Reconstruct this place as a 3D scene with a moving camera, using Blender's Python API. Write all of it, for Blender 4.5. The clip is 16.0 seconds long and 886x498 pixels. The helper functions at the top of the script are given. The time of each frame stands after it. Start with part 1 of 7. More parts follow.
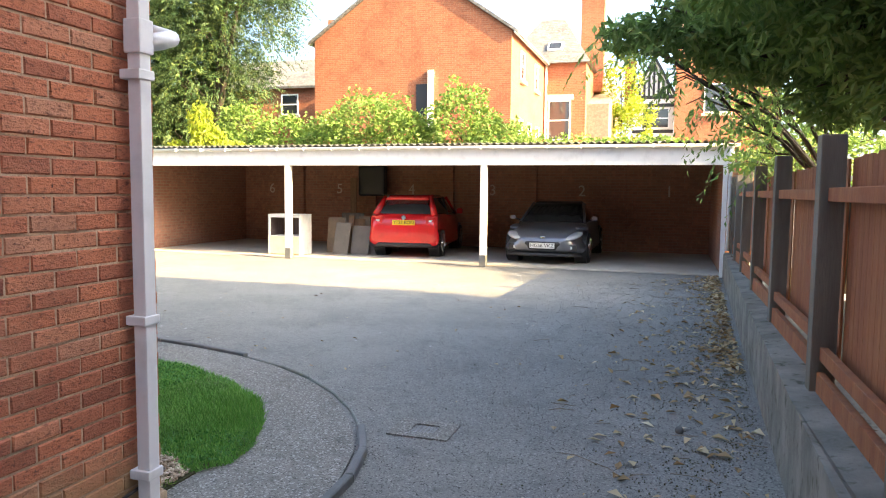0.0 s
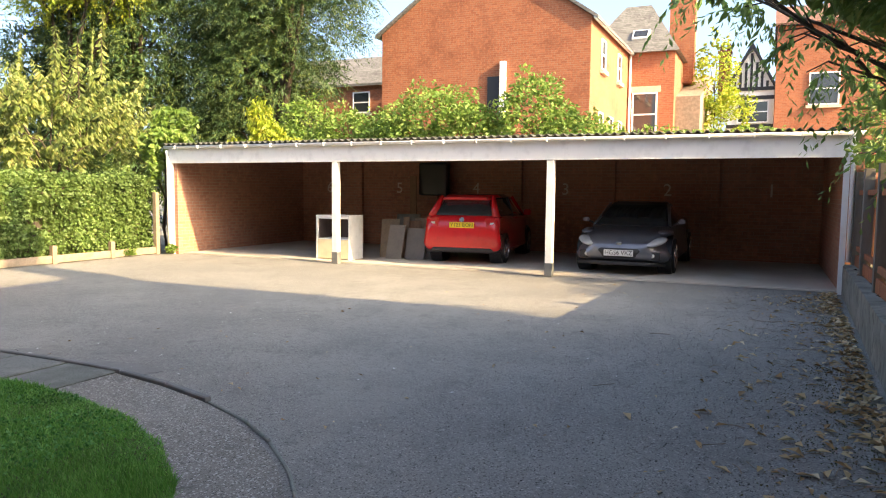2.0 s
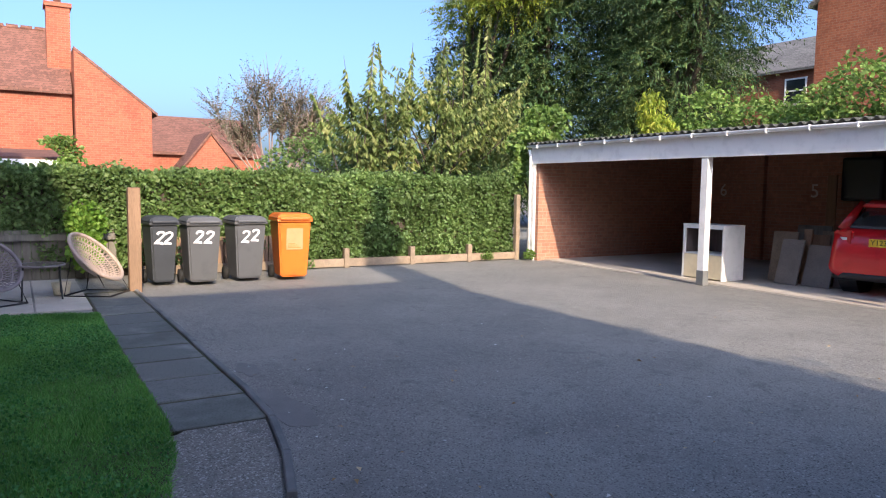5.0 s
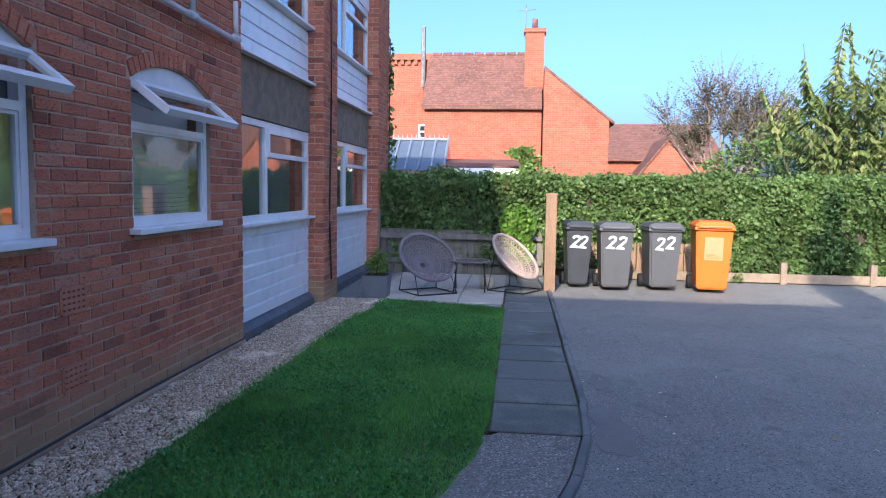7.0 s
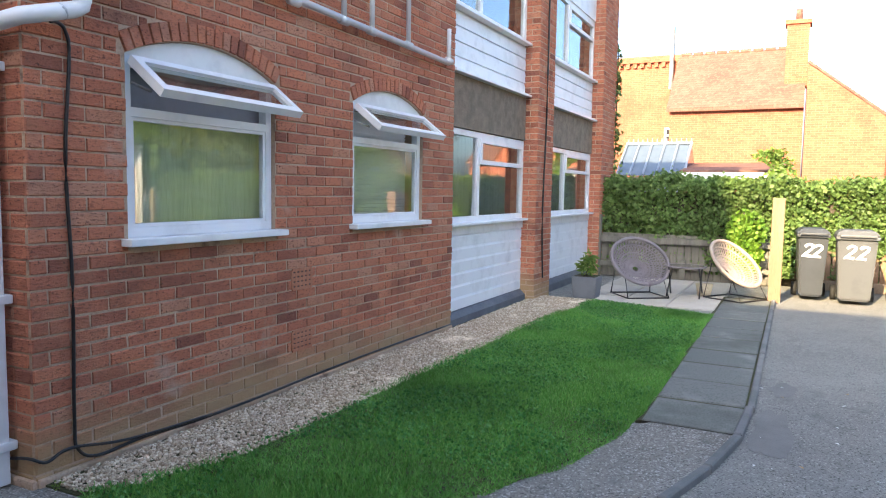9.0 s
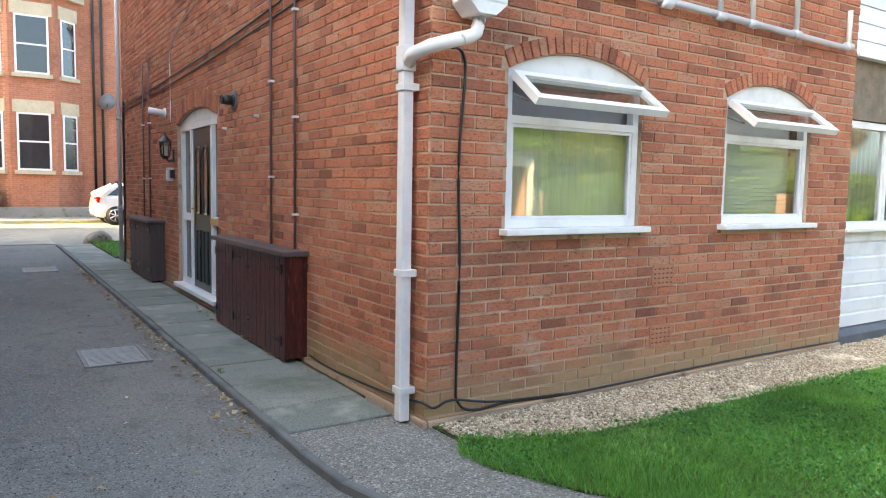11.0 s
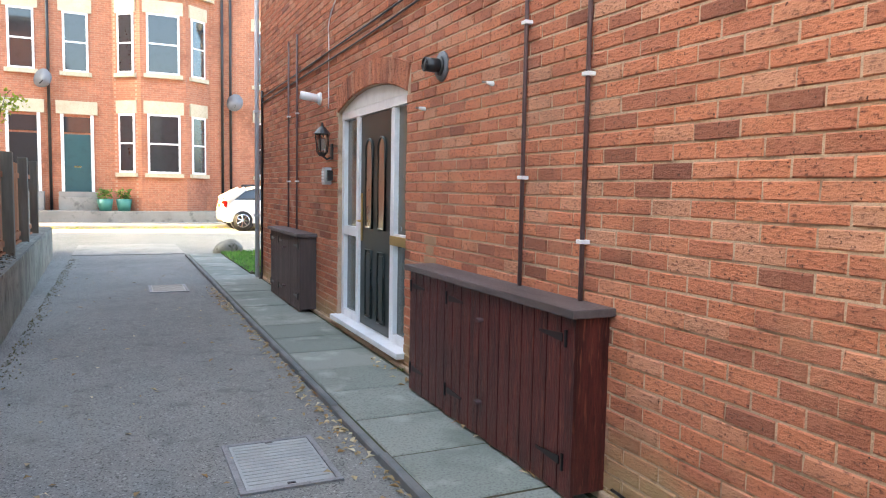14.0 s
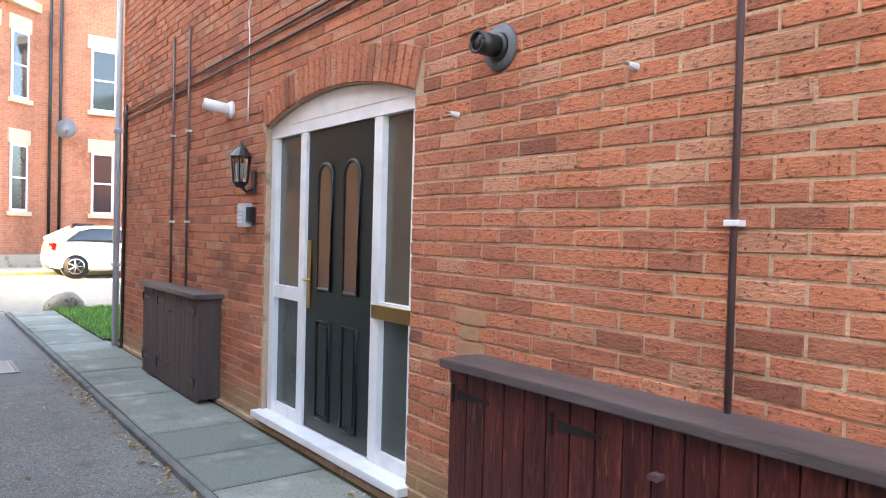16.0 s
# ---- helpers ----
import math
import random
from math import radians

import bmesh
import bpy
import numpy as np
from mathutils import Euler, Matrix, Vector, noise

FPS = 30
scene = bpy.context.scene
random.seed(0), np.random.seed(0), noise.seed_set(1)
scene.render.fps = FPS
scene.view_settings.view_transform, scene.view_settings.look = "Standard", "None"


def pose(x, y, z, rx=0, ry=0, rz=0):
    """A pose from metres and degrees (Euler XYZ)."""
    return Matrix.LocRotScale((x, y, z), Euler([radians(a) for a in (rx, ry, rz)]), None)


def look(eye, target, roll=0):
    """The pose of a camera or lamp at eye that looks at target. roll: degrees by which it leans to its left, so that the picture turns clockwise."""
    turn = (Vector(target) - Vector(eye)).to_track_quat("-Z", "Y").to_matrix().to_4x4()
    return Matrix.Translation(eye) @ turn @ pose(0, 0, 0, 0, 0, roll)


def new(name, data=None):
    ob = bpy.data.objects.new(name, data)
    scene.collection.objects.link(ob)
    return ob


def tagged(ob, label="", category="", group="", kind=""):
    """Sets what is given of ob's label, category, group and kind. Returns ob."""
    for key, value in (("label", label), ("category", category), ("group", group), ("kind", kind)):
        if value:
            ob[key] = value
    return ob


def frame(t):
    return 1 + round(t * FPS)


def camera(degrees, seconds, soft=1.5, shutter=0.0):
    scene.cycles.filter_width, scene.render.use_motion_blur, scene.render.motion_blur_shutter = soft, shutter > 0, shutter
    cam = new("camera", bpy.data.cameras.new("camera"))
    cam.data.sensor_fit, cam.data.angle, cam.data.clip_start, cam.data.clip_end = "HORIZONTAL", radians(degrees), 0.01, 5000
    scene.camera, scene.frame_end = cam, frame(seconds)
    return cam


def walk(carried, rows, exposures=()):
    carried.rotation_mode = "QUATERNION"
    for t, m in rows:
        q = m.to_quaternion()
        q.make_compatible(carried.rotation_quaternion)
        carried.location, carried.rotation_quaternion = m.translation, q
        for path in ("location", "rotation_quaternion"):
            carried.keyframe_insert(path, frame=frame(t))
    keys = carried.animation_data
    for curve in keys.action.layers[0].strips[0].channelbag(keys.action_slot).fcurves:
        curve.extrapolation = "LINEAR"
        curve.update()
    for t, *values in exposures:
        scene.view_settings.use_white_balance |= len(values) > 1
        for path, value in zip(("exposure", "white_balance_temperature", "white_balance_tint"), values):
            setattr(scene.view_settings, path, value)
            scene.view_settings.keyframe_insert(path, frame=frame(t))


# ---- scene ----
cam = camera(64.1, 16.0, soft=1.1)
PATH = [
    (0, (-0.079, 0.066, 1.532), (-0.689, 1.964, 1.369), 0.6),
    (0.5, (-0.106, 0.472, 1.548), (-0.774, 2.349, 1.382), 0.4),
    (1, (-0.119, 0.892, 1.536), (-0.84, 2.751, 1.371), 0.5),
    (1.5, (-0.157, 1.347, 1.518), (-0.951, 3.176, 1.352), 0.5),
    (2, (-0.216, 1.821, 1.496), (-1.044, 3.635, 1.333), 0.6),
    (2.5, (-0.216, 2.278, 1.491), (-1.096, 4.066, 1.329), 0.6),
    (3, (-0.284, 2.79, 1.494), (-1.291, 4.51, 1.329), 0.4),
    (3.2, (-0.292, 2.969, 1.494), (-1.359, 4.653, 1.327), 0.3),
    (5.3, (-0.651, 4.684, 1.486), (-2.449, 5.545, 1.314), 0.8),
    (5.5, (-0.714, 4.811, 1.485), (-2.564, 5.551, 1.31), 0.7),
    (6, (-0.791, 5.036, 1.512), (-2.735, 5.471, 1.336), 0.9),
    (6.5, (-0.807, 5.25, 1.504), (-2.796, 5.363, 1.332), 0.8),
    (7, (-0.684, 5.378, 1.499), (-2.666, 5.17, 1.327), 0.9),
    (7.5, (-0.555, 5.492, 1.503), (-2.475, 4.96, 1.329), 0.8),
    (8, (-0.471, 5.672, 1.512), (-2.308, 4.901, 1.339), 0.7),
    (8.2, (-0.437, 5.758, 1.512), (-2.263, 4.961, 1.339), 0.7),
    (10.3, (-0.208, 6.37, 1.434), (-1.7, 5.048, 1.273), 1.1),
    (10.5, (-0.213, 6.389, 1.431), (-1.601, 4.959, 1.269), 1.0),
    (11, (-0.235, 6.341, 1.442), (-1.322, 4.671, 1.272), 1.0),
    (11.5, (-0.244, 6.111, 1.456), (-1.021, 4.276, 1.276), 0.9),
    (12, (-0.277, 5.772, 1.447), (-0.992, 3.913, 1.267), 1.0),
    (12.5, (-0.328, 5.293, 1.44), (-1.045, 3.434, 1.258), 0.9),
    (13, (-0.337, 4.757, 1.465), (-1.057, 2.9, 1.284), 1.0),
    (13.5, (-0.373, 4.192, 1.461), (-1.122, 2.346, 1.284), 1.1),
    (14, (-0.366, 3.603, 1.442), (-1.198, 1.792, 1.277), 1.1),
    (14.5, (-0.365, 3.044, 1.432), (-1.353, 1.31, 1.298), 1.1),
    (15, (-0.355, 2.482, 1.44), (-1.45, 0.811, 1.353), 1.4),
    (15.5, (-0.332, 1.96, 1.449), (-1.482, 0.326, 1.399), 1.5),
    (16, (-0.322, 1.455, 1.46), (-1.532, -0.137, 1.42), 1.5),
]
EXPOSURES = [(0, 3.1, 8400, 6), (1, 2.65, 8300, 7), (2, 2.35, 8300, 9), (3.2, 2.0, 7800, 11), (5.3, 1.25, 5700, 15), (6.3, 1.25, 5300, 15), (7.3, 1.55, 5300, 13), (8.2, 2.25, 6400, 8), (9.3, 2.6, 7400, 5), (10.3, 3.05, 8700, 2), (12, 3.5, 9000, 2), (13, 3.7, 9100, 1), (14.5, 4.0, 9100, 2), (16, 4.2, 8900, 4)]
walk(cam, [(t, look(eye, target, roll)) for t, eye, target, roll in PATH], EXPOSURES)

# ---- daylight: low sun from the east side, clear sky ----
SUN_EL, SUN_DIR = 26.5, (0.9859, -0.1676)
world = bpy.data.worlds.new("sky")
scene.world = world
world.use_nodes = True
wn = world.node_tree
sky = wn.nodes.new("ShaderNodeTexSky")
sky.sky_type, sky.sun_disc = "NISHITA", False
sky.sun_elevation, sky.sun_rotation = radians(SUN_EL), math.atan2(SUN_DIR[0], SUN_DIR[1])
sky.air_density, sky.dust_density, sky.ozone_density = 0.8, 4.8, 4.6
wn.links.new(sky.outputs[0], wn.nodes["Background"].inputs[0])
wn.nodes["Background"].inputs[1].default_value = 0.15
sun = new("sun", bpy.data.lights.new("sun", "SUN"))
sun.data.energy, sun.data.angle, sun.data.color = 3.4, radians(0.5), (1.0, 0.79, 0.53)
sun.matrix_world = look((SUN_DIR[0] * 60, SUN_DIR[1] * 60, 60 * math.tan(radians(SUN_EL))), (0, 0, 0))

# ---- materials ----
def nodes_of(name):
    m = bpy.data.materials.new(name)
    m.use_nodes = True
    t = m.node_tree
    return m, t, t.nodes["Principled BSDF"]


def node(t, kind, **values):
    n = t.nodes.new(kind)
    for k, v in values.items():
        n.inputs[k.replace("_", " ")].default_value = v
    return n


def rgb(c):
    return (*c, 1.0)


def mix(t, a, b, fac, blend="MIX"):
    n = t.nodes.new("ShaderNodeMix")
    n.data_type, n.blend_type = "RGBA", blend
    for sock, v in ((n.inputs[6], a), (n.inputs[7], b), (n.inputs[0], fac)):
        if hasattr(v, "links"):
            t.links.new(v, sock)
        elif isinstance(v, tuple):
            sock.default_value = rgb(v) if len(v) == 3 else v
        else:
            sock.default_value = v
    return n.outputs[2]


def ramp(t, fac, lo, hi):
    n = t.nodes.new("ShaderNodeMapRange")
    n.inputs[1].default_value, n.inputs[2].default_value = lo, hi
    t.links.new(fac, n.inputs[0])
    return n.outputs[0]


def grain(t, scale, detail=4.0, coord="Object", stretch=None):
    c = t.nodes.new("ShaderNodeTexCoord").outputs[coord]
    if coord == "Object":
        c = t.nodes.new("ShaderNodeNewGeometry").outputs["Position"]
    if stretch:
        mp = t.nodes.new("ShaderNodeMapping")
        mp.inputs["Scale"].default_value = stretch
        t.links.new(c, mp.inputs[0])
        c = mp.outputs[0]
    n = node(t, "ShaderNodeTexNoise", Scale=scale, Detail=detail, Roughness=0.6)
    t.links.new(c, n.inputs["Vector"])
    return n.outputs["Fac"]


def bump(t, bsdf, height, strength, dist=0.01):
    b = t.nodes.new("ShaderNodeBump")
    b.inputs["Strength"].default_value, b.inputs["Distance"].default_value = strength, dist
    t.links.new(height, b.inputs["Height"])
    t.links.new(b.outputs[0], bsdf.inputs["Normal"])


def surface(name, c1, c2, big=1.5, small=40.0, rough=0.7, relief=0.25, metal=0.0, stretch=None, third=None, spec=0.4):
    """Two colours mixed by a large and a small grain, with relief."""
    m, t, b = nodes_of(name)
    g1, g2 = grain(t, big, 3, stretch=stretch), grain(t, small, 4, stretch=stretch)
    col = mix(t, c1, c2, ramp(t, g1, 0.35, 0.65))
    col = mix(t, col, tuple(min(1, v * 0.72) for v in c2), ramp(t, g2, 0.5, 0.75))
    if third:
        g3 = grain(t, big * 3.1, 6, stretch=stretch)
        col = mix(t, col, third, ramp(t, g3, 0.56, 0.68))
    t.links.new(col, b.inputs["Base Color"])
    b.inputs["Roughness"].default_value, b.inputs["Metallic"].default_value = rough, metal
    b.inputs["Specular IOR Level"].default_value = spec
    if relief:
        bump(t, b, g2, relief)
    return m


def varied(name, c1, c2, c3, single, rough=0.85, small=60.0, relief=0.35, stain=None):
    """A material whose pieces differ: by object when single, else by island."""
    m, t, b = nodes_of(name)
    if single:
        r = t.nodes.new("ShaderNodeObjectInfo").outputs["Random"]
    else:
        r = t.nodes.new("ShaderNodeNewGeometry").outputs["Random Per Island"]
    cr = t.nodes.new("ShaderNodeValToRGB")
    e = cr.color_ramp.elements
    e[0].position, e[0].color = 0.0, rgb(c1)
    e[1].position, e[1].color = 1.0, rgb(c3)
    e.new(0.5).color = rgb(c2)
    t.links.new(r, cr.inputs[0])
    g1, g2 = grain(t, 3.0, 4), grain(t, small, 5)
    col = mix(t, cr.outputs[0], tuple(v * 0.55 for v in c1), ramp(t, g2, 0.48, 0.75))
    col = mix(t, col, tuple(min(1, v * 1.35 + 0.02) for v in c3), ramp(t, g1, 0.55, 0.8))
    if stain:
        col = mix(t, col, stain, ramp(t, grain(t, 1.1, 6), 0.54, 0.72))
    t.links.new(col, b.inputs["Base Color"])
    b.inputs["Roughness"].default_value = rough
    b.inputs["Specular IOR Level"].default_value = 0.3
    bump(t, b, g2, relief, 0.006)
    return m


def leafy(name, c1, c2, c3, through_light=0.35, rough=0.5):
    """Leaves: colour by island, some light let through."""
    m, t, b = nodes_of(name)
    r = t.nodes.new("ShaderNodeNewGeometry").outputs["Random Per Island"]
    cr = t.nodes.new("ShaderNodeValToRGB")
    e = cr.color_ramp.elements
    e[0].color, e[1].color = rgb(c1), rgb(c3)
    e.new(0.6).color = rgb(c2)
    t.links.new(r, cr.inputs[0])
    col = mix(t, cr.outputs[0], tuple(v * 0.6 for v in c1), ramp(t, grain(t, 0.9, 3), 0.45, 0.75))
    t.links.new(col, b.inputs["Base Color"])
    b.inputs["Roughness"].default_value = rough
    b.inputs["Specular IOR Level"].default_value = 0.35
    tr = t.nodes.new("ShaderNodeBsdfTranslucent")
    t.links.new(col, tr.inputs[0])
    ms = t.nodes.new("ShaderNodeMixShader")
    ms.inputs[0].default_value = through_light
    t.links.new(b.outputs[0], ms.inputs[1])
    t.links.new(tr.outputs[0], ms.inputs[2])
    t.links.new(ms.outputs[0], t.nodes["Material Output"].inputs[0])
    return m


def far_brick(name, c1, c2, mortar, scale=1.0):
    """Brickwork for walls that stay far off; the courses follow the wall."""
    m, t, b = nodes_of(name)
    g = t.nodes.new("ShaderNodeNewGeometry")
    sep = t.nodes.new("ShaderNodeSeparateXYZ")
    t.links.new(g.outputs["Position"], sep.inputs[0])
    add = t.nodes.new("ShaderNodeMath")
    t.links.new(sep.outputs[0], add.inputs[0])
    t.links.new(sep.outputs[1], add.inputs[1])
    com = t.nodes.new("ShaderNodeCombineXYZ")
    t.links.new(add.outputs[0], com.inputs[0])
    t.links.new(sep.outputs[2], com.inputs[1])
    br = node(t, "ShaderNodeTexBrick", Scale=1.0, Mortar_Size=0.006, Mortar_Smooth=0.3, Bias=0.0, Brick_Width=0.225 * scale, Row_Height=0.075 * scale)
    br.inputs["Color1"].default_value, br.inputs["Color2"].default_value, br.inputs["Mortar"].default_value = rgb(c1), rgb(c2), rgb(mortar)
    t.links.new(com.outputs[0], br.inputs["Vector"])
    col = mix(t, br.outputs[0], tuple(v * 0.6 for v in c1), ramp(t, grain(t, 0.7, 5), 0.5, 0.8))
    col = mix(t, col, tuple(min(1, v * 1.25) for v in c2), ramp(t, grain(t, 9.0, 3), 0.5, 0.75))
    t.links.new(col, b.inputs["Base Color"])
    b.inputs["Roughness"].default_value = 0.9
    bump(t, b, br.outputs["Fac"], -0.4, 0.01)
    return m


def glassy(name, tint=(0.9, 0.95, 0.93), rough=0.02):
    """Window glass: a clear part and a mirror part."""
    m, t, b = nodes_of(name)
    b.inputs["Base Color"].default_value = rgb(tint)
    b.inputs["Roughness"].default_value = rough
    b.inputs["Transmission Weight"].default_value = 1.0
    b.inputs["IOR"].default_value = 1.9
    b.inputs["Specular IOR Level"].default_value = 1.0
    return m


def plain(name, c, rough=0.5, metal=0.0, spec=0.5, relief=0.0, small=60.0, coat=0.0):
    m, t, b = nodes_of(name)
    col = mix(t, c, tuple(v * 0.78 for v in c), ramp(t, grain(t, small * 0.08, 5), 0.5, 0.8))
    t.links.new(col, b.inputs["Base Color"])
    b.inputs["Roughness"].default_value, b.inputs["Metallic"].default_value = rough, metal
    b.inputs["Specular IOR Level"].default_value = spec
    b.inputs["Coat Weight"].default_value = coat
    if relief:
        bump(t, b, grain(t, small, 4), relief)
    return m


def tarmac(name="tarmac", c1=(0.21, 0.207, 0.192), c2=(0.29, 0.284, 0.26), c3=(0.19, 0.187, 0.175), light=0.92):
    """Old tarmac: fine chippings, worn pale patches, damp marks."""
    m, t, b = nodes_of(name)
    big, mid, chip = grain(t, 0.35, 5), grain(t, 1.1, 8), grain(t, 90.0, 3)
    fine = grain(t, 170.0, 2)
    col = mix(t, c1, c2, ramp(t, big, 0.35, 0.68))
    col = mix(t, col, c3, ramp(t, mid, 0.45, 0.8))
    vor = node(t, "ShaderNodeTexVoronoi", Scale=105.0)
    t.links.new(t.nodes.new("ShaderNodeNewGeometry").outputs["Position"], vor.inputs["Vector"])
    sep = t.nodes.new("ShaderNodeSeparateColor")
    t.links.new(vor.outputs["Color"], sep.inputs[0])
    col = mix(t, col, (0.42, 0.41, 0.38), ramp(t, sep.outputs[0], light - 0.06, light + 0.12))
    col = mix(t, col, (0.06, 0.059, 0.056), ramp(t, sep.outputs[1], 0.78, 1.05))
    col = mix(t, col, (0.055, 0.055, 0.052), ramp(t, chip, 0.54, 0.74))
    blotch = grain(t, 4.5, 7)
    col = mix(t, col, (0.1, 0.099, 0.094), ramp(t, blotch, 0.56, 0.85))
    worn = grain(t, 0.8, 5, stretch=(1, 0.35, 1))
    col = mix(t, col, (0.27, 0.262, 0.24), ramp(t, worn, 0.56, 0.85))
    t.links.new(col, b.inputs["Base Color"])
    b.inputs["Roughness"].default_value = 0.9
    b.inputs["Specular IOR Level"].default_value = 0.25
    h = mix(t, chip, fine, 0.5)
    bump(t, b, h, 0.9, 0.012)
    return m


def brickwork(name, single):
    """Rustic creased bricks: five tones, dark creases, a tan salt stain near the ground."""
    m, t, b = nodes_of(name)
    if single:
        r = t.nodes.new("ShaderNodeObjectInfo").outputs["Random"]
    else:
        r = t.nodes.new("ShaderNodeNewGeometry").outputs["Random Per Island"]
    cr = t.nodes.new("ShaderNodeValToRGB")
    e = cr.color_ramp.elements
    e[0].position, e[0].color = 0.0, rgb((0.23, 0.085, 0.058))
    e[1].position, e[1].color = 1.0, rgb((0.5, 0.235, 0.15))
    for q, c in ((0.06, (0.37, 0.133, 0.083)), (0.2, (0.45, 0.16, 0.096)), (0.5, (0.51, 0.182, 0.106)), (0.8, (0.57, 0.205, 0.115)), (0.93, (0.55, 0.26, 0.165))):
        e.new(q).color = rgb(c)
    t.links.new(r, cr.inputs[0])
    crease = grain(t, 34.0, 6, stretch=(1, 1, 2.6))
    speck, cloud = grain(t, 120.0, 4), grain(t, 2.6, 5)
    col = mix(t, cr.outputs[0], (0.15, 0.058, 0.04), ramp(t, crease, 0.53, 0.7))
    pit = grain(t, 75.0, 2)
    col = mix(t, col, (0.07, 0.032, 0.025), ramp(t, pit, 0.63, 0.72))
    col = mix(t, col, (0.55, 0.28, 0.18), ramp(t, speck, 0.64, 0.9))
    col = mix(t, col, (0.5, 0.22, 0.13), ramp(t, cloud, 0.56, 0.85))
    grime = grain(t, 1.3, 9, stretch=(1, 1, 1.8))
    col = mix(t, col, (0.15, 0.066, 0.048), ramp(t, grime, 0.55, 0.85))
    smear = grain(t, 17.0, 7, stretch=(1, 1, 1.5))
    col = mix(t, col, (0.46, 0.27, 0.185), ramp(t, smear, 0.64, 0.85))
    g = t.nodes.new("ShaderNodeNewGeometry")
    sep = t.nodes.new("ShaderNodeSeparateXYZ")
    t.links.new(g.outputs["Position"], sep.inputs[0])
    low = node(t, "ShaderNodeMath")
    low.operation = "MULTIPLY_ADD"
    t.links.new(grain(t, 1.7, 5), low.inputs[0])
    low.inputs[1].default_value = 0.55
    t.links.new(ramp(t, sep.outputs[2], 0.75, -0.1), low.inputs[2])
    col = mix(t, col, (0.4, 0.26, 0.145), ramp(t, low.outputs[0], 0.72, 1.02))
    salt = grain(t, 1.3, 7)
    col = mix(t, col, (0.6, 0.45, 0.36), ramp(t, salt, 0.66, 0.8))
    t.links.new(col, b.inputs["Base Color"])
    b.inputs["Roughness"].default_value = 0.9
    b.inputs["Specular IOR Level"].default_value = 0.25
    bump(t, b, mix(t, crease, speck, 0.35), 1.0, 0.012)
    return m


M_BRICK = brickwork("brick", False)
M_BRICK_ONE = brickwork("brick_piece", True)
M_MORTAR = surface("mortar", (0.58, 0.42, 0.3), (0.47, 0.33, 0.23), 2.0, 70, 0.95, 0.6, third=(0.27, 0.175, 0.125))
M_FAR_A = far_brick("far_brick_orange", (0.255, 0.078, 0.038), (0.32, 0.112, 0.056), (0.29, 0.17, 0.11))
M_FAR_B = far_brick("far_brick_red", (0.26, 0.068, 0.036), (0.32, 0.1, 0.052), (0.28, 0.145, 0.095))
M_TERRACE = far_brick("terrace_brick", (0.38, 0.135, 0.078), (0.45, 0.18, 0.105), (0.45, 0.28, 0.19))
M_CARPORT = far_brick("carport_brick", (0.33, 0.15, 0.1), (0.4, 0.2, 0.13), (0.36, 0.27, 0.2))
M_UPVC = plain("white_plastic", (0.8, 0.81, 0.82), 0.35, spec=0.5)
M_WHITE = plain("white_paint", (0.78, 0.78, 0.76), 0.5)
M_BOARD = plain("white_board", (0.8, 0.82, 0.84), 0.4)
M_ROUGHCAST = surface("roughcast", (0.3, 0.235, 0.175), (0.2, 0.16, 0.12), 8, 120, 0.95, 0.9)
M_LEAD = surface("lead_flashing", (0.09, 0.1, 0.115), (0.14, 0.15, 0.165), 5, 40, 0.6, 0.3)
M_GLASS = glassy("glass")
M_DARKGLASS = plain("dark_glass", (0.03, 0.035, 0.04), 0.04, spec=1.0)
M_TARMAC = tarmac()
M_SLAB = varied("paving_slab", (0.19, 0.21, 0.185), (0.23, 0.25, 0.22), (0.28, 0.29, 0.255), single=True, rough=0.85, small=70, relief=0.4, stain=(0.12, 0.14, 0.115))
M_OLDSLAB = varied("algae_slab", (0.11, 0.12, 0.11), (0.14, 0.15, 0.138), (0.17, 0.175, 0.16), single=True, rough=0.88, small=70, relief=0.4, stain=(0.075, 0.085, 0.07))
M_COVER = surface("worn_steel_cover", (0.3, 0.31, 0.3), (0.38, 0.385, 0.37), 4, 70, 0.6, 0.3, metal=0.15)
M_TERRACOTTA = surface("terracotta", (0.44, 0.17, 0.095), (0.52, 0.23, 0.14), 8, 80, 0.9, 0.3)
M_CONCRETE = surface("concrete", (0.24, 0.23, 0.21), (0.33, 0.315, 0.285), 1.2, 110, 0.9, 0.5, third=(0.17, 0.165, 0.15))
M_PALECON = surface("pale_concrete", (0.42, 0.38, 0.32), (0.52, 0.48, 0.42), 1.0, 80, 0.9, 0.4)
M_KERB = surface("edging", (0.11, 0.12, 0.12), (0.2, 0.2, 0.195), 3, 60, 0.85, 0.4)
M_LOWWALL = surface("rendered_wall", (0.14, 0.138, 0.118), (0.26, 0.25, 0.215), 3.5, 60, 0.92, 0.8, stretch=(1, 1, 0.75), third=(0.065, 0.07, 0.046))
M_SOIL = surface("soil", (0.07, 0.055, 0.035), (0.045, 0.06, 0.02), 2, 60, 1.0, 0.9)
M_TIMBER = surface("fence_timber", (0.36, 0.14, 0.06), (0.25, 0.085, 0.04), 2.5, 30, 0.8, 0.35, stretch=(4, 4, 0.4))
M_GREYWOOD = surface("grey_wood", (0.125, 0.116, 0.096), (0.2, 0.185, 0.152), 3, 40, 0.88, 0.45, stretch=(3, 3, 0.4))
M_PALEWOOD = surface("weathered_pale_wood", (0.3, 0.23, 0.16), (0.22, 0.17, 0.12), 3, 30, 0.85, 0.35, stretch=(2, 2, 2))
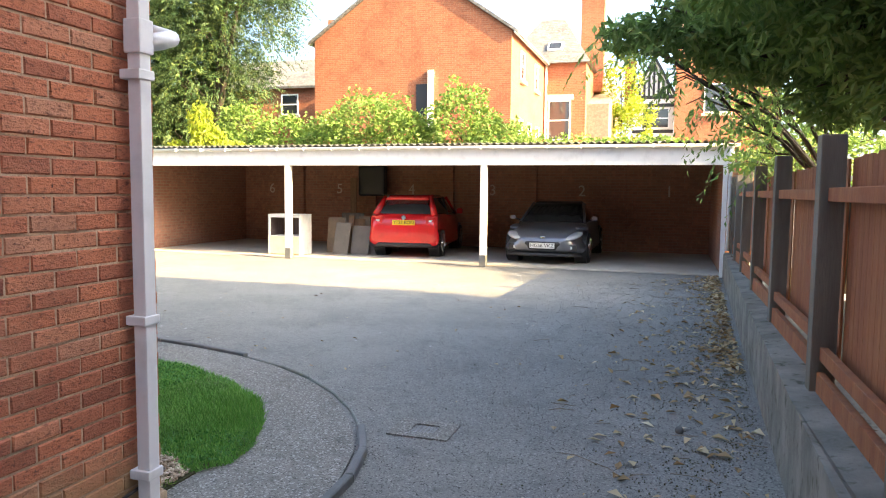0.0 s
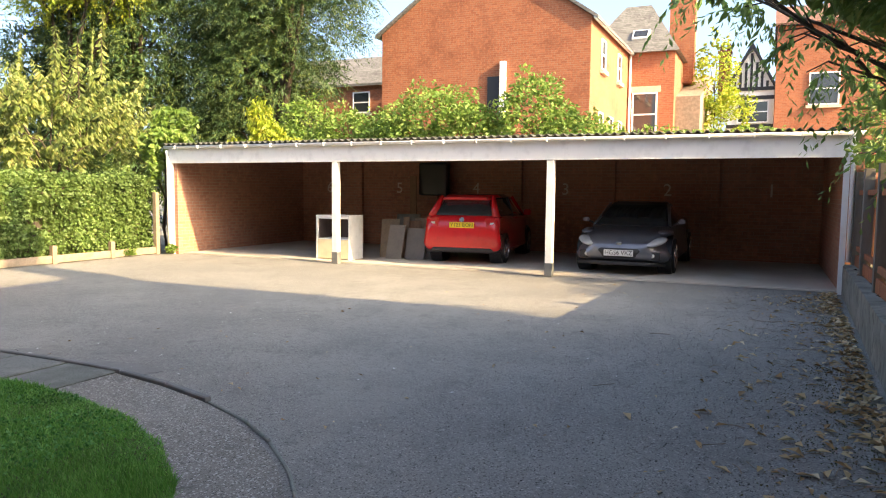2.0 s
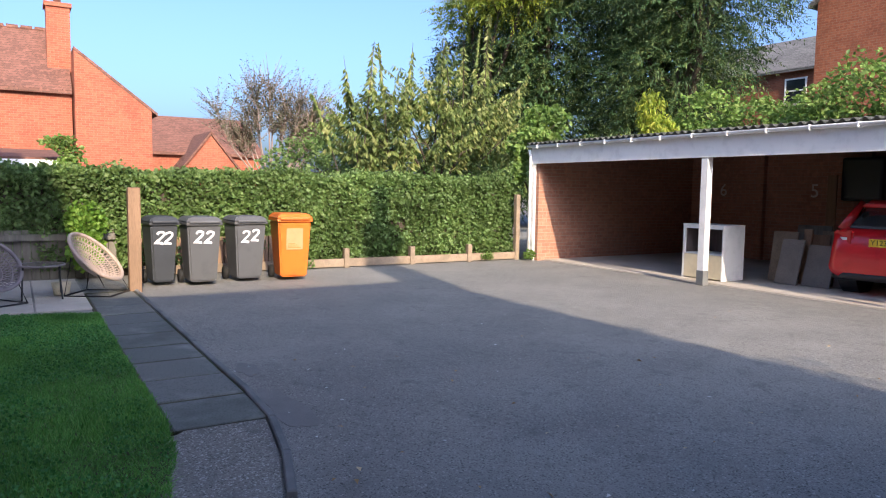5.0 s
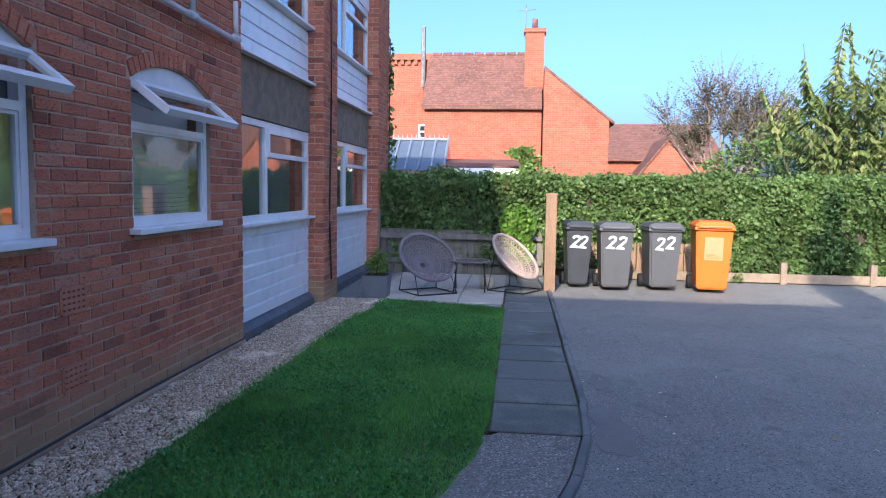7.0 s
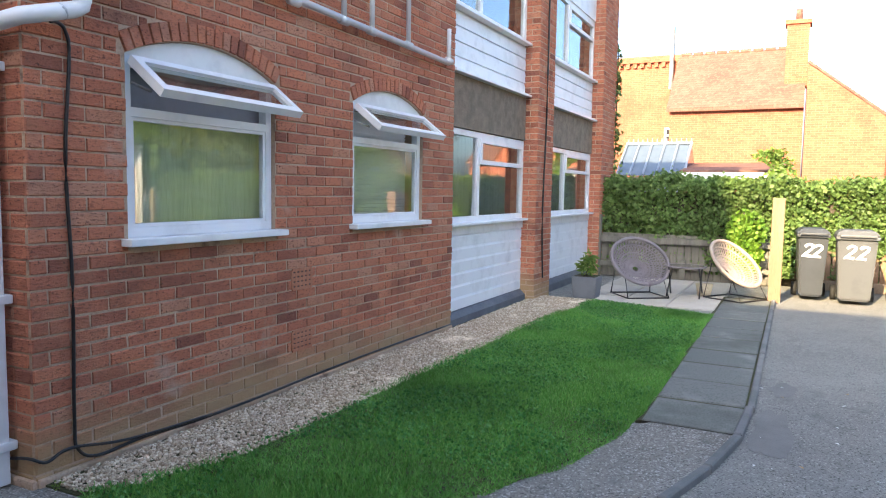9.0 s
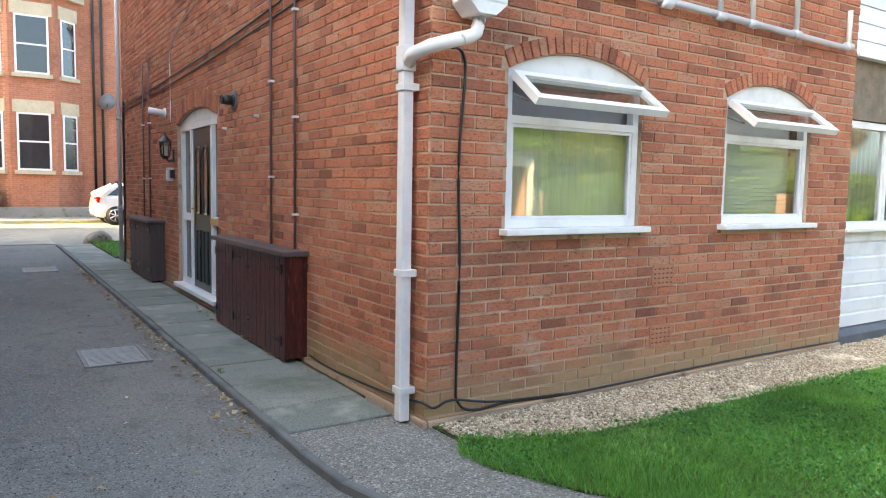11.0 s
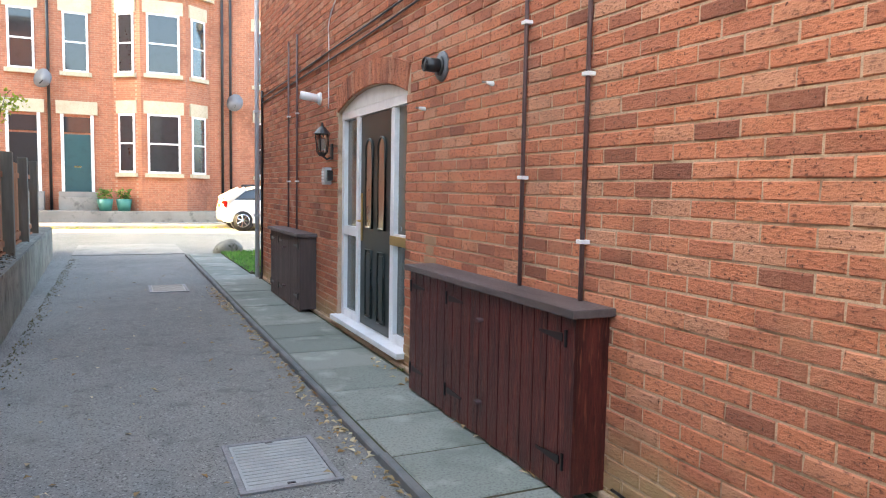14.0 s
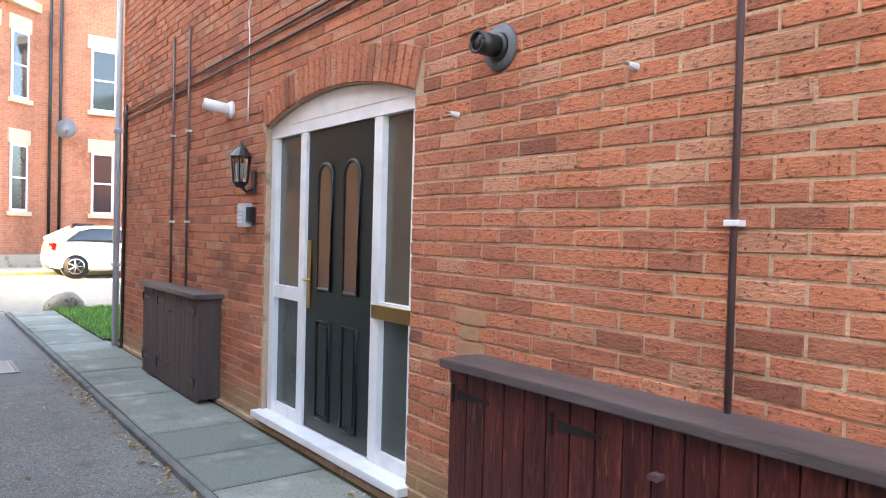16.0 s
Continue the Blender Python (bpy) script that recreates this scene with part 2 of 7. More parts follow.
M_NEWWOOD = surface("new_timber", (0.3, 0.19, 0.115), (0.22, 0.14, 0.085), 3, 30, 0.75, 0.3, stretch=(4, 4, 0.4))
M_LIDWOOD = surface("stained_lid", (0.07, 0.054, 0.054), (0.13, 0.105, 0.104), 3, 50, 0.45, 0.35, stretch=(3, 0.5, 3))
M_STAINED = surface("stained_boards", (0.125, 0.026, 0.022), (0.04, 0.01, 0.01), 4, 40, 0.3, 0.35, stretch=(4, 4, 0.5), third=(0.2, 0.06, 0.04))
M_OLDBOARD = surface("weathered_boards", (0.07, 0.05, 0.048), (0.11, 0.08, 0.075), 3, 40, 0.7, 0.4, stretch=(4, 4, 0.5))
M_BLACK = plain("black_plastic", (0.015, 0.015, 0.017), 0.4)
M_BROWNPIPE = plain("brown_pipe", (0.12, 0.07, 0.075), 0.45)
M_GREYPIPE = plain("grey_pipe", (0.55, 0.56, 0.58), 0.4)
M_DOOR = plain("dark_green_door", (0.012, 0.022, 0.022), 0.32, relief=0.03, spec=0.4)
M_BRASS = plain("brass", (0.6, 0.42, 0.16), 0.3, metal=1.0)
M_CHROME = plain("chrome", (0.7, 0.7, 0.7), 0.15, metal=1.0)
M_STEEL = surface("galvanised", (0.3, 0.3, 0.3), (0.2, 0.2, 0.2), 4, 60, 0.5, 0.3, metal=0.6)
M_CORRUG = surface("fibre_cement", (0.1, 0.105, 0.095), (0.06, 0.065, 0.055), 1.5, 40, 0.95, 0.5, third=(0.06, 0.08, 0.03))
M_SLATE = far_brick("slate", (0.1, 0.1, 0.1), (0.16, 0.16, 0.155), (0.05, 0.05, 0.05), 1.4)
M_TILE = far_brick("clay_tile", (0.13, 0.06, 0.043), (0.19, 0.088, 0.062), (0.07, 0.04, 0.03), 1.2)
M_STONE = surface("cream_stone", (0.62, 0.55, 0.4), (0.52, 0.45, 0.32), 3, 40, 0.85, 0.2)
M_TWIG = plain("purplish_twigs", (0.26, 0.2, 0.17), 0.9)
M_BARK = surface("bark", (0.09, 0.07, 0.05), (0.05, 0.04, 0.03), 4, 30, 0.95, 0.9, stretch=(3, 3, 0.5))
L_IVY = leafy("ivy_leaves", (0.085, 0.15, 0.04), (0.15, 0.245, 0.065), (0.23, 0.32, 0.11))
L_CHERRY = leafy("cherry_leaves", (0.13, 0.19, 0.05), (0.25, 0.31, 0.09), (0.4, 0.4, 0.15), 0.45)
L_DARK = leafy("conifer_leaves", (0.035, 0.08, 0.03), (0.065, 0.125, 0.04), (0.17, 0.21, 0.06), 0.2)
L_BUSH = leafy("bush_leaves", (0.1, 0.19, 0.038), (0.17, 0.28, 0.055), (0.27, 0.36, 0.1), 0.4)
L_VINE = leafy("vine_leaves", (0.14, 0.3, 0.04), (0.24, 0.42, 0.06), (0.36, 0.5, 0.1), 0.4)
L_YELLOW = leafy("yellow_leaves", (0.2, 0.29, 0.03), (0.33, 0.41, 0.05), (0.47, 0.46, 0.07), 0.45)
L_AUTUMN = leafy("autumn_leaves", (0.13, 0.14, 0.08), (0.2, 0.19, 0.12), (0.27, 0.23, 0.17), 0.4)
L_SHADE = leafy("shade_cherry_leaves", (0.11, 0.2, 0.055), (0.18, 0.3, 0.08), (0.27, 0.37, 0.13), 0.55)
L_GRASS = leafy("grass_blades", (0.085, 0.27, 0.045), (0.14, 0.37, 0.07), (0.25, 0.46, 0.12), 0.3)
L_FALLEN = leafy("fallen_leaves", (0.3, 0.17, 0.07), (0.5, 0.37, 0.2), (0.72, 0.62, 0.42), 0.15, 0.8)
M_PEBBLE = varied("pebbles", (0.3, 0.215, 0.145), (0.5, 0.4, 0.29), (0.72, 0.63, 0.5), single=False, rough=0.7, small=90)


# ---- mesh helpers ----
def link_mesh(name, me, mat, parent, label):
    if mat:
        me.materials.append(mat)
    ob = new(name, me)
    if parent:
        ob.parent = parent
    if label:
        ob["label"] = label
    return ob


def part(name, bm, mat, parent=None, label="", smooth=False):
    me = bpy.data.meshes.new(name)
    bmesh.ops.recalc_face_normals(bm, faces=bm.faces)
    bm.to_mesh(me)
    bm.free()
    if smooth:
        me.shade_smooth()
    return link_mesh(name, me, mat, parent, label)


def raw(name, verts, faces, mat, parent=None, label="", smooth=False):
    me = bpy.data.meshes.new(name)
    verts, faces = np.asarray(verts, dtype=np.float32), np.asarray(faces, dtype=np.int32)
    k = faces.shape[1]
    me.vertices.add(len(verts))
    me.vertices.foreach_set("co", verts.ravel())
    me.loops.add(faces.size)
    me.loops.foreach_set("vertex_index", faces.ravel())
    me.polygons.add(len(faces))
    me.polygons.foreach_set("loop_start", np.arange(0, faces.size, k, dtype=np.int32))
    me.update(calc_edges=True)
    if smooth:
        me.shade_smooth()
    else:
        me.shade_flat()
    return link_mesh(name, me, mat, parent, label)


def thing(name, label, category, x=0, y=0, z=0, rz=0, group="", kind=""):
    ob = new(name)
    ob.matrix_basis = pose(x, y, z, 0, 0, rz)
    return tagged(ob, label, category, group, kind)


def box(bm, x0, x1, y0, y1, z0, z1, bevel=0.0):
    r = bmesh.ops.create_cube(bm, size=1.0, matrix=Matrix.Translation(((x0 + x1) / 2, (y0 + y1) / 2, (z0 + z1) / 2)) @ Matrix.Diagonal((abs(x1 - x0), abs(y1 - y0), abs(z1 - z0), 1)))
    if bevel:
        edges = {e for v in r["verts"] for e in v.link_edges}
        bmesh.ops.bevel(bm, geom=list(edges), offset=bevel, segments=2, affect="EDGES", profile=0.6)
    return bm


def boxed(x0, x1, y0, y1, z0, z1, bevel=0.0):
    return box(bmesh.new(), x0, x1, y0, y1, z0, z1, bevel)


def cyl(bm, p0, p1, r0, r1=None, n=12):
    p0, p1 = Vector(p0), Vector(p1)
    d = p1 - p0
    m = Matrix.Translation((p0 + p1) / 2) @ d.to_track_quat("Z", "Y").to_matrix().to_4x4()
    bmesh.ops.create_cone(bm, cap_ends=True, segments=n, radius1=r0, radius2=r0 if r1 is None else r1, depth=d.length, matrix=m)
    return bm


def tube(bm, pts, r, n=8, r_end=None):
    """A round bar along a line of points."""
    pts = [Vector(p) for p in pts]
    rings = []
    for i, p in enumerate(pts):
        a, b = pts[max(i - 1, 0)], pts[min(i + 1, len(pts) - 1)]
        q = (b - a).to_track_quat("Z", "Y")
        rad = r if r_end is None else r + (r_end - r) * i / (len(pts) - 1)
        rings.append([bm.verts.new(p + q @ Vector((rad * math.cos(k * math.tau / n), rad * math.sin(k * math.tau / n), 0))) for k in range(n)])
    for ra, rb in zip(rings, rings[1:]):
        for k in range(n):
            bm.faces.new((ra[k], ra[(k + 1) % n], rb[(k + 1) % n], rb[k]))
    bm.faces.new(rings[0][::-1])
    bm.faces.new(rings[-1])
    return bm


def prism(bm, pts, axis, a, b):
    """A flat outline pushed from a to b along an axis; pts lie on the two other axes in order."""
    def at(p, c):
        return {"x": (c, p[0], p[1]), "y": (p[0], c, p[1]), "z": (p[0], p[1], c)}[axis]
    lo, hi = [bm.verts.new(at(p, a)) for p in pts], [bm.verts.new(at(p, b)) for p in pts]
    bm.faces.new(lo)
    bm.faces.new(hi[::-1])
    n = len(pts)
    for i in range(n):
        bm.faces.new((lo[i], lo[(i + 1) % n], hi[(i + 1) % n], hi[i]))
    return bm


def arc_pts(x0, x1, zs, rise, n=14, grow=0.0):
    """Points of a segment arch from x0 to x1 that springs at zs."""
    c, h = (x0 + x1) / 2, (x1 - x0) / 2
    r = (h * h + rise * rise) / (2 * rise)
    zc, a = zs + rise - r, math.asin(h / r)
    return [(c + (r + grow) * math.sin(-a + 2 * a * i / n), zc + (r + grow) * math.cos(-a + 2 * a * i / n)) for i in range(n + 1)], (c, zc, r, a)


rng = np.random.default_rng(5)


def leaf_quads(centres, size, up=0.3, droop=0.0, narrow=0.55, out=None):
    """Folded leaf blades at the centres: two triangles each."""
    n = len(centres)
    d = rng.normal(size=(n, 3))
    if out is not None:
        d = d * 0.8 + out * 1.0
    d[:, 2] = d[:, 2] * 0.6 - droop
    d /= np.linalg.norm(d, axis=1)[:, None] + 1e-9
    s = rng.normal(size=(n, 3))
    s[:, 2] *= 0.5
    s = np.cross(d, s)
    s /= np.linalg.norm(s, axis=1)[:, None] + 1e-9
    nn = np.cross(d, s)
    k = size * rng.uniform(0.6, 1.25, (n, 1))
    v = np.stack([centres - d * k * 0.5, centres + s * k * narrow * 0.5 + nn * k * 0.08, centres + d * k * 0.5 - nn * k * 0.06, centres - s * k * narrow * 0.5 + nn * k * 0.08], axis=1).reshape(-1, 3)
    f = np.arange(n * 4).reshape(-1, 4)
    return v, f


def clump_points(clumps, n, shell=0.55, gap=0.0, freq=1.2):
    """Points in ellipsoids (x, y, z, rx, ry, rz), mostly near their skin, thinned by noise."""
    c = np.array(clumps, dtype=float)
    w = (c[:, 3] * c[:, 4] + c[:, 4] * c[:, 5] + c[:, 3] * c[:, 5])
    i = rng.choice(len(c), size=n, p=w / w.sum())
    d = rng.normal(size=(n, 3))
    d /= np.linalg.norm(d, axis=1)[:, None]
    rad = shell + (1 - shell) * rng.random((n, 1)) ** 0.6
    wob = np.array([noise.noise(Vector((a * 2.3 + b, e * 2.3, f * 2.3))) for a, b, e, f in zip(d[:, 0], i * 3.7, d[:, 1], d[:, 2])])[:, None]
    p = c[i, :3] + d * c[i, 3:] * rad * (1 + 0.3 * wob)
    if gap:
        keep = np.array([noise.noise(Vector(q * freq)) for q in p]) > gap - 0.5
        p, d = p[keep], d[keep]
    return p, d


def plant(name, label, category, base, clumps, n, size, leaf_mat, trunk_r=0.12, gap=0.0, droop=0.2, narrow=0.55, group="", shell=0.55, twig=True, freq=1.2):
    """A tree or shrub: tapered trunk, limbs to the clumps, crown of many leaves."""
    bx, by, bz = base
    ob = thing(name, label, category, bx, by, bz, group=group)
    bm = bmesh.new()
    top = max(c[2] for c in clumps)
    r2 = random.Random(int(abs(bx * 131 + by * 17)))
    fork = Vector((0, 0, min(c[2] for c in clumps) * 0.55 - bz * 0.55 + 0.2))
    tube(bm, [(0, 0, -0.02), fork * 0.4 + Vector((r2.uniform(-.08, .08), r2.uniform(-.08, .08), 0)), fork], trunk_r * 1.25, 9, trunk_r * 0.8)
    trunk = part("trunk", bm, M_BARK, ob, smooth=True)
    for c in clumps:
        bm = bmesh.new()
        e = Vector((c[0] - bx, c[1] - by, c[2] - bz))
        mid = fork.lerp(e, 0.5) + Vector((r2.uniform(-.2, .2), r2.uniform(-.2, .2), 0.25))
        tube(bm, [fork * 0.9, mid, e], trunk_r * 0.55, 6, trunk_r * 0.12)
        if twig:
            for _ in range(5):
                q = e + Vector((r2.uniform(-1, 1) * c[3], r2.uniform(-1, 1) * c[4], r2.uniform(-.4, 1) * c[5])) * 0.9
                tube(bm, [mid.lerp(e, 0.6), (mid.lerp(e, 0.8) + q) / 2 + Vector((0, 0, 0.08)), q], trunk_r * 0.16, 4, 0.006)
        part("limb", bm, M_BARK, ob, smooth=True)
    p, d = clump_points(clumps, n, shell, gap, freq)
    v, f = leaf_quads(p - np.array([bx, by, bz]), size, droop=droop, narrow=narrow, out=d * 0.6)
    crown = raw("crown", v, f, leaf_mat, ob)
    return ob


def sprays(starts, ways, length, count, size, droop, narrow, lift=0.0, hang=0.35):
    """Leaves set along bending shoots: a row of blades on each, drooping off both sides."""
    n = len(starts)
    t = np.linspace(0.06, 1.0, count)[None, :, None]
    ln = length * rng.uniform(0.6, 1.3, (n, 1, 1))
    line = starts[:, None, :] + ways[:, None, :] * ln * t + np.array([0, 0, 1.0]) * ln * (lift * t - droop * t * t)
    side = np.cross(ways, rng.normal(size=(n, 3)))
    side /= np.linalg.norm(side, axis=1)[:, None] + 1e-9
    flip = np.where(np.arange(count) % 2, 1.0, -1.0)[None, :, None]
    p = line.reshape(-1, 3)
    out = (side[:, None, :] * flip * 0.9 + ways[:, None, :] * 0.7 - np.array([0, 0, hang])).reshape(-1, 3)
    out += rng.normal(0, 0.25, out.shape)
    out /= np.linalg.norm(out, axis=1)[:, None]
    nrm = np.cross(out, np.tile([0, 0, 1.0], (len(out), 1)) + rng.normal(0, 0.35, out.shape))
    nrm /= np.linalg.norm(nrm, axis=1)[:, None] + 1e-9
    up = np.cross(out, nrm)
    k = size * rng.uniform(0.6, 1.2, (len(p), 1)) * np.tile(np.linspace(1.1, 0.6, count), n)[:, None]
    v = np.stack([p, p + out * k * 0.5 + nrm * k * narrow * 0.5 + up * k * 0.06, p + out * k, p + out * k * 0.5 - nrm * k * narrow * 0.5 + up * k * 0.06], 1).reshape(-1, 3)
    return v, np.arange(len(v)).reshape(-1, 4)


def feathery(name, label, base, clumps, n, length, count, size, leaf_mat, trunk_r, droop=0.35, narrow=0.3, rise=0.15, shell=0.55, group="", skip=0.0, lift=0.0, hang=0.35):
    """A tree whose crown is made of leafy sprays that reach out of the clumps."""
    ob = plant(name, label, "tree", base, clumps, 40, size, leaf_mat, trunk_r, group=group)
    p, d = clump_points(clumps, n, shell, skip, 0.9)
    d = d * np.array([1, 1, 0.5]) + np.array([0, 0, rise]) + rng.normal(0, 0.25, d.shape)
    d /= np.linalg.norm(d, axis=1)[:, None]
    v, f = sprays(p - np.array(base), d, length, count, size, droop, narrow, lift, hang)
    raw("foliage", v, f, leaf_mat, ob)
    return ob


# ---- ground ----
M_APRON = tarmac("apron_concrete", (0.2, 0.19, 0.168), (0.28, 0.265, 0.235), (0.16, 0.15, 0.128), 0.8)
def structure(name, bm, mat, label, smooth=False):
    return tagged(part(name, bm, mat, None, "", smooth), label, kind="structure")


bm = bmesh.new()
bmesh.ops.create_grid(bm, x_segments=8, y_segments=8, size=300)
structure("ground", bm, M_TARMAC, "worn grey tarmac yard and drive with grit")

KERB = [(-1.62, 2.9), (-1.64, 3.35), (-1.74, 3.75), (-1.92, 4.12), (-2.16, 4.47), (-2.46, 4.8), (-2.82, 5.1), (-3.24, 5.36), (-3.72, 5.56), (-4.25, 5.71), (-4.85, 5.82), (-5.5, 5.85)]
LAWN = [(-2.5, 3.12), (-2.36, 3.34), (-2.4, 3.6), (-2.58, 4.02), (-2.92, 4.43), (-3.37, 4.76), (-3.84, 4.97), (-4.4, 5.14), (-5.0, 5.19), (-7.0, 5.2), (-9.35, 5.22), (-9.7, 3.66), (-7.5, 3.52), (-5.0, 3.46), (-3.6, 3.43), (-2.9, 3.36)]

# poured concrete pad between kerb and lawn
pad = [(-1.66, 2.55)] + [(x - 0.045, y - 0.03) for x, y in KERB[:-1]] + [(-4.9, 5.3), (-4.6, 5.0), (-3.4, 4.4), (-2.7, 3.2), (-2.43, 2.84), (-2.43, 2.55)]
structure("pavement_pad", prism(bmesh.new(), pad, "z", -0.05, 0.02), M_APRON, "worn concrete apron curving round the lawn")
structure("gravel_bed", prism(bmesh.new(), [(-2.44, 2.84), (-2.44, 3.15), (-3.0, 3.5), (-9.75, 3.75), (-9.75, 2.84)], "z", -0.05, 0.03), M_SOIL, "dark soil under the gravel strip")
structure("lawn_bed", prism(bmesh.new(), LAWN, "z", -0.05, 0.027), M_SOIL, "soil under the lawn")
structure("patio_base", prism(bmesh.new(), [(-9.3, 5.24), (-9.72, 3.5), (-12.9, 3.3), (-12.9, 5.24)], "z", -0.05, 0.015), M_CONCRETE, "mortar bed of the patio")


def kerb_pieces(pts, name, w=0.05, z=0.045, step=1, mat=None):
    for a, b in zip(pts[:-1:step], pts[1::step]):
        a, b = Vector((*a, 0)), Vector((*b, 0))
        t = (b - a).normalized()
        s = Vector((-t.y, t.x, 0)) * w / 2
        g = t * 0.004
        bm = bmesh.new()
        prism(bm, [(p.x, p.y) for p in (a + g - s, b - g - s, b - g + s, a + g + s)], "z", -0.05, z + random.uniform(-0.008, 0.008))
        bmesh.ops.bevel(bm, geom=[e for e in bm.edges if e.verts[0].co.z > 0 and e.verts[1].co.z > 0], offset=0.008, segments=1, affect="EDGES")
        part("edging_piece", bm, mat or M_KERB, name)


edging = thing("kerb", "dark concrete edging kerb round lawn and path", "kerb", kind="structure")
kerb_pieces(KERB[:4], edging)
kerb_pieces(KERB[3:9], edging, 0.018, 0.021, mat=M_SLAB)
kerb_pieces(KERB[8:], edging)
kerb_pieces([(-5.5 - 0.92 * i, 5.86) for i in range(7)], edging)
kerb_pieces([(-1.62, 2.9 - 0.915 * i) for i in range(17)], edging)

# ---- flat block: solid walls with openings ----
WX, WY = -2.413, 2.842
# dark wall colour stands in for the dimness inside the rooms
M_ROOMSHADE = plain("room_shade_colour", (0.12, 0.11, 0.1), 0.9)
house_wall = new("house_walls")
tagged(house_wall, "red brick flat block with arched windows", "building", kind="structure")
WINDOWS = [(-4.18, -2.97), (-6.33, -5.13)]
SILL, SPRING, RISE = 1.2, 2.185, 0.145
DOOR = (-3.45, -1.56)
DOOR_SPRING, DOOR_RISE = 2.2, 0.15
TOP = 6.4


def arch_wall(bm, axis, lo, hi, openings, sill, spring, rise, a, b, top):
    edges = sorted(openings)
    cur = lo
    for o in edges:
        prism(bm, [(cur, -0.1), (o[0], -0.1), (o[0], top), (cur, top)], axis, a, b)
        prism(bm, [(o[0], -0.1), (o[1], -0.1), (o[1], sill), (o[0], sill)], axis, a, b)
        pts, _ = arc_pts(o[0], o[1], spring, rise)
        prism(bm, [(o[0], top)] + pts + [(o[1], top)], axis, a, b)
        cur = o[1]
    prism(bm, [(cur, -0.1), (hi, -0.1), (hi, top), (cur, top)], axis, a, b)


bm = bmesh.new()
arch_wall(bm, "y", -7.0, WX, WINDOWS, SILL - 0.045, SPRING, RISE, WY - 0.25, WY, TOP)
part("wall_north", bm, M_MORTAR, house_wall)
bm = bmesh.new()
arch_wall(bm, "x", -7.75, WY - 0.25, [DOOR], 0.1, DOOR_SPRING, DOOR_RISE, WX - 0.25, WX, TOP)
part("wall_east", bm, M_MORTAR, house_wall)
bm = bmesh.new()
box(bm, -9.98, -9.32, WY - 0.25, WY + 0.12, -0.1, TOP)
part("pier", bm, M_MORTAR, house_wall)
bm = bmesh.new()
box(bm, -13.7, -12.75, WY - 0.25, WY + 0.12, -0.1, TOP)
part("pier", bm, M_MORTAR, house_wall)
part("wall_south", boxed(-13.7, WX - 0.25, -7.75, -7.5, -0.1, TOP), M_FAR_B, house_wall)
part("wall_west", boxed(-13.7, -13.45, -7.5, WY - 0.25, -0.1, TOP), M_ROOMSHADE, house_wall)
part("roof", boxed(-13.9, WX + 0.2, -7.95, WY + 0.3, TOP, TOP + 0.25), M_WHITE, house_wall)
part("inner_floor", boxed(-13.4, WX - 0.27, -7.45, WY - 0.27, 0.02, 0.1), M_CONCRETE, house_wall)
part("inner_wall", boxed(-13.4, WX - 0.27, -1.3, -1.2, 0.1, TOP), M_ROOMSHADE, house_wall)
part("inner_wall", boxed(-6.75, -6.65, -1.2, WY - 0.27, 0.1, TOP), M_ROOMSHADE, house_wall)
part("inner_ceiling", boxed(-13.4, WX - 0.27, -7.45, WY - 0.27, 2.6, 2.7), M_WHITE, house_wall)

# concrete plinth lip along the foot of the walls
structure("plinth_lip", boxed(-7.0, WX, WY, WY + 0.03, -0.05, 0.06, 0.012), M_MORTAR, "rough mortar fillet at the foot of the wall")
bm = bmesh.new()
box(bm, WX, WX + 0.03, -7.7, WY + 0.02, -0.05, 0.06, 0.015)
structure("plinth_lip_east", bm, M_MORTAR, "rough mortar fillet at the foot of the alley wall")


# ---- carport ----
CY, CB = 13.97, 18.8
CX0, CX1 = -12.62, 0.86
carport = thing("carport", "long open carport with white fascia and corrugated roof", "carport", kind="structure")
part("wall_back", boxed(CX0, CX1 + 0.2, CB, CB + 0.22, -0.05, 2.59), M_CARPORT, carport)
part("wall_left", prism(bmesh.new(), [(CY + 0.02, -0.05), (CB, -0.05), (CB, 2.59), (CY + 0.02, 2.485)], "x", CX0 - 0.02, CX0 + 0.2), M_CARPORT, carport)
part("wall_right", prism(bmesh.new(), [(CY + 0.02, -0.05), (CB, -0.05), (CB, 2.59), (CY + 0.02, 2.485)], "x", CX1 - 0.02, CX1 + 0.2), M_CARPORT, carport)
for x in (-10.5, -8.2, -5.9, -3.6, -1.3):
    part("pier", boxed(x - 0.11, x + 0.11, CB - 0.12, CB, -0.05, 2.46), M_CARPORT, carport)
part("slab", boxed(CX0 + 0.2, CX1 - 0.02, CY + 0.2, CB, -0.05, 0.028, 0.01), M_PALECON, carport, "pale concrete carport floor")
part("fascia", boxed(CX0, CX1 + 0.12, CY - 0.04, CY + 0.01, 2.06, 2.4, 0.006), M_WHITE, carport, "white painted fascia board")
part("beam", boxed(CX0 + 0.2, CX1, CY + 0.012, CY + 0.1, 2.08, 2.3), M_WHITE, carport)
for x in (-8.17, -3.7):
    p = part("post", boxed(x - 0.065, x + 0.065, CY - 0.03, CY + 0.09, 0.24, 2.07, 0.008), M_WHITE, carport, "white painted steel post")
    part("post_base", boxed(x - 0.07, x + 0.07, CY - 0.035, CY + 0.095, 0.0, 0.24, 0.006), M_KERB, carport, "dark painted post foot")
part("post", boxed(CX1 - 0.06, CX1 + 0.02, CY - 0.03, CY + 0.05, 0.0, 2.07, 0.006), M_WHITE, carport)
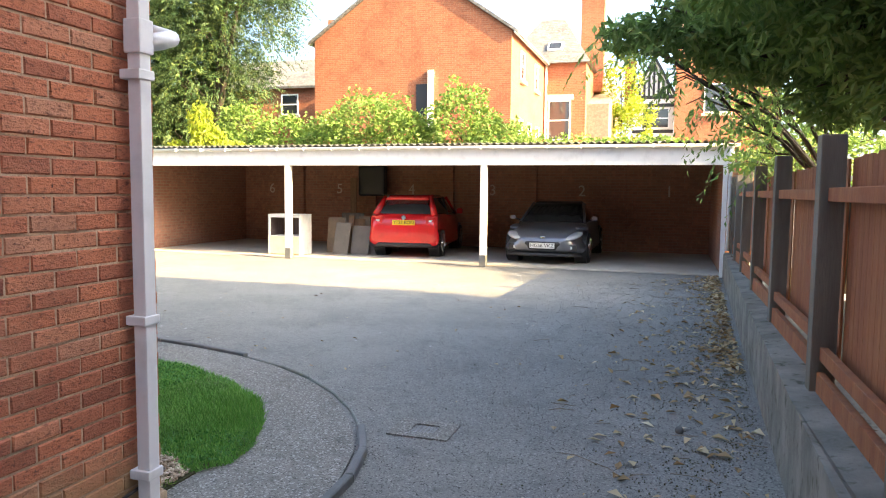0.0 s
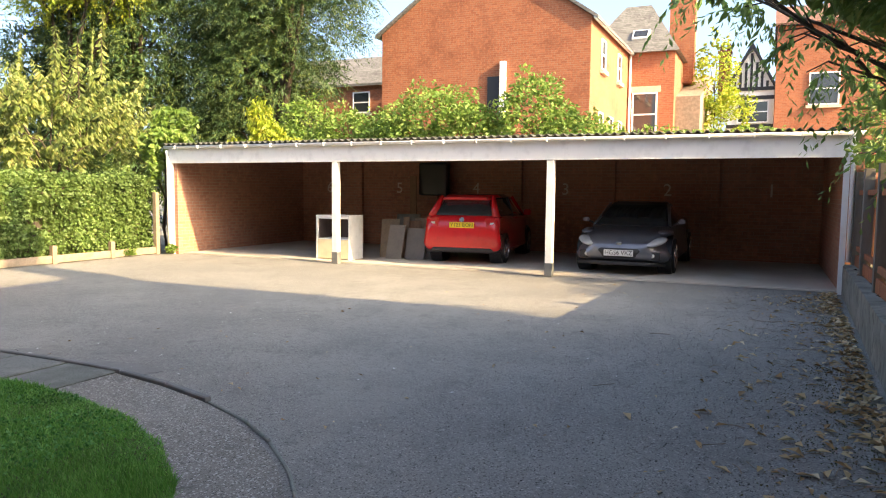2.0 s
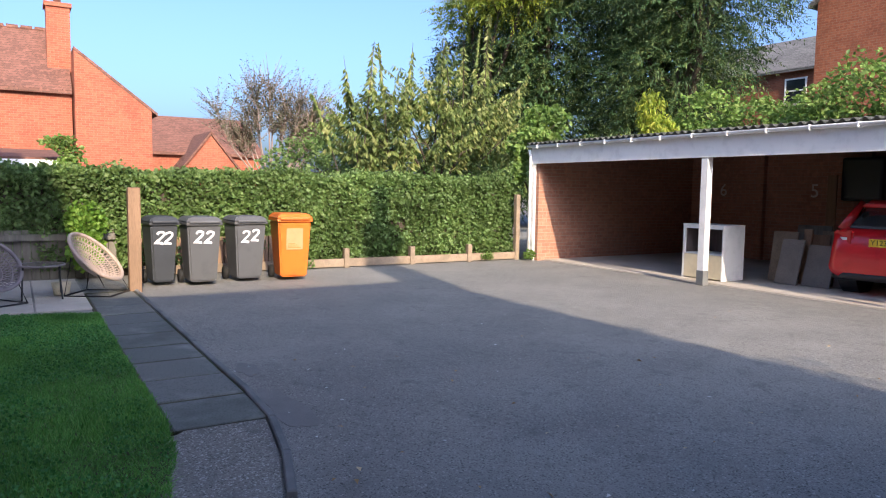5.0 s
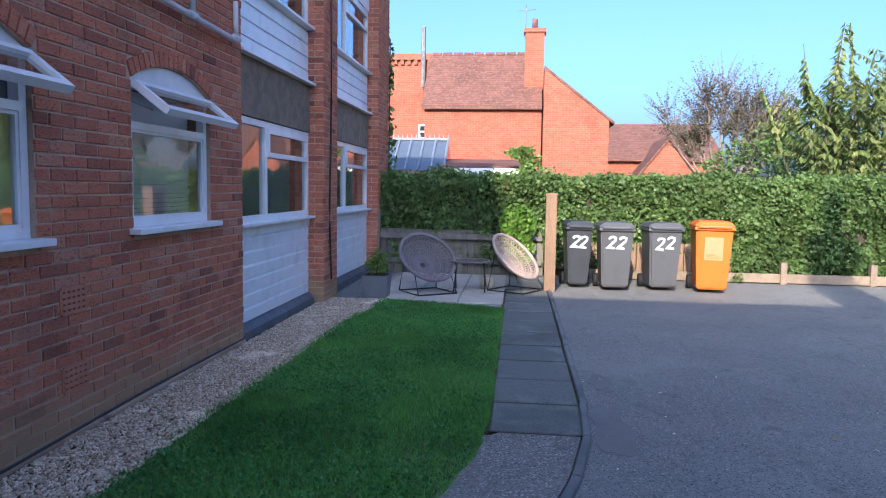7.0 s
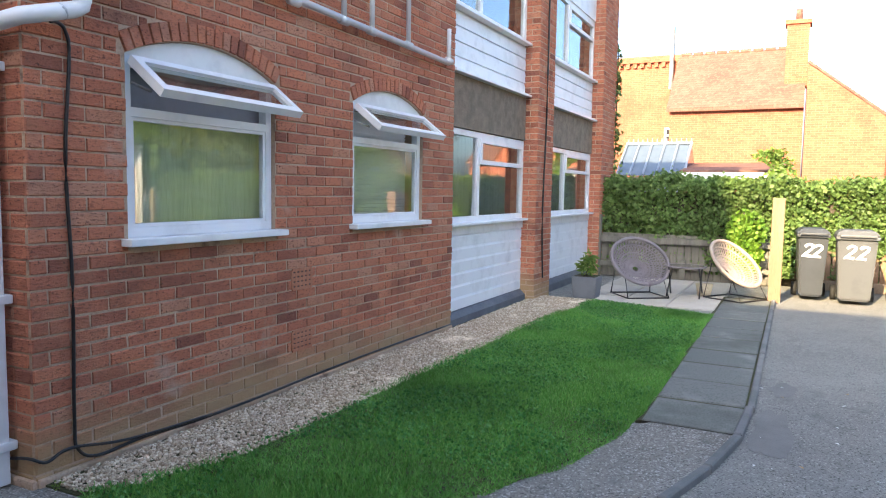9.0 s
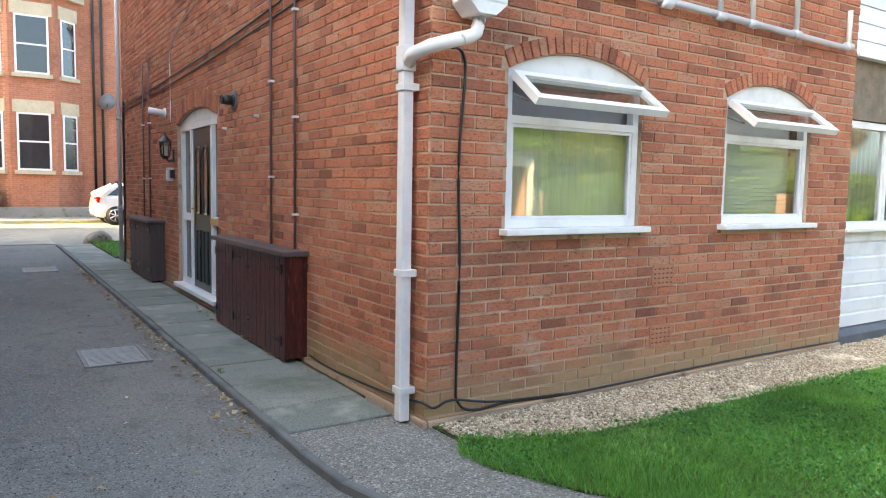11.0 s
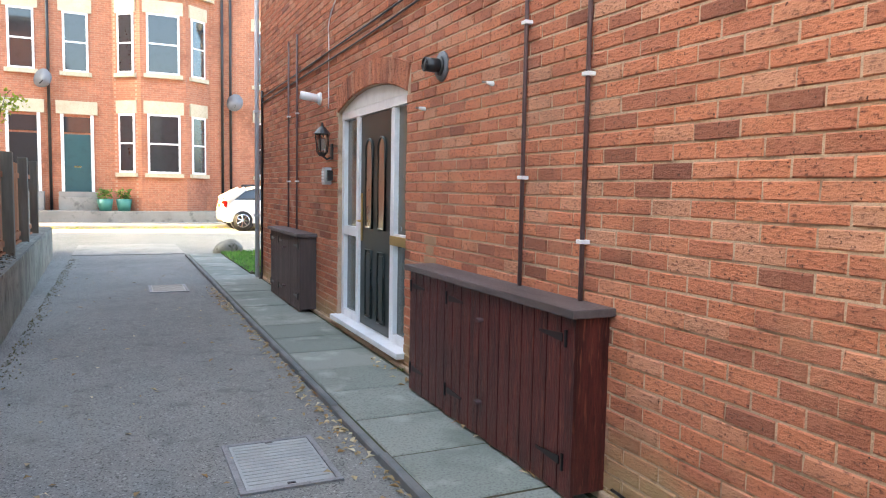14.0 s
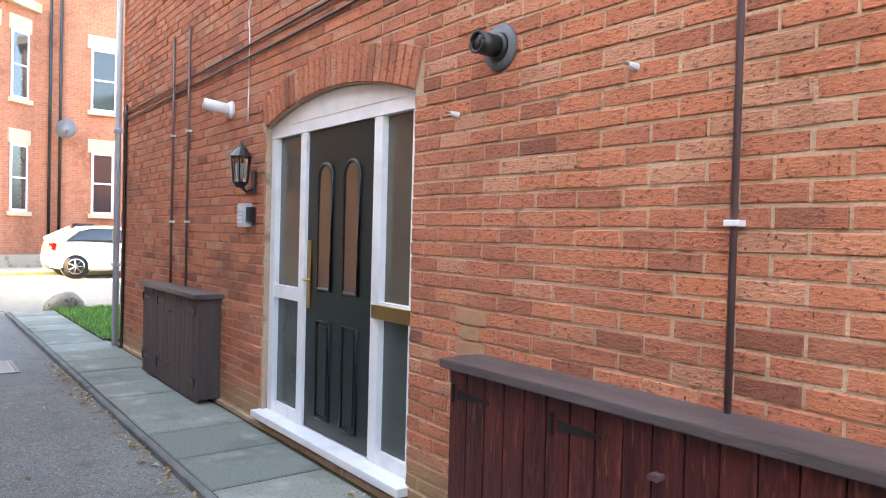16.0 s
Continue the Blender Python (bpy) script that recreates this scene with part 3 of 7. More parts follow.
part("post", boxed(CX0 + 0.02, CX0 + 0.1, CY - 0.03, CY + 0.05, 0.0, 2.07, 0.006), M_WHITE, carport)
bm = bmesh.new()
tube(bm, [(CX0 + 0.0, CY - 0.09, 2.36), (CX0 + 0.0, CY - 0.06, 2.2), (CX0 + 0.0, CY - 0.06, 0.05)], 0.034, 10)
part("drainpipe", bm, M_UPVC, carport, "white plastic downpipe", True)
bm = bmesh.new()
tube(bm, [(CX1 + 0.06, CY - 0.09, 2.36), (CX1 + 0.06, CY - 0.06, 2.2), (CX1 + 0.06, CY - 0.06, 0.5)], 0.034, 10)
part("drainpipe", bm, M_UPVC, carport, "white plastic downpipe", True)
# half-round gutter
bm = bmesh.new()
prof = [(CY - 0.1 + 0.055 * math.cos(a), 2.44 + 0.055 * math.sin(a)) for a in [math.pi + i * math.pi / 8 for i in range(9)]]
prof += [(CY - 0.1 + 0.048 * math.cos(a), 2.44 + 0.048 * math.sin(a)) for a in [math.tau - i * math.pi / 8 for i in range(9)]]
prism(bm, prof, "x", CX0 - 0.03, CX1 + 0.2)
part("gutter", bm, M_UPVC, carport, "white plastic gutter", True)
for i in range(21):
    x = CX0 + 0.3 + i * 0.66
    part("gutter_bracket", boxed(x - 0.012, x + 0.012, CY - 0.16, CY - 0.04, 2.37, 2.45, 0.004), M_UPVC, carport)
# corrugated roof
n = 560
xs = np.linspace(CX0 - 0.08, CX1 + 0.22, n)
zz = 2.485 + 0.026 * np.sin(xs * math.tau / 0.146)
v = np.concatenate([np.stack([xs, np.full(n, y), zz + dz], 1) for y, dz in ((CY - 0.12, 0), (CB + 0.3, 0.12), (CB + 0.3, 0.11), (CY - 0.12, -0.012))])
f = [(a * n + i, a * n + i + 1, ((a + 1) % 4) * n + i + 1, ((a + 1) % 4) * n + i) for a in range(4) for i in range(n - 1)]
raw("roof", v, f, M_CORRUG, carport, "grey corrugated fibre cement sheets", True)


def lettering(body, name, size, mat, m, parent=None, label="", category="", thick=0.002):
    cu = bpy.data.curves.new(name, "FONT")
    cu.body, cu.size, cu.extrude, cu.align_x, cu.align_y = body, size, thick, "CENTER", "CENTER"
    tmp = bpy.data.objects.new(name, cu)
    scene.collection.objects.link(tmp)
    me = bpy.data.meshes.new_from_object(tmp.evaluated_get(bpy.context.evaluated_depsgraph_get()))
    bpy.data.objects.remove(tmp)
    ob = link_mesh(name, me, mat, parent, label)
    ob.matrix_basis = m
    if category:
        ob["category"] = category
    return ob


M_CHALK = plain("chalky_paint", (0.62, 0.55, 0.48), 0.8)
for k, x in (("1", -0.14), ("2", -2.31), ("3", -4.7), ("4", -7.04), ("5", -9.27), ("6", -11.5)):
    tagged(lettering(k, "bay_number", 0.4, M_CHALK, pose(x, CB - 0.004, 1.56, 90, 0, 0)), "painted white bay number " + k + " on the brick wall", "number")

# ---- low wall and fence along the drive ----
def wall_x(y):
    if y > 4:
        return 0.53 + 0.033 * (y - 4)
    return 0.46 + (0.035 * (y - 2) if y > 2 else 0.025 * (2 - y))


def wall_top(y):
    return 0.46 + 0.022 * min(max(6 - y, 0), 6)


bm = bmesh.new()
pts = [(wall_x(y), y) for y in (-12.0, -4.0, 0.0, 2.0, 4.0, 6.0, 9.0, 14.6)] + [(wall_x(y) + 0.34, y) for y in (14.6, 9.0, 6.0, 4.0, 2.0, 0.0, -4.0, -12.0)]
prism(bm, pts, "z", -0.1, 0.46)
for q in bm.verts:
    if q.co.z > 0:
        q.co.z = wall_top(q.co.y)
bmesh.ops.bevel(bm, geom=[e for e in bm.edges if min(v.co.z for v in e.verts) > 0.4], offset=0.02, segments=2, affect="EDGES")
structure("garden_wall", bm, M_LOWWALL, "low grey rendered retaining wall, mossy and stained")
structure("bank", boxed(0.86, 1.7, -12, 15.5, -0.1, 0.42), M_SOIL, "soil bank behind the low wall")
POSTS = [-10.1, -8.2, -6.2, -4.15, -1.7, 0.72, 2.45, 4.15, 6.35, 8.5, 10.6, 12.4, 13.9]
fence = thing("fence", "brown timber panel fence with weathered posts", "fence", kind="structure")
for i, y in enumerate(POSTS):
    x = wall_x(y) + 0.1
    part("post", boxed(x, x + 0.12, y - 0.06, y + 0.06, 0.455, 1.84 if y > 3 else 1.8, 0.008), M_GREYWOOD, fence, "grey weathered fence post")
    if i + 1 < len(POSTS):
        y2 = POSTS[i + 1]
        panel = part("panel_rail", boxed(x + 0.1, x + 0.14, y + 0.06, y2 - 0.06, 1.5, 1.57, 0.005), M_TIMBER, fence)
        part("panel_rail", boxed(x + 0.1, x + 0.14, y + 0.06, y2 - 0.06, 0.68, 0.75, 0.005), M_TIMBER, fence)
        part("gravel_board", boxed(x + 0.09, x + 0.13, y + 0.06, y2 - 0.06, 0.46, 0.62, 0.005), M_TIMBER, fence)
        k = int((y2 - y - 0.12) / 0.105)
        x2 = wall_x(y2) + 0.1
        for j in range(k):
            yy = y + 0.06 + j * (y2 - y - 0.12) / k
            xx = x + (x2 - x) * (yy - y) / (y2 - y)
            bm = bmesh.new()
            w = (y2 - y - 0.12) / k + 0.012
            prism(bm, [(xx + 0.15, yy), (xx + 0.162, yy), (xx + 0.178, yy + w), (xx + 0.155, yy + w)], "z", 0.62, 1.72 + random.uniform(-0.006, 0.006))
            part("board", bm, M_TIMBER, fence)


# ---- windows of the block ----
M_BLIND = surface("cream_blind", (0.68, 0.72, 0.5), (0.6, 0.64, 0.42), 1.2, 9, 0.8, 0.05, stretch=(14, 1, 0.6))


def ring(bm, x0, x1, z0, z1, w, y0, y1):
    box(bm, x0, x0 + w, y0, y1, z0, z1)
    box(bm, x1 - w, x1, y0, y1, z0, z1)
    box(bm, x0 + w, x1 - w, y0, y1, z0, z0 + w)
    box(bm, x0 + w, x1 - w, y0, y1, z1 - w, z1)
    return bm


def pane(x0, x1, y, z0, z1, parent, mat=None):
    g = part("pane", boxed(x0, x1, y - 0.008, y, z0, z1), mat or M_GLASS, parent)
    g.visible_shadow = False
    return g


def arched_window(x0, x1, open_deg):
    w = thing("window", "white plastic window with arched head and open top light", "window", (x0 + x1) / 2, WY, SILL, group="arched windows", kind="structure")
    h = (x1 - x0) / 2 - 0.004
    yb, yf = -0.09, -0.03
    top = SPRING - SILL
    tr = 1.86 - SILL
    part("frame", ring(bmesh.new(), -h, h, 0.0, top, 0.055, yb, yf), M_UPVC, w)
    part("transom", boxed(-h + 0.055, h - 0.055, yb, yf, tr, tr + 0.05), M_UPVC, w)
    pts, _ = arc_pts(-h, h, top, RISE - 0.004)
    part("arched_panel", prism(bmesh.new(), pts, "y", yb, yf + 0.004), M_WHITE, w, "white arched head panel")
    part("sill", boxed(-h - 0.05, h + 0.05, -0.09, 0.085, -0.042, -0.002, 0.006), M_UPVC, w, "white projecting sill")
    part("bead", ring(bmesh.new(), -h + 0.056, h - 0.056, 0.056, tr - 0.001, 0.02, yb + 0.012, yf - 0.008), M_UPVC, w)
    pane(-h + 0.07, h - 0.07, -0.055, 0.07, tr - 0.015, w)
    c = part("top_light", ring(bmesh.new(), -h + 0.02, h - 0.02, -0.31, 0.0, 0.05, -0.02, 0.03), M_UPVC, w, "open top-hung casement")
    c.matrix_basis = pose(0, 0.0, top - 0.03, open_deg, 0, 0)
    g = part("pane", boxed(-h + 0.07, h - 0.07, 0.0, 0.008, -0.262, -0.05), M_GLASS, c)
    g.visible_shadow = False
    for s in (-1, 1):
        part("stay", tube(bmesh.new(), [(s * (h - 0.06), -0.04, top - 0.14), (s * (h - 0.06), 0.12, top - 0.2)], 0.008, 6), M_STEEL, w)
    return w


arched_window(*WINDOWS[0], 52)
arched_window(*WINDOWS[1], 52)
bl = thing("roller_blind", "pale green-cream roller blind behind the glass", "blind", -3.575, WY - 0.13, 1.25)
part("fabric", boxed(-0.595, 0.595, -0.01, 0.0, 0.0, 0.6), M_BLIND, bl)
part("upper_fabric", boxed(-0.595, 0.595, -0.01, 0.0, 0.604, 0.95), plain("grey_blind", (0.3, 0.3, 0.33), 0.8), bl, "grey upper band of the blind")
part("roller", cyl(bmesh.new(), (-0.57, -0.005, 0.975), (0.57, -0.005, 0.975), 0.025), M_WHITE, bl)
bl = thing("slatted_blind", "pale horizontal slatted blind behind the glass", "blind", -5.73, WY - 0.17, 1.25)
for i in range(26):
    bm = boxed(-0.55, 0.55, -0.018, 0.018, -0.001, 0.001)
    s = part("slat", bm, M_WHITE, bl)
    s.matrix_basis = pose(0, 0, 0.02 + i * 0.034, 62, 0, 0)


# ---- panelled bays between the piers ----
def boards(x0, x1, z0, z1, y, parent, h=0.145):
    n = max(1, round((z1 - z0) / h))
    s = (z1 - z0) / n
    for i in range(n):
        a = z0 + i * s
        bm = bmesh.new()
        prism(bm, [(y, a), (y + 0.03, a), (y + 0.03, a + s * 0.8), (y + 0.016, a + s - 0.003), (y, a + s - 0.003)], "x", x0, x1)
        part("board", bm, M_BOARD, parent)


def glazed_bay(x0, x1, mull):
    """x0 < x1; boards below, window, render band, boards, upper window."""
    b = thing("panel_bay", "white boarded bay with plastic windows and render band", "facade bay", 0, 0, 0, group="panelled bays", kind="structure")
    y = WY - 0.1
    part("backing", boxed(x0, x1, y - 0.1, y, 0.0, 1.03), M_MORTAR, b)
    part("backing", boxed(x0, x1, y - 0.1, y, 2.17, 3.45), M_MORTAR, b)
    part("flashing", prism(bmesh.new(), [(y, 0.0), (y + 0.11, 0.0), (y + 0.1, 0.1), (y + 0.05, 0.15), (y, 0.17)], "x", x0, x1), M_LEAD, b, "dark lead flashing")
    boards(x0, x1, 0.17, 1.0, y, b)
    part("apron", boxed(x0, x1, y, y + 0.045, 1.0, 1.1, 0.004), M_UPVC, b)
    for base in (1.13, 3.42):
        top = base + 1.02
        part("sill", boxed(x0, x1, y - 0.06, y + 0.12, base - 0.03, base, 0.005), M_UPVC, b)
        part("window_frame", ring(bmesh.new(), x0 + 0.003, x1 - 0.003, base, top, 0.065, y - 0.04, y + 0.03), M_UPVC, b)
        part("mullion", boxed(mull - 0.035, mull + 0.035, y - 0.04, y + 0.03, base + 0.065, top - 0.065), M_UPVC, b)
        s = part("top_light_frame", ring(bmesh.new(), x0 + 0.068, mull - 0.036, top - 0.36, top - 0.066, 0.05, y - 0.02, y + 0.045), M_UPVC, b)
        pane(mull + 0.035, x1 - 0.065, y + 0.0, base + 0.065, top - 0.065, b)
        pane(x0 + 0.065, mull - 0.035, y + 0.0, base + 0.065, top - 0.37, b)
        pane(x0 + 0.115, mull - 0.085, y + 0.012, top - 0.31, top - 0.115, b)
    part("render_band", boxed(x0, x1, y, y + 0.05, 2.16, 2.72), M_ROUGHCAST, b, "brown pebble-dash band")
    part("drip", boxed(x0, x1, y, y + 0.13, 2.72, 2.75, 0.004), M_UPVC, b)
    boards(x0, x1, 2.75, 3.39, y, b)
    part("head", boxed(x0, x1, y - 0.1, y + 0.05, 4.44, TOP), M_BOARD, b)
    return b


glazed_bay(-9.32, -7.0, -7.83)
glazed_bay(-12.75, -9.98, -11.2)
M_NET = plain("grey_net", (0.34, 0.36, 0.36), 0.9)
for x0, x1 in ((-9.25, -7.05), (-12.7, -10.05)):
    nb = thing("net_blind", "grey-white net blind hanging behind the bay window", "blind", (x0 + x1) / 2, WY - 0.3, 1.12)
    n = 150
    xs = np.linspace((x0 - x1) / 2, (x1 - x0) / 2, n)
    ys = 0.012 * np.sin(xs * 70) + 0.006 * np.sin(xs * 163)
    v = np.concatenate([np.stack([xs, ys, np.full(n, z)], 1) for z in (0.0, 1.04)] + [np.stack([xs, ys - 0.004, np.full(n, z)], 1) for z in (1.04, 0.0)])
    raw("cloth", v, [(a * n + i, a * n + i + 1, ((a + 1) % 4) * n + i + 1, ((a + 1) % 4) * n + i) for a in range(4) for i in range(n - 1)], M_NET, nb, "", True)
for x, z in ((-8.2, 1.15), (-11.4, 1.15)):
    c = thing("net_curtain", "pale gathered curtain at the edge of the window", "curtain", x + 0.75, WY - 0.28, z)
    n = 40
    xs = np.linspace(0, 0.32, n)
    ys = 0.02 * np.sin(xs * 120)
    v = np.concatenate([np.stack([xs, ys, np.zeros(n)], 1), np.stack([xs, ys, np.full(n, 0.98)], 1)])
    raw("cloth", v, [(i, i + 1, n + i + 1, n + i) for i in range(n - 1)], M_WHITE, c, "", True)

# ---- front door set ----
DC = (DOOR[0] + DOOR[1]) / 2
door = thing("door_set", "dark green panelled front door with white frame and side lights", "door", WX, DC, 0.1, 90, kind="structure")
H = (DOOR[1] - DOOR[0]) / 2 - 0.004
TOPZ = DOOR_SPRING - 0.1
L0, L1 = -0.38, 0.48
for nm, a, b in (("jamb", -H, -H + 0.075), ("mullion", L0 - 0.085, L0), ("mullion", L1, L1 + 0.085), ("jamb", H - 0.075, H)):
    part(nm, boxed(a, b, 0.04, 0.12, 0.05, TOPZ - 0.076, 0.004), M_UPVC, door)
part("head", boxed(-H, H, 0.038, 0.122, TOPZ - 0.075, TOPZ - 0.001), M_UPVC, door)
pts, _ = arc_pts(-H, H, TOPZ, DOOR_RISE - 0.004)
part("arched_panel", prism(bmesh.new(), pts, "y", 0.035, 0.12), M_WHITE, door, "white arched head panel")
part("threshold", boxed(-H - 0.03, H + 0.03, -0.075, 0.14, 0.0, 0.048, 0.006), M_UPVC, door, "white projecting door sill")
for a, b in ((-H + 0.075, L0 - 0.085), (L1 + 0.085, H - 0.075)):
    part("side_rail", boxed(a, b, 0.045, 0.115, 0.88, 0.97), M_UPVC, door)
    part("side_rail", boxed(a, b, 0.045, 0.115, 0.05, 0.12), M_UPVC, door)
    pane(a, b, 0.09, 0.12, 0.88, door, plain("obscure_glass_low", (0.05, 0.065, 0.06), 0.25, spec=0.8))
    pane(a, b, 0.09, 0.97, TOPZ - 0.075, door, plain("obscure_glass", (0.1, 0.085, 0.065), 0.16, spec=0.8))
leaf = part("leaf", boxed(L0 + 0.004, L1 - 0.004, 0.06, 0.105, 0.055, TOPZ - 0.08, 0.003), M_DOOR, door, "dark green panelled door leaf")
mid = (L0 + L1) / 2
for s in (-1, 1):
    cx = mid + s * 0.17
    pts, _ = arc_pts(cx - 0.085, cx + 0.085, 1.72, 0.075, 8)
    pts = [(cx - 0.085, 0.98)] + pts + [(cx + 0.085, 0.98)]
    # the tan reflection in the glass is painted as its base colour
    part("glass_panel", prism(bmesh.new(), pts, "y", 0.052, 0.06), plain("tan_reflection_glass", (0.16, 0.09, 0.055), 0.12, spec=0.9), leaf, "tall arched door glass")
    bm = bmesh.new()
    tube(bm, [(x, 0.055, z) for x, z in pts + [pts[0]]], 0.014, 6)
    part("moulding", bm, M_DOOR, leaf, "", True)
    part("glazing_strip", boxed(cx - 0.08, cx + 0.08, 0.045, 0.055, 0.985, 1.0), M_CHROME, leaf)
    bm = bmesh.new()
    q = [(cx - 0.085, 0.15), (cx + 0.085, 0.15), (cx + 0.085, 0.78), (cx - 0.085, 0.78)]
    tube(bm, [(x, 0.058, z) for x, z in q + [q[0]]], 0.014, 6)
    part("moulding", bm, M_DOOR, leaf, "", True)
    part("raised_panel", boxed(cx - 0.06, cx + 0.06, 0.05, 0.06, 0.18, 0.75, 0.004), M_DOOR, leaf)
hx = L0 + 0.05
hd = part("door_handle", boxed(hx - 0.018, hx + 0.018, 0.048, 0.06, 0.85, 1.3, 0.004), M_BRASS, leaf, "long brass handle plate")
part("lever", tube(bmesh.new(), [(hx, 0.055, 1.04), (hx, 0.01, 1.04), (hx + 0.11, 0.005, 1.04)], 0.009, 8), M_BRASS, leaf, "", True)
part("letterbox", boxed(L1 + 0.03, H - 0.04, 0.025, 0.042, 0.875, 0.955, 0.005), M_BRASS, door, "brass letterbox")

# ---- brickwork: every brick with its own edges ----
def cut(a, b, gaps):
    """The stretches of a..b left outside the gaps."""
    out = [(a, b)]
    for g0, g1 in gaps:
        nxt = []
        for p, q in out:
            if g1 <= p or g0 >= q:
                nxt.append((p, q))
            else:
                if g0 - p > 0.03:
                    nxt.append((p, g0))
                if q - g1 > 0.03:
                    nxt.append((g1, q))
        out = nxt
    return out


def field(u0, u1, z1, gaps_at, seed):
    r = random.Random(seed)
    out = []
    k = 0
    z = 0.0
    while z < z1:
        za, zb = z + 0.005, z + 0.07
        u = u0 - (0.1125 if k % 2 else 0.0)
        gaps = gaps_at(za + 0.04) + gaps_at(zb)
        while u < u1:
            a, b = max(u + 0.005, u0), min(u + 0.22, u1)
            if b - a > 0.03:
                for p, q in cut(a, b, gaps):
                    out.append((p, q, za + r.uniform(-0.0012, 0.0012), zb + r.uniform(-0.0012, 0.0012), 0.0065 + r.uniform(-0.003, 0.0035), r.uniform(-0.0018, 0.0018)))
            u += 0.225
        z += 0.075
        k += 1
    return out


def brick_shell(p, q, za, zb, d, tilt, e=0.0042):
    v = [(p, 0, za), (q, 0, za), (q, 0, zb), (p, 0, zb), (p + e, d + tilt, za + e), (q - e, d - tilt, za + e), (q - e, d - tilt, zb - e), (p + e, d + tilt, zb - e)]
    return v, [(4, 5, 6, 7), (0, 1, 5, 4), (1, 2, 6, 5), (2, 3, 7, 6), (3, 0, 4, 7)]


def lay(bricks, to_world, parent, single=None, mat=None):
    """Bricks as one joined mesh, and those picked by single() as pieces of their own."""
    vs, fs, own = [], [], []
    for b in bricks:
        if single and b[1] - b[0] > 0.21 and single((b[0] + b[1]) / 2, (b[2] + b[3]) / 2):
            own.append(b)
            continue
        v, f = brick_shell(*b)
        v = [(c[0] + random.uniform(-0.0035, 0.0035), c[1] + random.uniform(-0.0015, 0.0015), c[2] + random.uniform(-0.0028, 0.0028)) if i > 3 else c for i, c in enumerate(v)]
        o = len(vs)
        vs += [to_world(*c) for c in v]
        fs += [tuple(i + o for i in g) for g in f]
    tagged(raw("brickwork", vs, fs, mat or M_BRICK, parent), kind="stuff")
    if own:
        meshes = []
        for i in range(6):
            v, f = brick_shell(-0.1075, 0.1075, -0.0325, 0.0325, 0.008, (i - 2.5) * 0.0006)
            v = v[:4] + [(c[0] + random.uniform(-0.0035, 0.0035), c[1], c[2] + random.uniform(-0.0028, 0.0028)) for c in v[4:]]
            me = bpy.data.meshes.new("brick")
            me.from_pydata([Vector(to_world(*c)) - Vector(to_world(0, 0, 0)) for c in v], [], f)
            me.materials.append(M_BRICK_ONE)
            meshes.append(me)
        for i, b in enumerate(own):
            ob = new("brick", meshes[i % 6])
            ob.parent = parent
            ob.location = to_world((b[0] + b[1]) / 2, b[4] - 0.008, (b[2] + b[3]) / 2)


def arch_gap(x0, x1, lo, spring, rise, ringh):
    _, (c, zc, r, a) = arc_pts(x0, x1, spring, rise)
    ends = arc_pts(x0, x1, spring, rise, 14, ringh)[0]

    def gaps(z):
        if z < lo:
            return []
        if z <= ends[0][1]:
            g = [(x0, x1)]
        else:
            g = []
        if z > spring:
            t = (r + ringh) ** 2 - (z - zc) ** 2
            if t > 0:
                w = math.sqrt(t)
                lim = abs(ends[0][0] - c)
                g = [(c - min(w, lim), c + min(w, lim))]
        return g
    return gaps


def voussoirs(x0, x1, spring, rise, ringh, n, to_world, parent):
    vs, fs = [], []
    _, (c, zc, r, a) = arc_pts(x0, x1, spring, rise)
    for i in range(n):
        t0, t1 = -a + 2 * a * i / n, -a + 2 * a * (i + 1) / n
        g = 0.0055 / r
        d = 0.0155 + random.uniform(-0.002, 0.002)
        def at(t, k):
            return c + k * math.sin(t), zc + k * math.cos(t)
        q = [at(t0 + g, r + 0.004), at(t1 - g, r + 0.004), at(t1 - g, r + ringh - 0.004), at(t0 + g, r + ringh - 0.004)]
        m = (sum(p[0] for p in q) / 4, sum(p[1] for p in q) / 4)
        q2 = [(p[0] + (m[0] - p[0]) * 0.06, p[1] + (m[1] - p[1]) * 0.06) for p in q]
        o = len(vs)
        vs += [to_world(p[0], 0, p[1]) for p in q] + [to_world(p[0], d, p[1]) for p in q2]
        fs += [tuple(j + o for j in f) for f in ((4, 5, 6, 7), (0, 1, 5, 4), (1, 2, 6, 5), (2, 3, 7, 6), (3, 0, 4, 7))]
    return raw("brick_arch", vs, fs, M_BRICK, parent)


def north(u, d, z):
    return (u, WY + d, z)


def east(u, d, z):
    return (WX + d, u, z)


gn = [arch_gap(*w, SILL - 0.045, SPRING, RISE, 0.115) for w in WINDOWS]
VENTS = [(-4.585, -4.345, 0.75, 0.9), (-4.585, -4.345, 0.3, 0.45)]


def north_gaps(z):
    out = [g for f in gn for g in f(z)]
    return out + [(a, b) for a, b, lo, hi in VENTS if lo < z < hi]


lay(field(-7.0, WX, 5.2, north_gaps, 1), north, house_wall, lambda u, z: -4.6 < u < -2.6 and 0.15 < z < 1.1)
for w in WINDOWS:
    voussoirs(*w, SPRING, RISE, 0.115, 19, north, house_wall)
ge = arch_gap(*DOOR, 0.0, DOOR_SPRING, DOOR_RISE, 0.225)
lay(field(-7.75, WY, 4.6, lambda z: ge(z), 2), east, house_wall, lambda u, z: -1.2 < u < 0.95 and 1.0 < z < 2.1)
voussoirs(*DOOR, DOOR_SPRING, DOOR_RISE, 0.225, 27, east, house_wall)


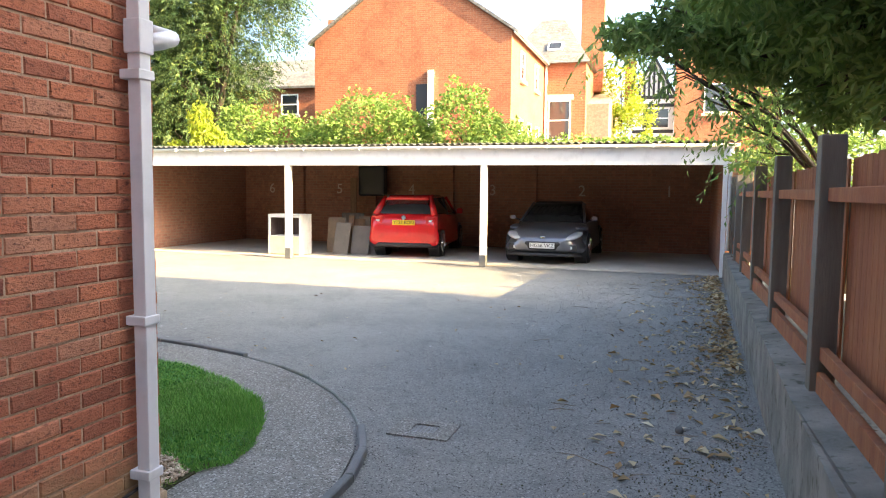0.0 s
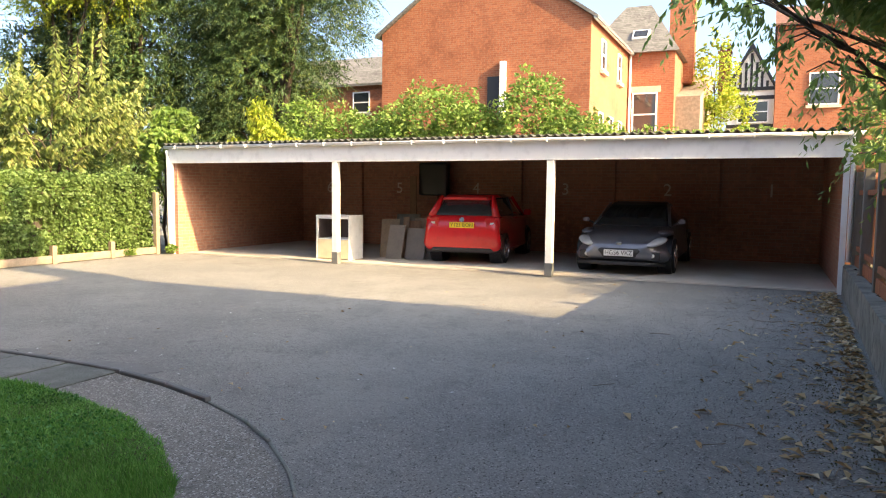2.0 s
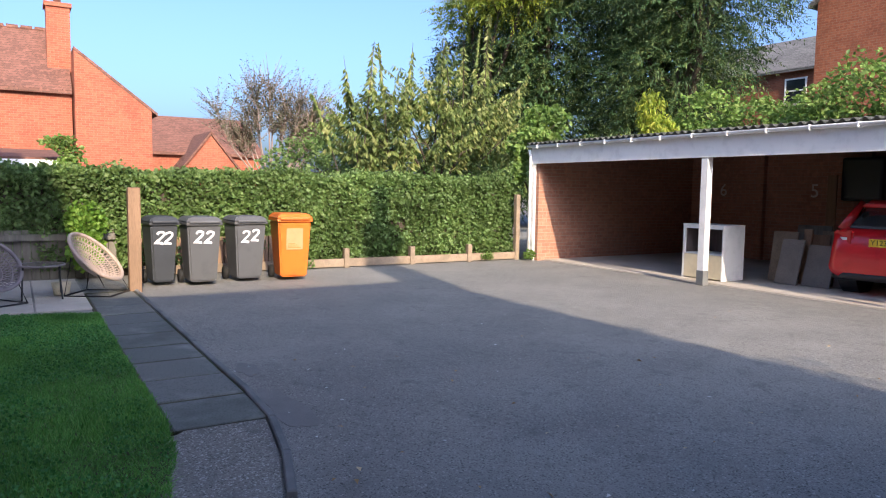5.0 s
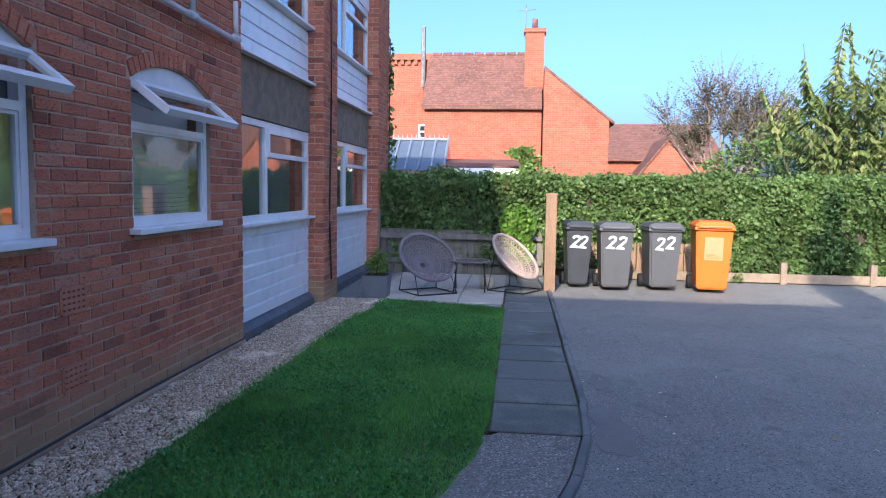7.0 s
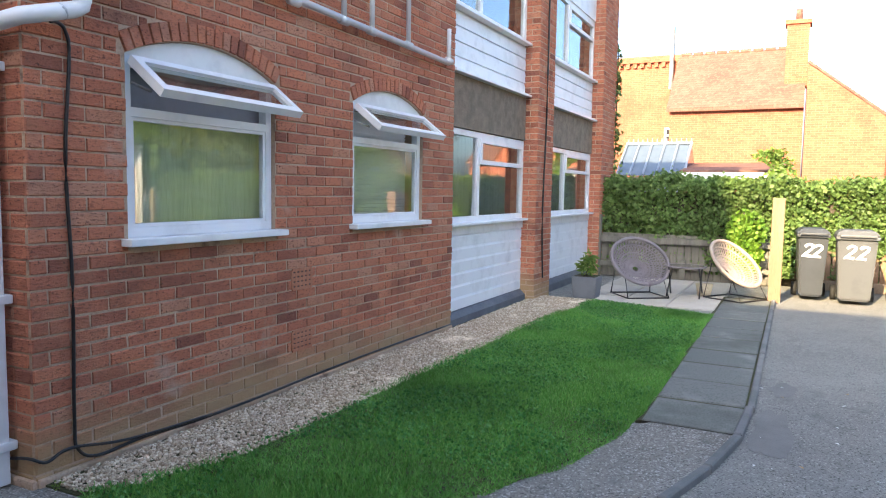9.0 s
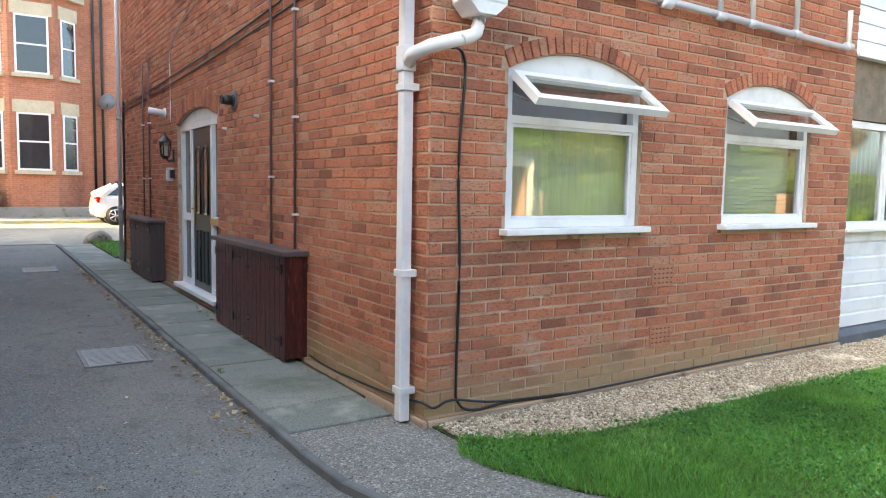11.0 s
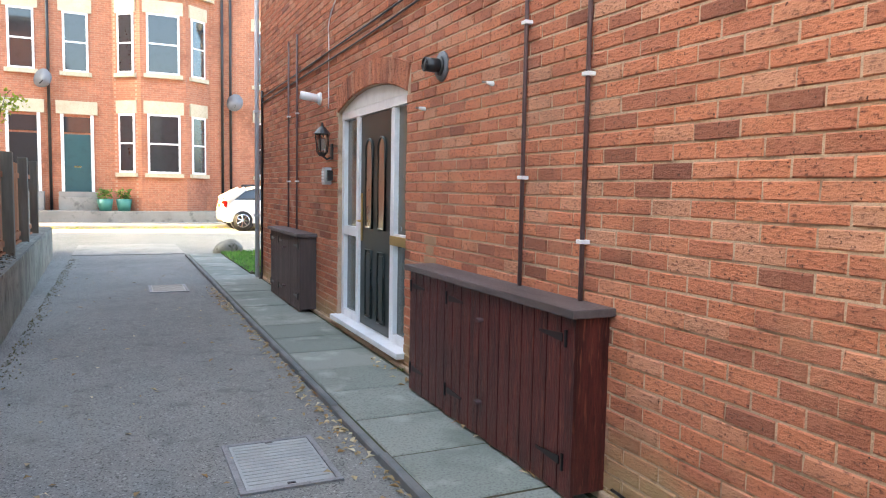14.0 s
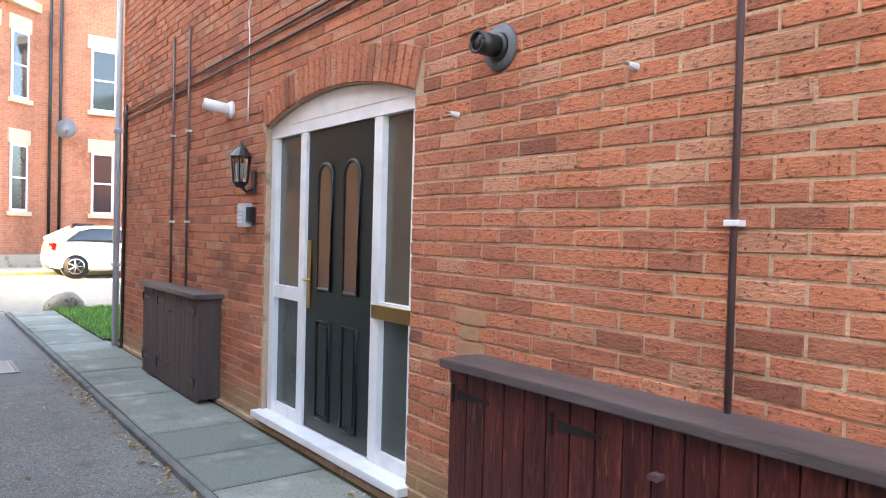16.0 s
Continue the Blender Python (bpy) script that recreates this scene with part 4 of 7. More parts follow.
def pier_bricks(x0, x1, seed):
    lay(field(x0, x1, 5.4, lambda z: [], seed), lambda u, d, z: (u, WY + 0.12 + d, z), house_wall)
    lay(field(WY - 0.1, WY + 0.12, 5.4, lambda z: [], seed + 9), lambda u, d, z: (x1 + d, u, z), house_wall)


pier_bricks(-9.98, -9.32, 3)
pier_bricks(-13.7, -12.75, 4)
# air bricks
for a, b, lo, hi in VENTS:
    v = thing("air_brick", "terracotta air brick with a grid of holes", "vent", (a + b) / 2, WY + 0.006, (lo + hi) / 2, group="air bricks")
    w, h = (b - a) / 2 - 0.008, (hi - lo) / 2 - 0.006
    part("backing", boxed(-w, w, -0.02, 0.0, -h, h), M_BLACK, v)
    for i in range(6):
        x = -w + (2 * w) * i / 5
        part("grid_bar", boxed(x - 0.011, x + 0.011, 0.0, 0.006, -h, h), M_TERRACOTTA, v)
    for i in range(5):
        z = -h + (2 * h) * i / 4
        part("grid_bar", boxed(-w, w, 0.0, 0.009, z - 0.011, z + 0.011), M_TERRACOTTA, v)

# ---- pipes and cables ----
def clip_box(x, y, z, parent, w=0.065, d=0.07, h=0.026):
    part("clip", boxed(x - w / 2, x + w / 2, y - d / 2, y + d / 2, z - h / 2, z + h / 2, 0.004), M_UPVC, parent)


dp = thing("downpipe", "white square plastic downpipe at the house corner", "downpipe")
DX, DY = WX + 0.075, 2.68
part("pipe", boxed(DX - 0.034, DX + 0.034, DY - 0.034, DY + 0.034, 0.03, 2.12, 0.006), M_UPVC, dp)
part("upper_pipe", boxed(DX - 0.034, DX + 0.034, DY - 0.034, DY + 0.034, 2.26, 6.0, 0.006), M_UPVC, dp)
part("collar", boxed(DX - 0.045, DX + 0.045, DY - 0.045, DY + 0.045, 2.12, 2.27, 0.008), M_UPVC, dp)
bm = bmesh.new()
tube(bm, [(DX, DY + 0.02, 2.17), (DX + 0.03, DY + 0.12, 2.2), (DX - 0.02, DY + 0.24, 2.235), (-2.5, WY + 0.11, 2.28), (-2.61, WY + 0.1, 2.315), (-2.65, WY + 0.1, 2.34), (-2.66, WY + 0.1, 2.38), (-2.66, WY + 0.1, 2.46)], 0.04, 12)
part("branch_pipe", bm, M_UPVC, dp, "white bent waste branch", True)
hop = bmesh.new()
box(hop, -2.8, -2.53, WY + 0.02, WY + 0.2, 2.5, 2.68, 0.01)
prism(hop, [(-2.8, 2.5), (-2.72, 2.43), (-2.6, 2.43), (-2.53, 2.5)], "y", WY + 0.022, WY + 0.198)
part("hopper", hop, M_UPVC, dp, "white hopper head")
for q, z in ((-2.53, 2.29), (-2.66, 2.42)):
    part("seal_ring", cyl(bmesh.new(), (q + 0.004, WY + 0.105, z - 0.006), (q - 0.008, WY + 0.103, z + 0.006), 0.0435), M_GREYPIPE, dp, "", True)
for z in (0.22, 0.935, 2.03):
    part("clip", boxed(DX - 0.065, DX + 0.042, DY - 0.05, DY + 0.05, z - 0.022, z + 0.022, 0.006), M_UPVC, dp)

wp = thing("waste_pipe", "pale grey waste pipes along the upper wall", "pipe")
bm = bmesh.new()
tube(bm, [(-2.7, WY + 0.1, 2.66), (-2.72, WY + 0.1, 2.82), (-2.95, WY + 0.07, 2.83), (-3.2, WY + 0.07, 2.8), (-6.72, WY + 0.07, 2.74)], 0.026, 10)
part("pipe", bm, M_GREYPIPE, wp, "", True)
for x, z in ((-4.9, 4.5), (-5.9, 4.5), (-6.72, 3.07), (-5.3, 3.4), (-4.3, 4.5)):
    part("riser", tube(bmesh.new(), [(x, WY + 0.07, 2.75), (x, WY + 0.07, z)], 0.022, 10), M_GREYPIPE, wp, "", True)
    part("joint", cyl(bmesh.new(), (x - 0.05, WY + 0.07, 2.76), (x + 0.05, WY + 0.07, 2.76), 0.033), M_GREYPIPE, wp, "", True)


def cable(name, label, pts, r, mat, smooth=5):
    """A loose cable through the points, softened."""
    p = [Vector(q) for q in pts]
    out = []
    for i in range(len(p) - 1):
        a, b, c, d = p[max(i - 1, 0)], p[i], p[i + 1], p[min(i + 2, len(p) - 1)]
        for k in range(smooth):
            t = k / smooth
            out.append(0.5 * ((2 * b) + (c - a) * t + (2 * a - 5 * b + 4 * c - d) * t * t + (3 * b - a - 3 * c + d) * t ** 3))
    out.append(p[-1])
    return tagged(part(name, tube(bmesh.new(), out, r, 6), mat, None, "", True), label, "cable")


cable("cable", "black cable clipped down the brick corner", [(-2.5, WY + 0.08, 2.24), (-2.57, WY + 0.04, 2.25), (-2.62, WY + 0.02, 2.22), (-2.635, WY + 0.02, 2.1), (-2.6, WY + 0.02, 1.6), (-2.62, WY + 0.02, 1.0), (-2.61, WY + 0.02, 0.3), (-2.62, WY + 0.03, 0.15), (-2.72, WY + 0.05, 0.09), (-3.0, WY + 0.055, 0.1), (-3.6, WY + 0.06, 0.08), (-5.2, WY + 0.06, 0.1), (-6.9, WY + 0.06, 0.09)], 0.009, M_BLACK)
cable("cable", "black cable looping round the corner", [(WX + 0.03, 1.1, 0.1), (WX + 0.04, 1.6, 0.09), (WX + 0.03, 2.5, 0.13), (WX + 0.025, 2.82, 0.17), (-2.45, WY + 0.03, 0.14), (-2.58, WY + 0.03, 0.17), (-2.9, WY + 0.06, 0.12), (-3.5, WY + 0.07, 0.09)], 0.008, M_BLACK)
cable("cable", "dark cable up the brick pier", [(-9.6, WY + 0.14, 5.0), (-9.62, WY + 0.14, 2.6), (-9.55, WY + 0.14, 1.2), (-9.6, WY + 0.15, 0.3)], 0.012, M_BLACK)
for y, zt in ((0.245, 4.3), (0.815, 4.3), (-5.15, 3.3), (-5.62, 3.3)):
    p = thing("service_pipe", "slim brown service pipe rising from a meter box", "pipe", group="service pipes")
    part("pipe", tube(bmesh.new(), [(WX + 0.035, y, 0.9), (WX + 0.035, y, zt)], 0.012, 8), M_BROWNPIPE, p, "", True)
    for z in (1.21, 2.0, 2.85) if y > 0.5 else (1.52, 2.35):
        part("clip", boxed(WX + 0.008, WX + 0.055, y - 0.025, y + 0.025, z - 0.01, z + 0.01, 0.003), M_UPVC, p)
cable("cable", "thin dark cable running along the alley wall", [(WX + 0.02, -7.6, 2.72), (WX + 0.02, -5.0, 2.76), (WX + 0.02, -2.4, 2.8), (WX + 0.02, 0.5, 2.9), (WX + 0.02, 2.6, 3.0)], 0.009, M_BLACK)
cable("cable", "second dark cable along the alley wall", [(WX + 0.02, -7.6, 2.8), (WX + 0.02, -4.0, 2.86), (WX + 0.02, -1.0, 2.93), (WX + 0.02, 2.6, 3.1)], 0.009, M_BLACK)
cable("cable", "white telephone wire hanging by the door", [(WX + 0.015, -3.78, 2.28), (WX + 0.015, -3.78, 2.9), (WX + 0.015, -3.76, 3.2), (WX + 0.015, -3.2, 3.45), (WX + 0.015, -2.0, 3.6)], 0.006, M_UPVC)
ep = thing("downpipe", "grey-white downpipe at the street end of the wall", "downpipe")
part("pipe", tube(bmesh.new(), [(WX + 0.07, -7.7, 0.02), (WX + 0.07, -7.7, 6.0)], 0.036, 10), M_GREYPIPE, ep, "", True)
for z in (1.0, 2.6):
    part("clip", boxed(WX, WX + 0.12, -7.75, -7.65, z - 0.02, z + 0.02, 0.004), M_GREYPIPE, ep)
cable("cable", "black pipe and cable bundle at the end of the wall", [(WX + 0.03, -7.5, 2.9), (WX + 0.03, -7.52, 1.2), (WX + 0.04, -7.5, 0.1), (WX + 0.08, -7.4, 0.04)], 0.018, M_BLACK)

# ---- things on the alley wall ----
def meter_box(y0, y1, mat, label, n):
    b = thing("meter_cupboard", label, "cupboard", WX + 0.008, (y0 + y1) / 2, 0.0, group="meter cupboards")
    h, d = (y1 - y0) / 2, 0.19
    part("carcass", boxed(0.0, d - 0.02, -h + 0.01, h - 0.01, 0.06, 0.88), mat, b)
    part("lid", boxed(-0.005, d + 0.04, -h - 0.03, h + 0.03, 0.885, 0.925, 0.006), M_LIDWOOD, b, "dark stained plank lid")
    w = 2 * h / n
    for i in range(n):
        part("board", boxed(d - 0.018, d, -h + i * w + 0.003, -h + (i + 1) * w - 0.003, 0.045 + random.uniform(-0.005, 0.005), 0.88, 0.003), mat, b)
    for yy, s in ((-h + 0.06, 1), (-0.35 * h, 1), (h - 0.1, -1)):
        for z in (0.78, 0.2):
            st = part("hinge", prism(bmesh.new(), [(yy, z - 0.02), (yy + s * 0.2, z - 0.006), (yy + s * 0.2, z + 0.006), (yy, z + 0.02)], "x", d + 0.001, d + 0.006), M_BLACK, b, "black strap hinge")
            part("hinge_pin", boxed(d + 0.001, d + 0.012, yy - s * 0.03 - 0.006, yy - s * 0.03 + 0.006, z - 0.04, z + 0.04), M_BLACK, b)
    for yy in (0.08 * h, 0.08 * h + 0.02):
        for z in (0.72, 0.25):
            part("bolt", cyl(bmesh.new(), (d, yy, z), (d + 0.035, yy, z), 0.012), M_BROWNPIPE, b)
    return b


meter_box(-0.96, 1.02, M_STAINED, "dark red stained board cupboard with sloping lid", 17)
meter_box(-5.95, -4.28, M_OLDBOARD, "weathered brown board cupboard on the alley wall", 14)

fl = thing("boiler_flue", "black round boiler flue on the brick wall", "flue", WX + 0.006, -0.9, 2.29)
part("plate", cyl(bmesh.new(), (0, 0, 0), (0.02, 0, 0), 0.105, 0.095, 24), M_LEAD, fl, "grey rubber wall plate", True)
part("pipe", cyl(bmesh.new(), (0.015, 0, 0), (0.13, -0.012, 0.006), 0.05, 0.047, 20), M_BLACK, fl, "", True)
part("mouth", tube(bmesh.new(), [(0.13, -0.012 + 0.044 * math.cos(k * math.tau / 20), 0.006 + 0.044 * math.sin(k * math.tau / 20)) for k in range(21)], 0.007, 6), M_BLACK, fl, "", True)
part("seal", cyl(bmesh.new(), (0.02, 0, 0), (0.036, 0, 0), 0.066, 0.058, 20), M_BLACK, fl, "", True)

lp = thing("wall_lantern", "black carriage lantern with clear panes", "lamp", WX + 0.008, -3.64, 1.9)
part("back_plate", boxed(0.0, 0.02, -0.035, 0.035, -0.16, 0.0, 0.006), M_BLACK, lp)
part("arm", tube(bmesh.new(), [(0.01, 0, -0.13), (0.06, 0, -0.16), (0.11, 0, -0.12)], 0.012, 8), M_BLACK, lp, "", True)
part("base", cyl(bmesh.new(), (0.11, 0, -0.13), (0.11, 0, -0.09), 0.03, 0.06, 8), M_BLACK, lp)
part("glass", cyl(bmesh.new(), (0.11, 0, -0.085), (0.11, 0, 0.1), 0.05, 0.066, 8), M_GLASS, lp)
part("bulb", cyl(bmesh.new(), (0.11, 0, -0.06), (0.11, 0, 0.05), 0.018, 0.022, 8), M_WHITE, lp)
for k in range(6):
    a = k * math.tau / 6
    part("bar", tube(bmesh.new(), [(0.11 + 0.056 * math.cos(a), 0.056 * math.sin(a), -0.09), (0.11 + 0.073 * math.cos(a), 0.073 * math.sin(a), 0.1)], 0.006, 5), M_BLACK, lp)
part("roof", cyl(bmesh.new(), (0.11, 0, 0.1), (0.11, 0, 0.17), 0.09, 0.03, 12), M_BLACK, lp)
part("finial", cyl(bmesh.new(), (0.11, 0, 0.17), (0.11, 0, 0.22), 0.018, 0.006, 8), M_BLACK, lp)

kp = thing("entry_keypad", "grey door entry keypad with black hood", "intercom", WX + 0.008, -3.7, 1.57)
part("body", boxed(0, 0.075, -0.09, 0.03, -0.09, 0.09, 0.006), M_GREYPIPE, kp)
part("hood", boxed(0, 0.055, 0.032, 0.09, -0.05, 0.06, 0.006), M_BLACK, kp)
for i in range(4):
    for j in range(3):
        part("button", boxed(0.075, 0.081, -0.075 + j * 0.03, -0.057 + j * 0.03, -0.06 + i * 0.03, -0.042 + i * 0.03), M_UPVC, kp)

ov = thing("overflow_pipe", "short white overflow pipe stub", "pipe", WX + 0.005, -4.15, 2.42)
part("collar", cyl(bmesh.new(), (0, 0, 0), (0.03, 0, 0), 0.075, 0.06, 16), M_UPVC, ov, "", True)
part("pipe", cyl(bmesh.new(), (0.02, 0, 0), (0.22, -0.02, 0.03), 0.045, 0.045, 16), M_UPVC, ov, "", True)
for y, z in ((-0.17, 2.08), (-1.2, 2.03)):
    a = thing("wall_fixing", "small white wall plug with screw", "fixing", WX + 0.006, y, z, group="wall fixings")
    part("plug", cyl(bmesh.new(), (0, 0, 0), (0.05, 0.004, 0.004), 0.016, 0.01, 8), M_UPVC, a)
    part("screw", cyl(bmesh.new(), (0.05, 0.004, 0.004), (0.075, 0.004, 0.004), 0.006, 0.006, 6), M_STEEL, a)
sc = thing("security_light", "white floodlight with camera on the corner downpipe", "lamp", WX + 0.16, DY + 0.05, 2.62)
part("body", cyl(bmesh.new(), (0, 0, 0), (0.1, 0.08, -0.06), 0.05, 0.07, 14), M_UPVC, sc, "", True)
part("bracket", boxed(-0.1, 0.02, -0.05, 0.03, -0.02, 0.07, 0.006), M_STEEL, sc)
patch = thing("repair_bricks", "paler repaired bricks beside the meter cupboard", "bricks", WX, -1.05, 0.0)
for i, z in enumerate((0.745, 0.82, 0.895, 0.97, 1.045)):
    part("brick", boxed(0.006, 0.0125, -0.11 + (i % 2) * 0.03, 0.1 - (i % 2) * 0.05, z + 0.006, z + 0.069, 0.003), plain("pale_brick", (0.42, 0.24, 0.14), 0.9, relief=0.4), patch)

# ---- paving slabs ----
structure("joint_bed_alley", boxed(-2.4, -1.65, -11.9, 2.1, -0.05, 0.022), M_SOIL, "dark joints under the alley slabs")
structure("joint_bed_lawn", boxed(-11.1, -4.9, 5.2, 5.84, -0.05, 0.024), M_SOIL, "dark joints under the path slabs")


def slabs(name, label, cells, mat, z=0.03, gap=0.009):
    ob = thing(name, label, "paving", kind="structure")
    for x0, x1, y0, y1 in cells:
        bm = bmesh.new()
        dz = random.uniform(-0.004, 0.004)
        box(bm, x0 + gap, x1 - gap, y0 + 0.009, y1 - 0.009, -0.05, z + dz)
        bmesh.ops.bevel(bm, geom=[e for e in bm.edges if min(v.co.z for v in e.verts) > 0], offset=0.008, segments=1, affect="EDGES")
        part("slab", bm, mat, ob)
    return ob


slabs("path_alley", "grey concrete paving slabs along the alley wall", [(-2.36, -1.66, 2.07, 2.545)] + [(-2.36, -1.66, 2.07 - 0.632 * (i + 1), 2.07 - 0.632 * i) for i in range(22)], M_SLAB)
slabs("path_lawn", "grey concrete paving slabs beside the lawn", [(-4.88 - 0.615 * (i + 1), -4.88 - 0.615 * i, 5.23, 5.83) for i in range(10)], M_OLDSLAB, 0.032, 0.02)
slabs("patio", "pale paving slabs under the garden chairs", [(-9.72 - 0.6 * (i + 1), -9.72 - 0.6 * i, 3.42 + 0.6 * j, 4.02 + 0.6 * j) for i in range(5) for j in range(3)], M_PALECON, 0.035)


def manhole(x, y, w, l, label, mat):
    m = thing("manhole_cover", label, "manhole cover", x, y, 0, group="manhole covers")
    bm = bmesh.new()
    ring_w = 0.03
    for b in ((-w / 2, w / 2, -l / 2, -l / 2 + ring_w), (-w / 2, w / 2, l / 2 - ring_w, l / 2), (-w / 2, -w / 2 + ring_w, -l / 2 + ring_w, l / 2 - ring_w), (w / 2 - ring_w, w / 2, -l / 2 + ring_w, l / 2 - ring_w)):
        box(bm, *b, -0.02, 0.012)
    part("frame", bm, M_STEEL, m)
    c = part("cover", boxed(-w / 2 + 0.034, w / 2 - 0.034, -l / 2 + 0.034, l / 2 - 0.034, -0.02, 0.01), mat, m)
    n = int(l / 0.05)
    for i in range(n):
        y0 = -l / 2 + 0.06 + i * (l - 0.12) / n
        part("rib", boxed(-w / 2 + 0.05, w / 2 - 0.05, y0, y0 + 0.018, 0.01, 0.013), mat, c)
    for yy in (-l / 2 + 0.05, l / 2 - 0.05):
        part("key_hole", boxed(-0.02, 0.02, yy - 0.008, yy + 0.008, 0.01, 0.014), M_BLACK, c)


manhole(-1.11, -0.02, 0.5, 0.68, "worn grey ribbed steel manhole cover in the drive", M_COVER)
manhole(-0.98, -6.9, 0.5, 0.75, "pale concrete inspection cover in the drive", M_PALECON)
dr = thing("drain", "concrete gully surround with iron grate and debris", "drain", -1.54, 4.27, 0)
bm = bmesh.new()
for b in ((-0.2, 0.2, -0.17, -0.08), (-0.2, 0.2, 0.07, 0.15), (-0.2, -0.08, -0.08, 0.07), (0.08, 0.2, -0.08, 0.07)):
    box(bm, *b, -0.03, 0.01)
part("surround", bm, M_APRON, dr)
part("pit", boxed(-0.08, 0.08, -0.08, 0.07, -0.06, -0.02), M_BLACK, dr)
for i in range(6):
    part("bar", boxed(-0.08 + i * 0.029, -0.07 + i * 0.029, -0.08, 0.07, -0.015, 0.002), M_STEEL, dr)


# ---- grass, pebbles, fallen leaves ----
def inside(poly, x, y):
    c = np.zeros(len(x), bool)
    for (x0, y0), (x1, y1) in zip(poly, poly[1:] + poly[:1]):
        m = (y0 > y) != (y1 > y)
        c ^= m & (x < (x1 - x0) * (y - y0) / (y1 - y0 + 1e-12) + x0)
    return c


n = 260000
gx, gy = rng.uniform(-9.8, -2.2, n), rng.uniform(3.0, 5.35, n)
edge = 0.05 * np.array([noise.noise(Vector((a * 3, b * 3, 0))) for a, b in zip(gx, gy)])
tx, ty = -5.8 - gx, 4.3 - gy
to = 0.035 / np.hypot(tx * 0.35, ty)
k = inside(LAWN, gx + edge * 0.6 + tx * 0.35 * to, gy + edge * 0.6 + ty * to)
gx, gy = gx[k], gy[k]
n = len(gx)
bare = np.array([noise.noise(Vector((a * 1.3, b * 1.3, 7))) for a, b in zip(gx, gy)])
h = rng.uniform(0.01, 0.042, n) * (1 + 0.9 * bare)
a = rng.uniform(0, math.tau, n)
w = rng.uniform(0.002, 0.0045, n) * 1.2
lean = rng.normal(0, 0.02, (n, 2))
b0 = np.stack([gx - w * np.cos(a), gy - w * np.sin(a), np.full(n, 0.024)], 1)
b1 = np.stack([gx + w * np.cos(a), gy + w * np.sin(a), np.full(n, 0.024)], 1)
tp = np.stack([gx + lean[:, 0], gy + lean[:, 1], 0.026 + h], 1)
v = np.stack([b0, b1, tp], 1).reshape(-1, 3)
tagged(raw("grass", v, np.arange(n * 3).reshape(-1, 3), L_GRASS), "short green lawn grass with clover", "grass", kind="stuff")
m = 26000
cx, cy = rng.uniform(-9.8, -2.2, m), rng.uniform(3.0, 5.35, m)
k = inside(LAWN, cx, cy) & (np.array([noise.noise(Vector((a * 1.1, b * 1.1, 3))) for a, b in zip(cx, cy)]) > -0.05)
cx, cy = cx[k], cy[k]
p = np.stack([cx, cy, 0.045 + rng.uniform(0, 0.02, len(cx))], 1)
v, f = leaf_quads(p, 0.022, narrow=0.9, out=np.tile([0, 0, 0.0], (len(cx), 1)))
tagged(raw("clover", v, f, leafy("clover_leaves", (0.045, 0.19, 0.04), (0.08, 0.27, 0.06), (0.15, 0.36, 0.11), 0.25)), "low clover leaves through the lawn", "clover", kind="stuff")

ico = bmesh.new()
bmesh.ops.create_icosphere(ico, subdivisions=1, radius=1.0)
IV = np.array([v.co[:] for v in ico.verts])
IF = np.array([[v.index for v in f.verts] for f in ico.faces])
ico.free()


def pebbles(name, label, xs, ys, z, lo, hi, mat):
    n = len(xs)
    s = rng.uniform(lo, hi, (n, 1)) * rng.uniform(0.6, 1.2, (n, 3))
    ang = rng.uniform(0, math.tau, n)
    jit = 1 + rng.normal(0, 0.12, (n, len(IV), 1))
    v = IV[None] * jit * s[:, None, :]
    c, sn = np.cos(ang)[:, None], np.sin(ang)[:, None]
    v = np.stack([v[..., 0] * c - v[..., 1] * sn, v[..., 0] * sn + v[..., 1] * c, v[..., 2] * 0.75], -1)
    v += np.stack([xs, ys, z + rng.uniform(0, hi * 0.9, n)], 1)[:, None, :]
    f = IF[None] + (np.arange(n) * len(IV))[:, None, None]
    return tagged(raw(name, v.reshape(-1, 3), f.reshape(-1, 3), mat, None, "", False), label, "gravel", kind="stuff")


STRIP = [(-2.47, 2.89), (-2.45, 3.12), (-2.7, 3.3), (-3.2, 3.44), (-5.0, 3.48), (-7.5, 3.54), (-9.7, 3.68), (-9.7, 2.9)]
n = 40000
px, py = rng.uniform(-9.75, -2.4, n), rng.uniform(2.88, 3.7, n)
k = inside(STRIP, px, py)
pebbles("gravel", "pale mixed pebble gravel along the wall", px[k], py[k], 0.033, 0.005, 0.014, M_PEBBLE)
# loose grit on the tarmac, thicker towards the low wall
n = 15000
t = rng.random(n) ** 0.5
py = rng.uniform(1.8, 13.8, n)
px = 0.5 - (1 - t) * 3.2 + 0.03 * np.maximum(py - 4, 0)
pebbles("grit", "loose dark grit on the drive", px, py, 0.0, 0.002, 0.006, varied("grit", (0.075, 0.072, 0.066), (0.16, 0.152, 0.14), (0.42, 0.39, 0.35), single=False))


def litter(name, label, xs, ys, zs, size, mat):
    p = np.stack([xs, ys, zs], 1)
    n = len(p)
    a = rng.uniform(0, math.tau, n)
    k = size * rng.uniform(0.45, 1.2, n)
    d = np.stack([np.cos(a), np.sin(a), rng.normal(0, 0.12, n)], 1) * k[:, None]
    s = np.stack([-np.sin(a), np.cos(a), rng.normal(0, 0.2, n)], 1) * k[:, None] * rng.uniform(0.3, 0.6, (n, 1))
    up = np.array([0, 0, 1.0]) * (k * rng.uniform(0.1, 0.35, n))[:, None]
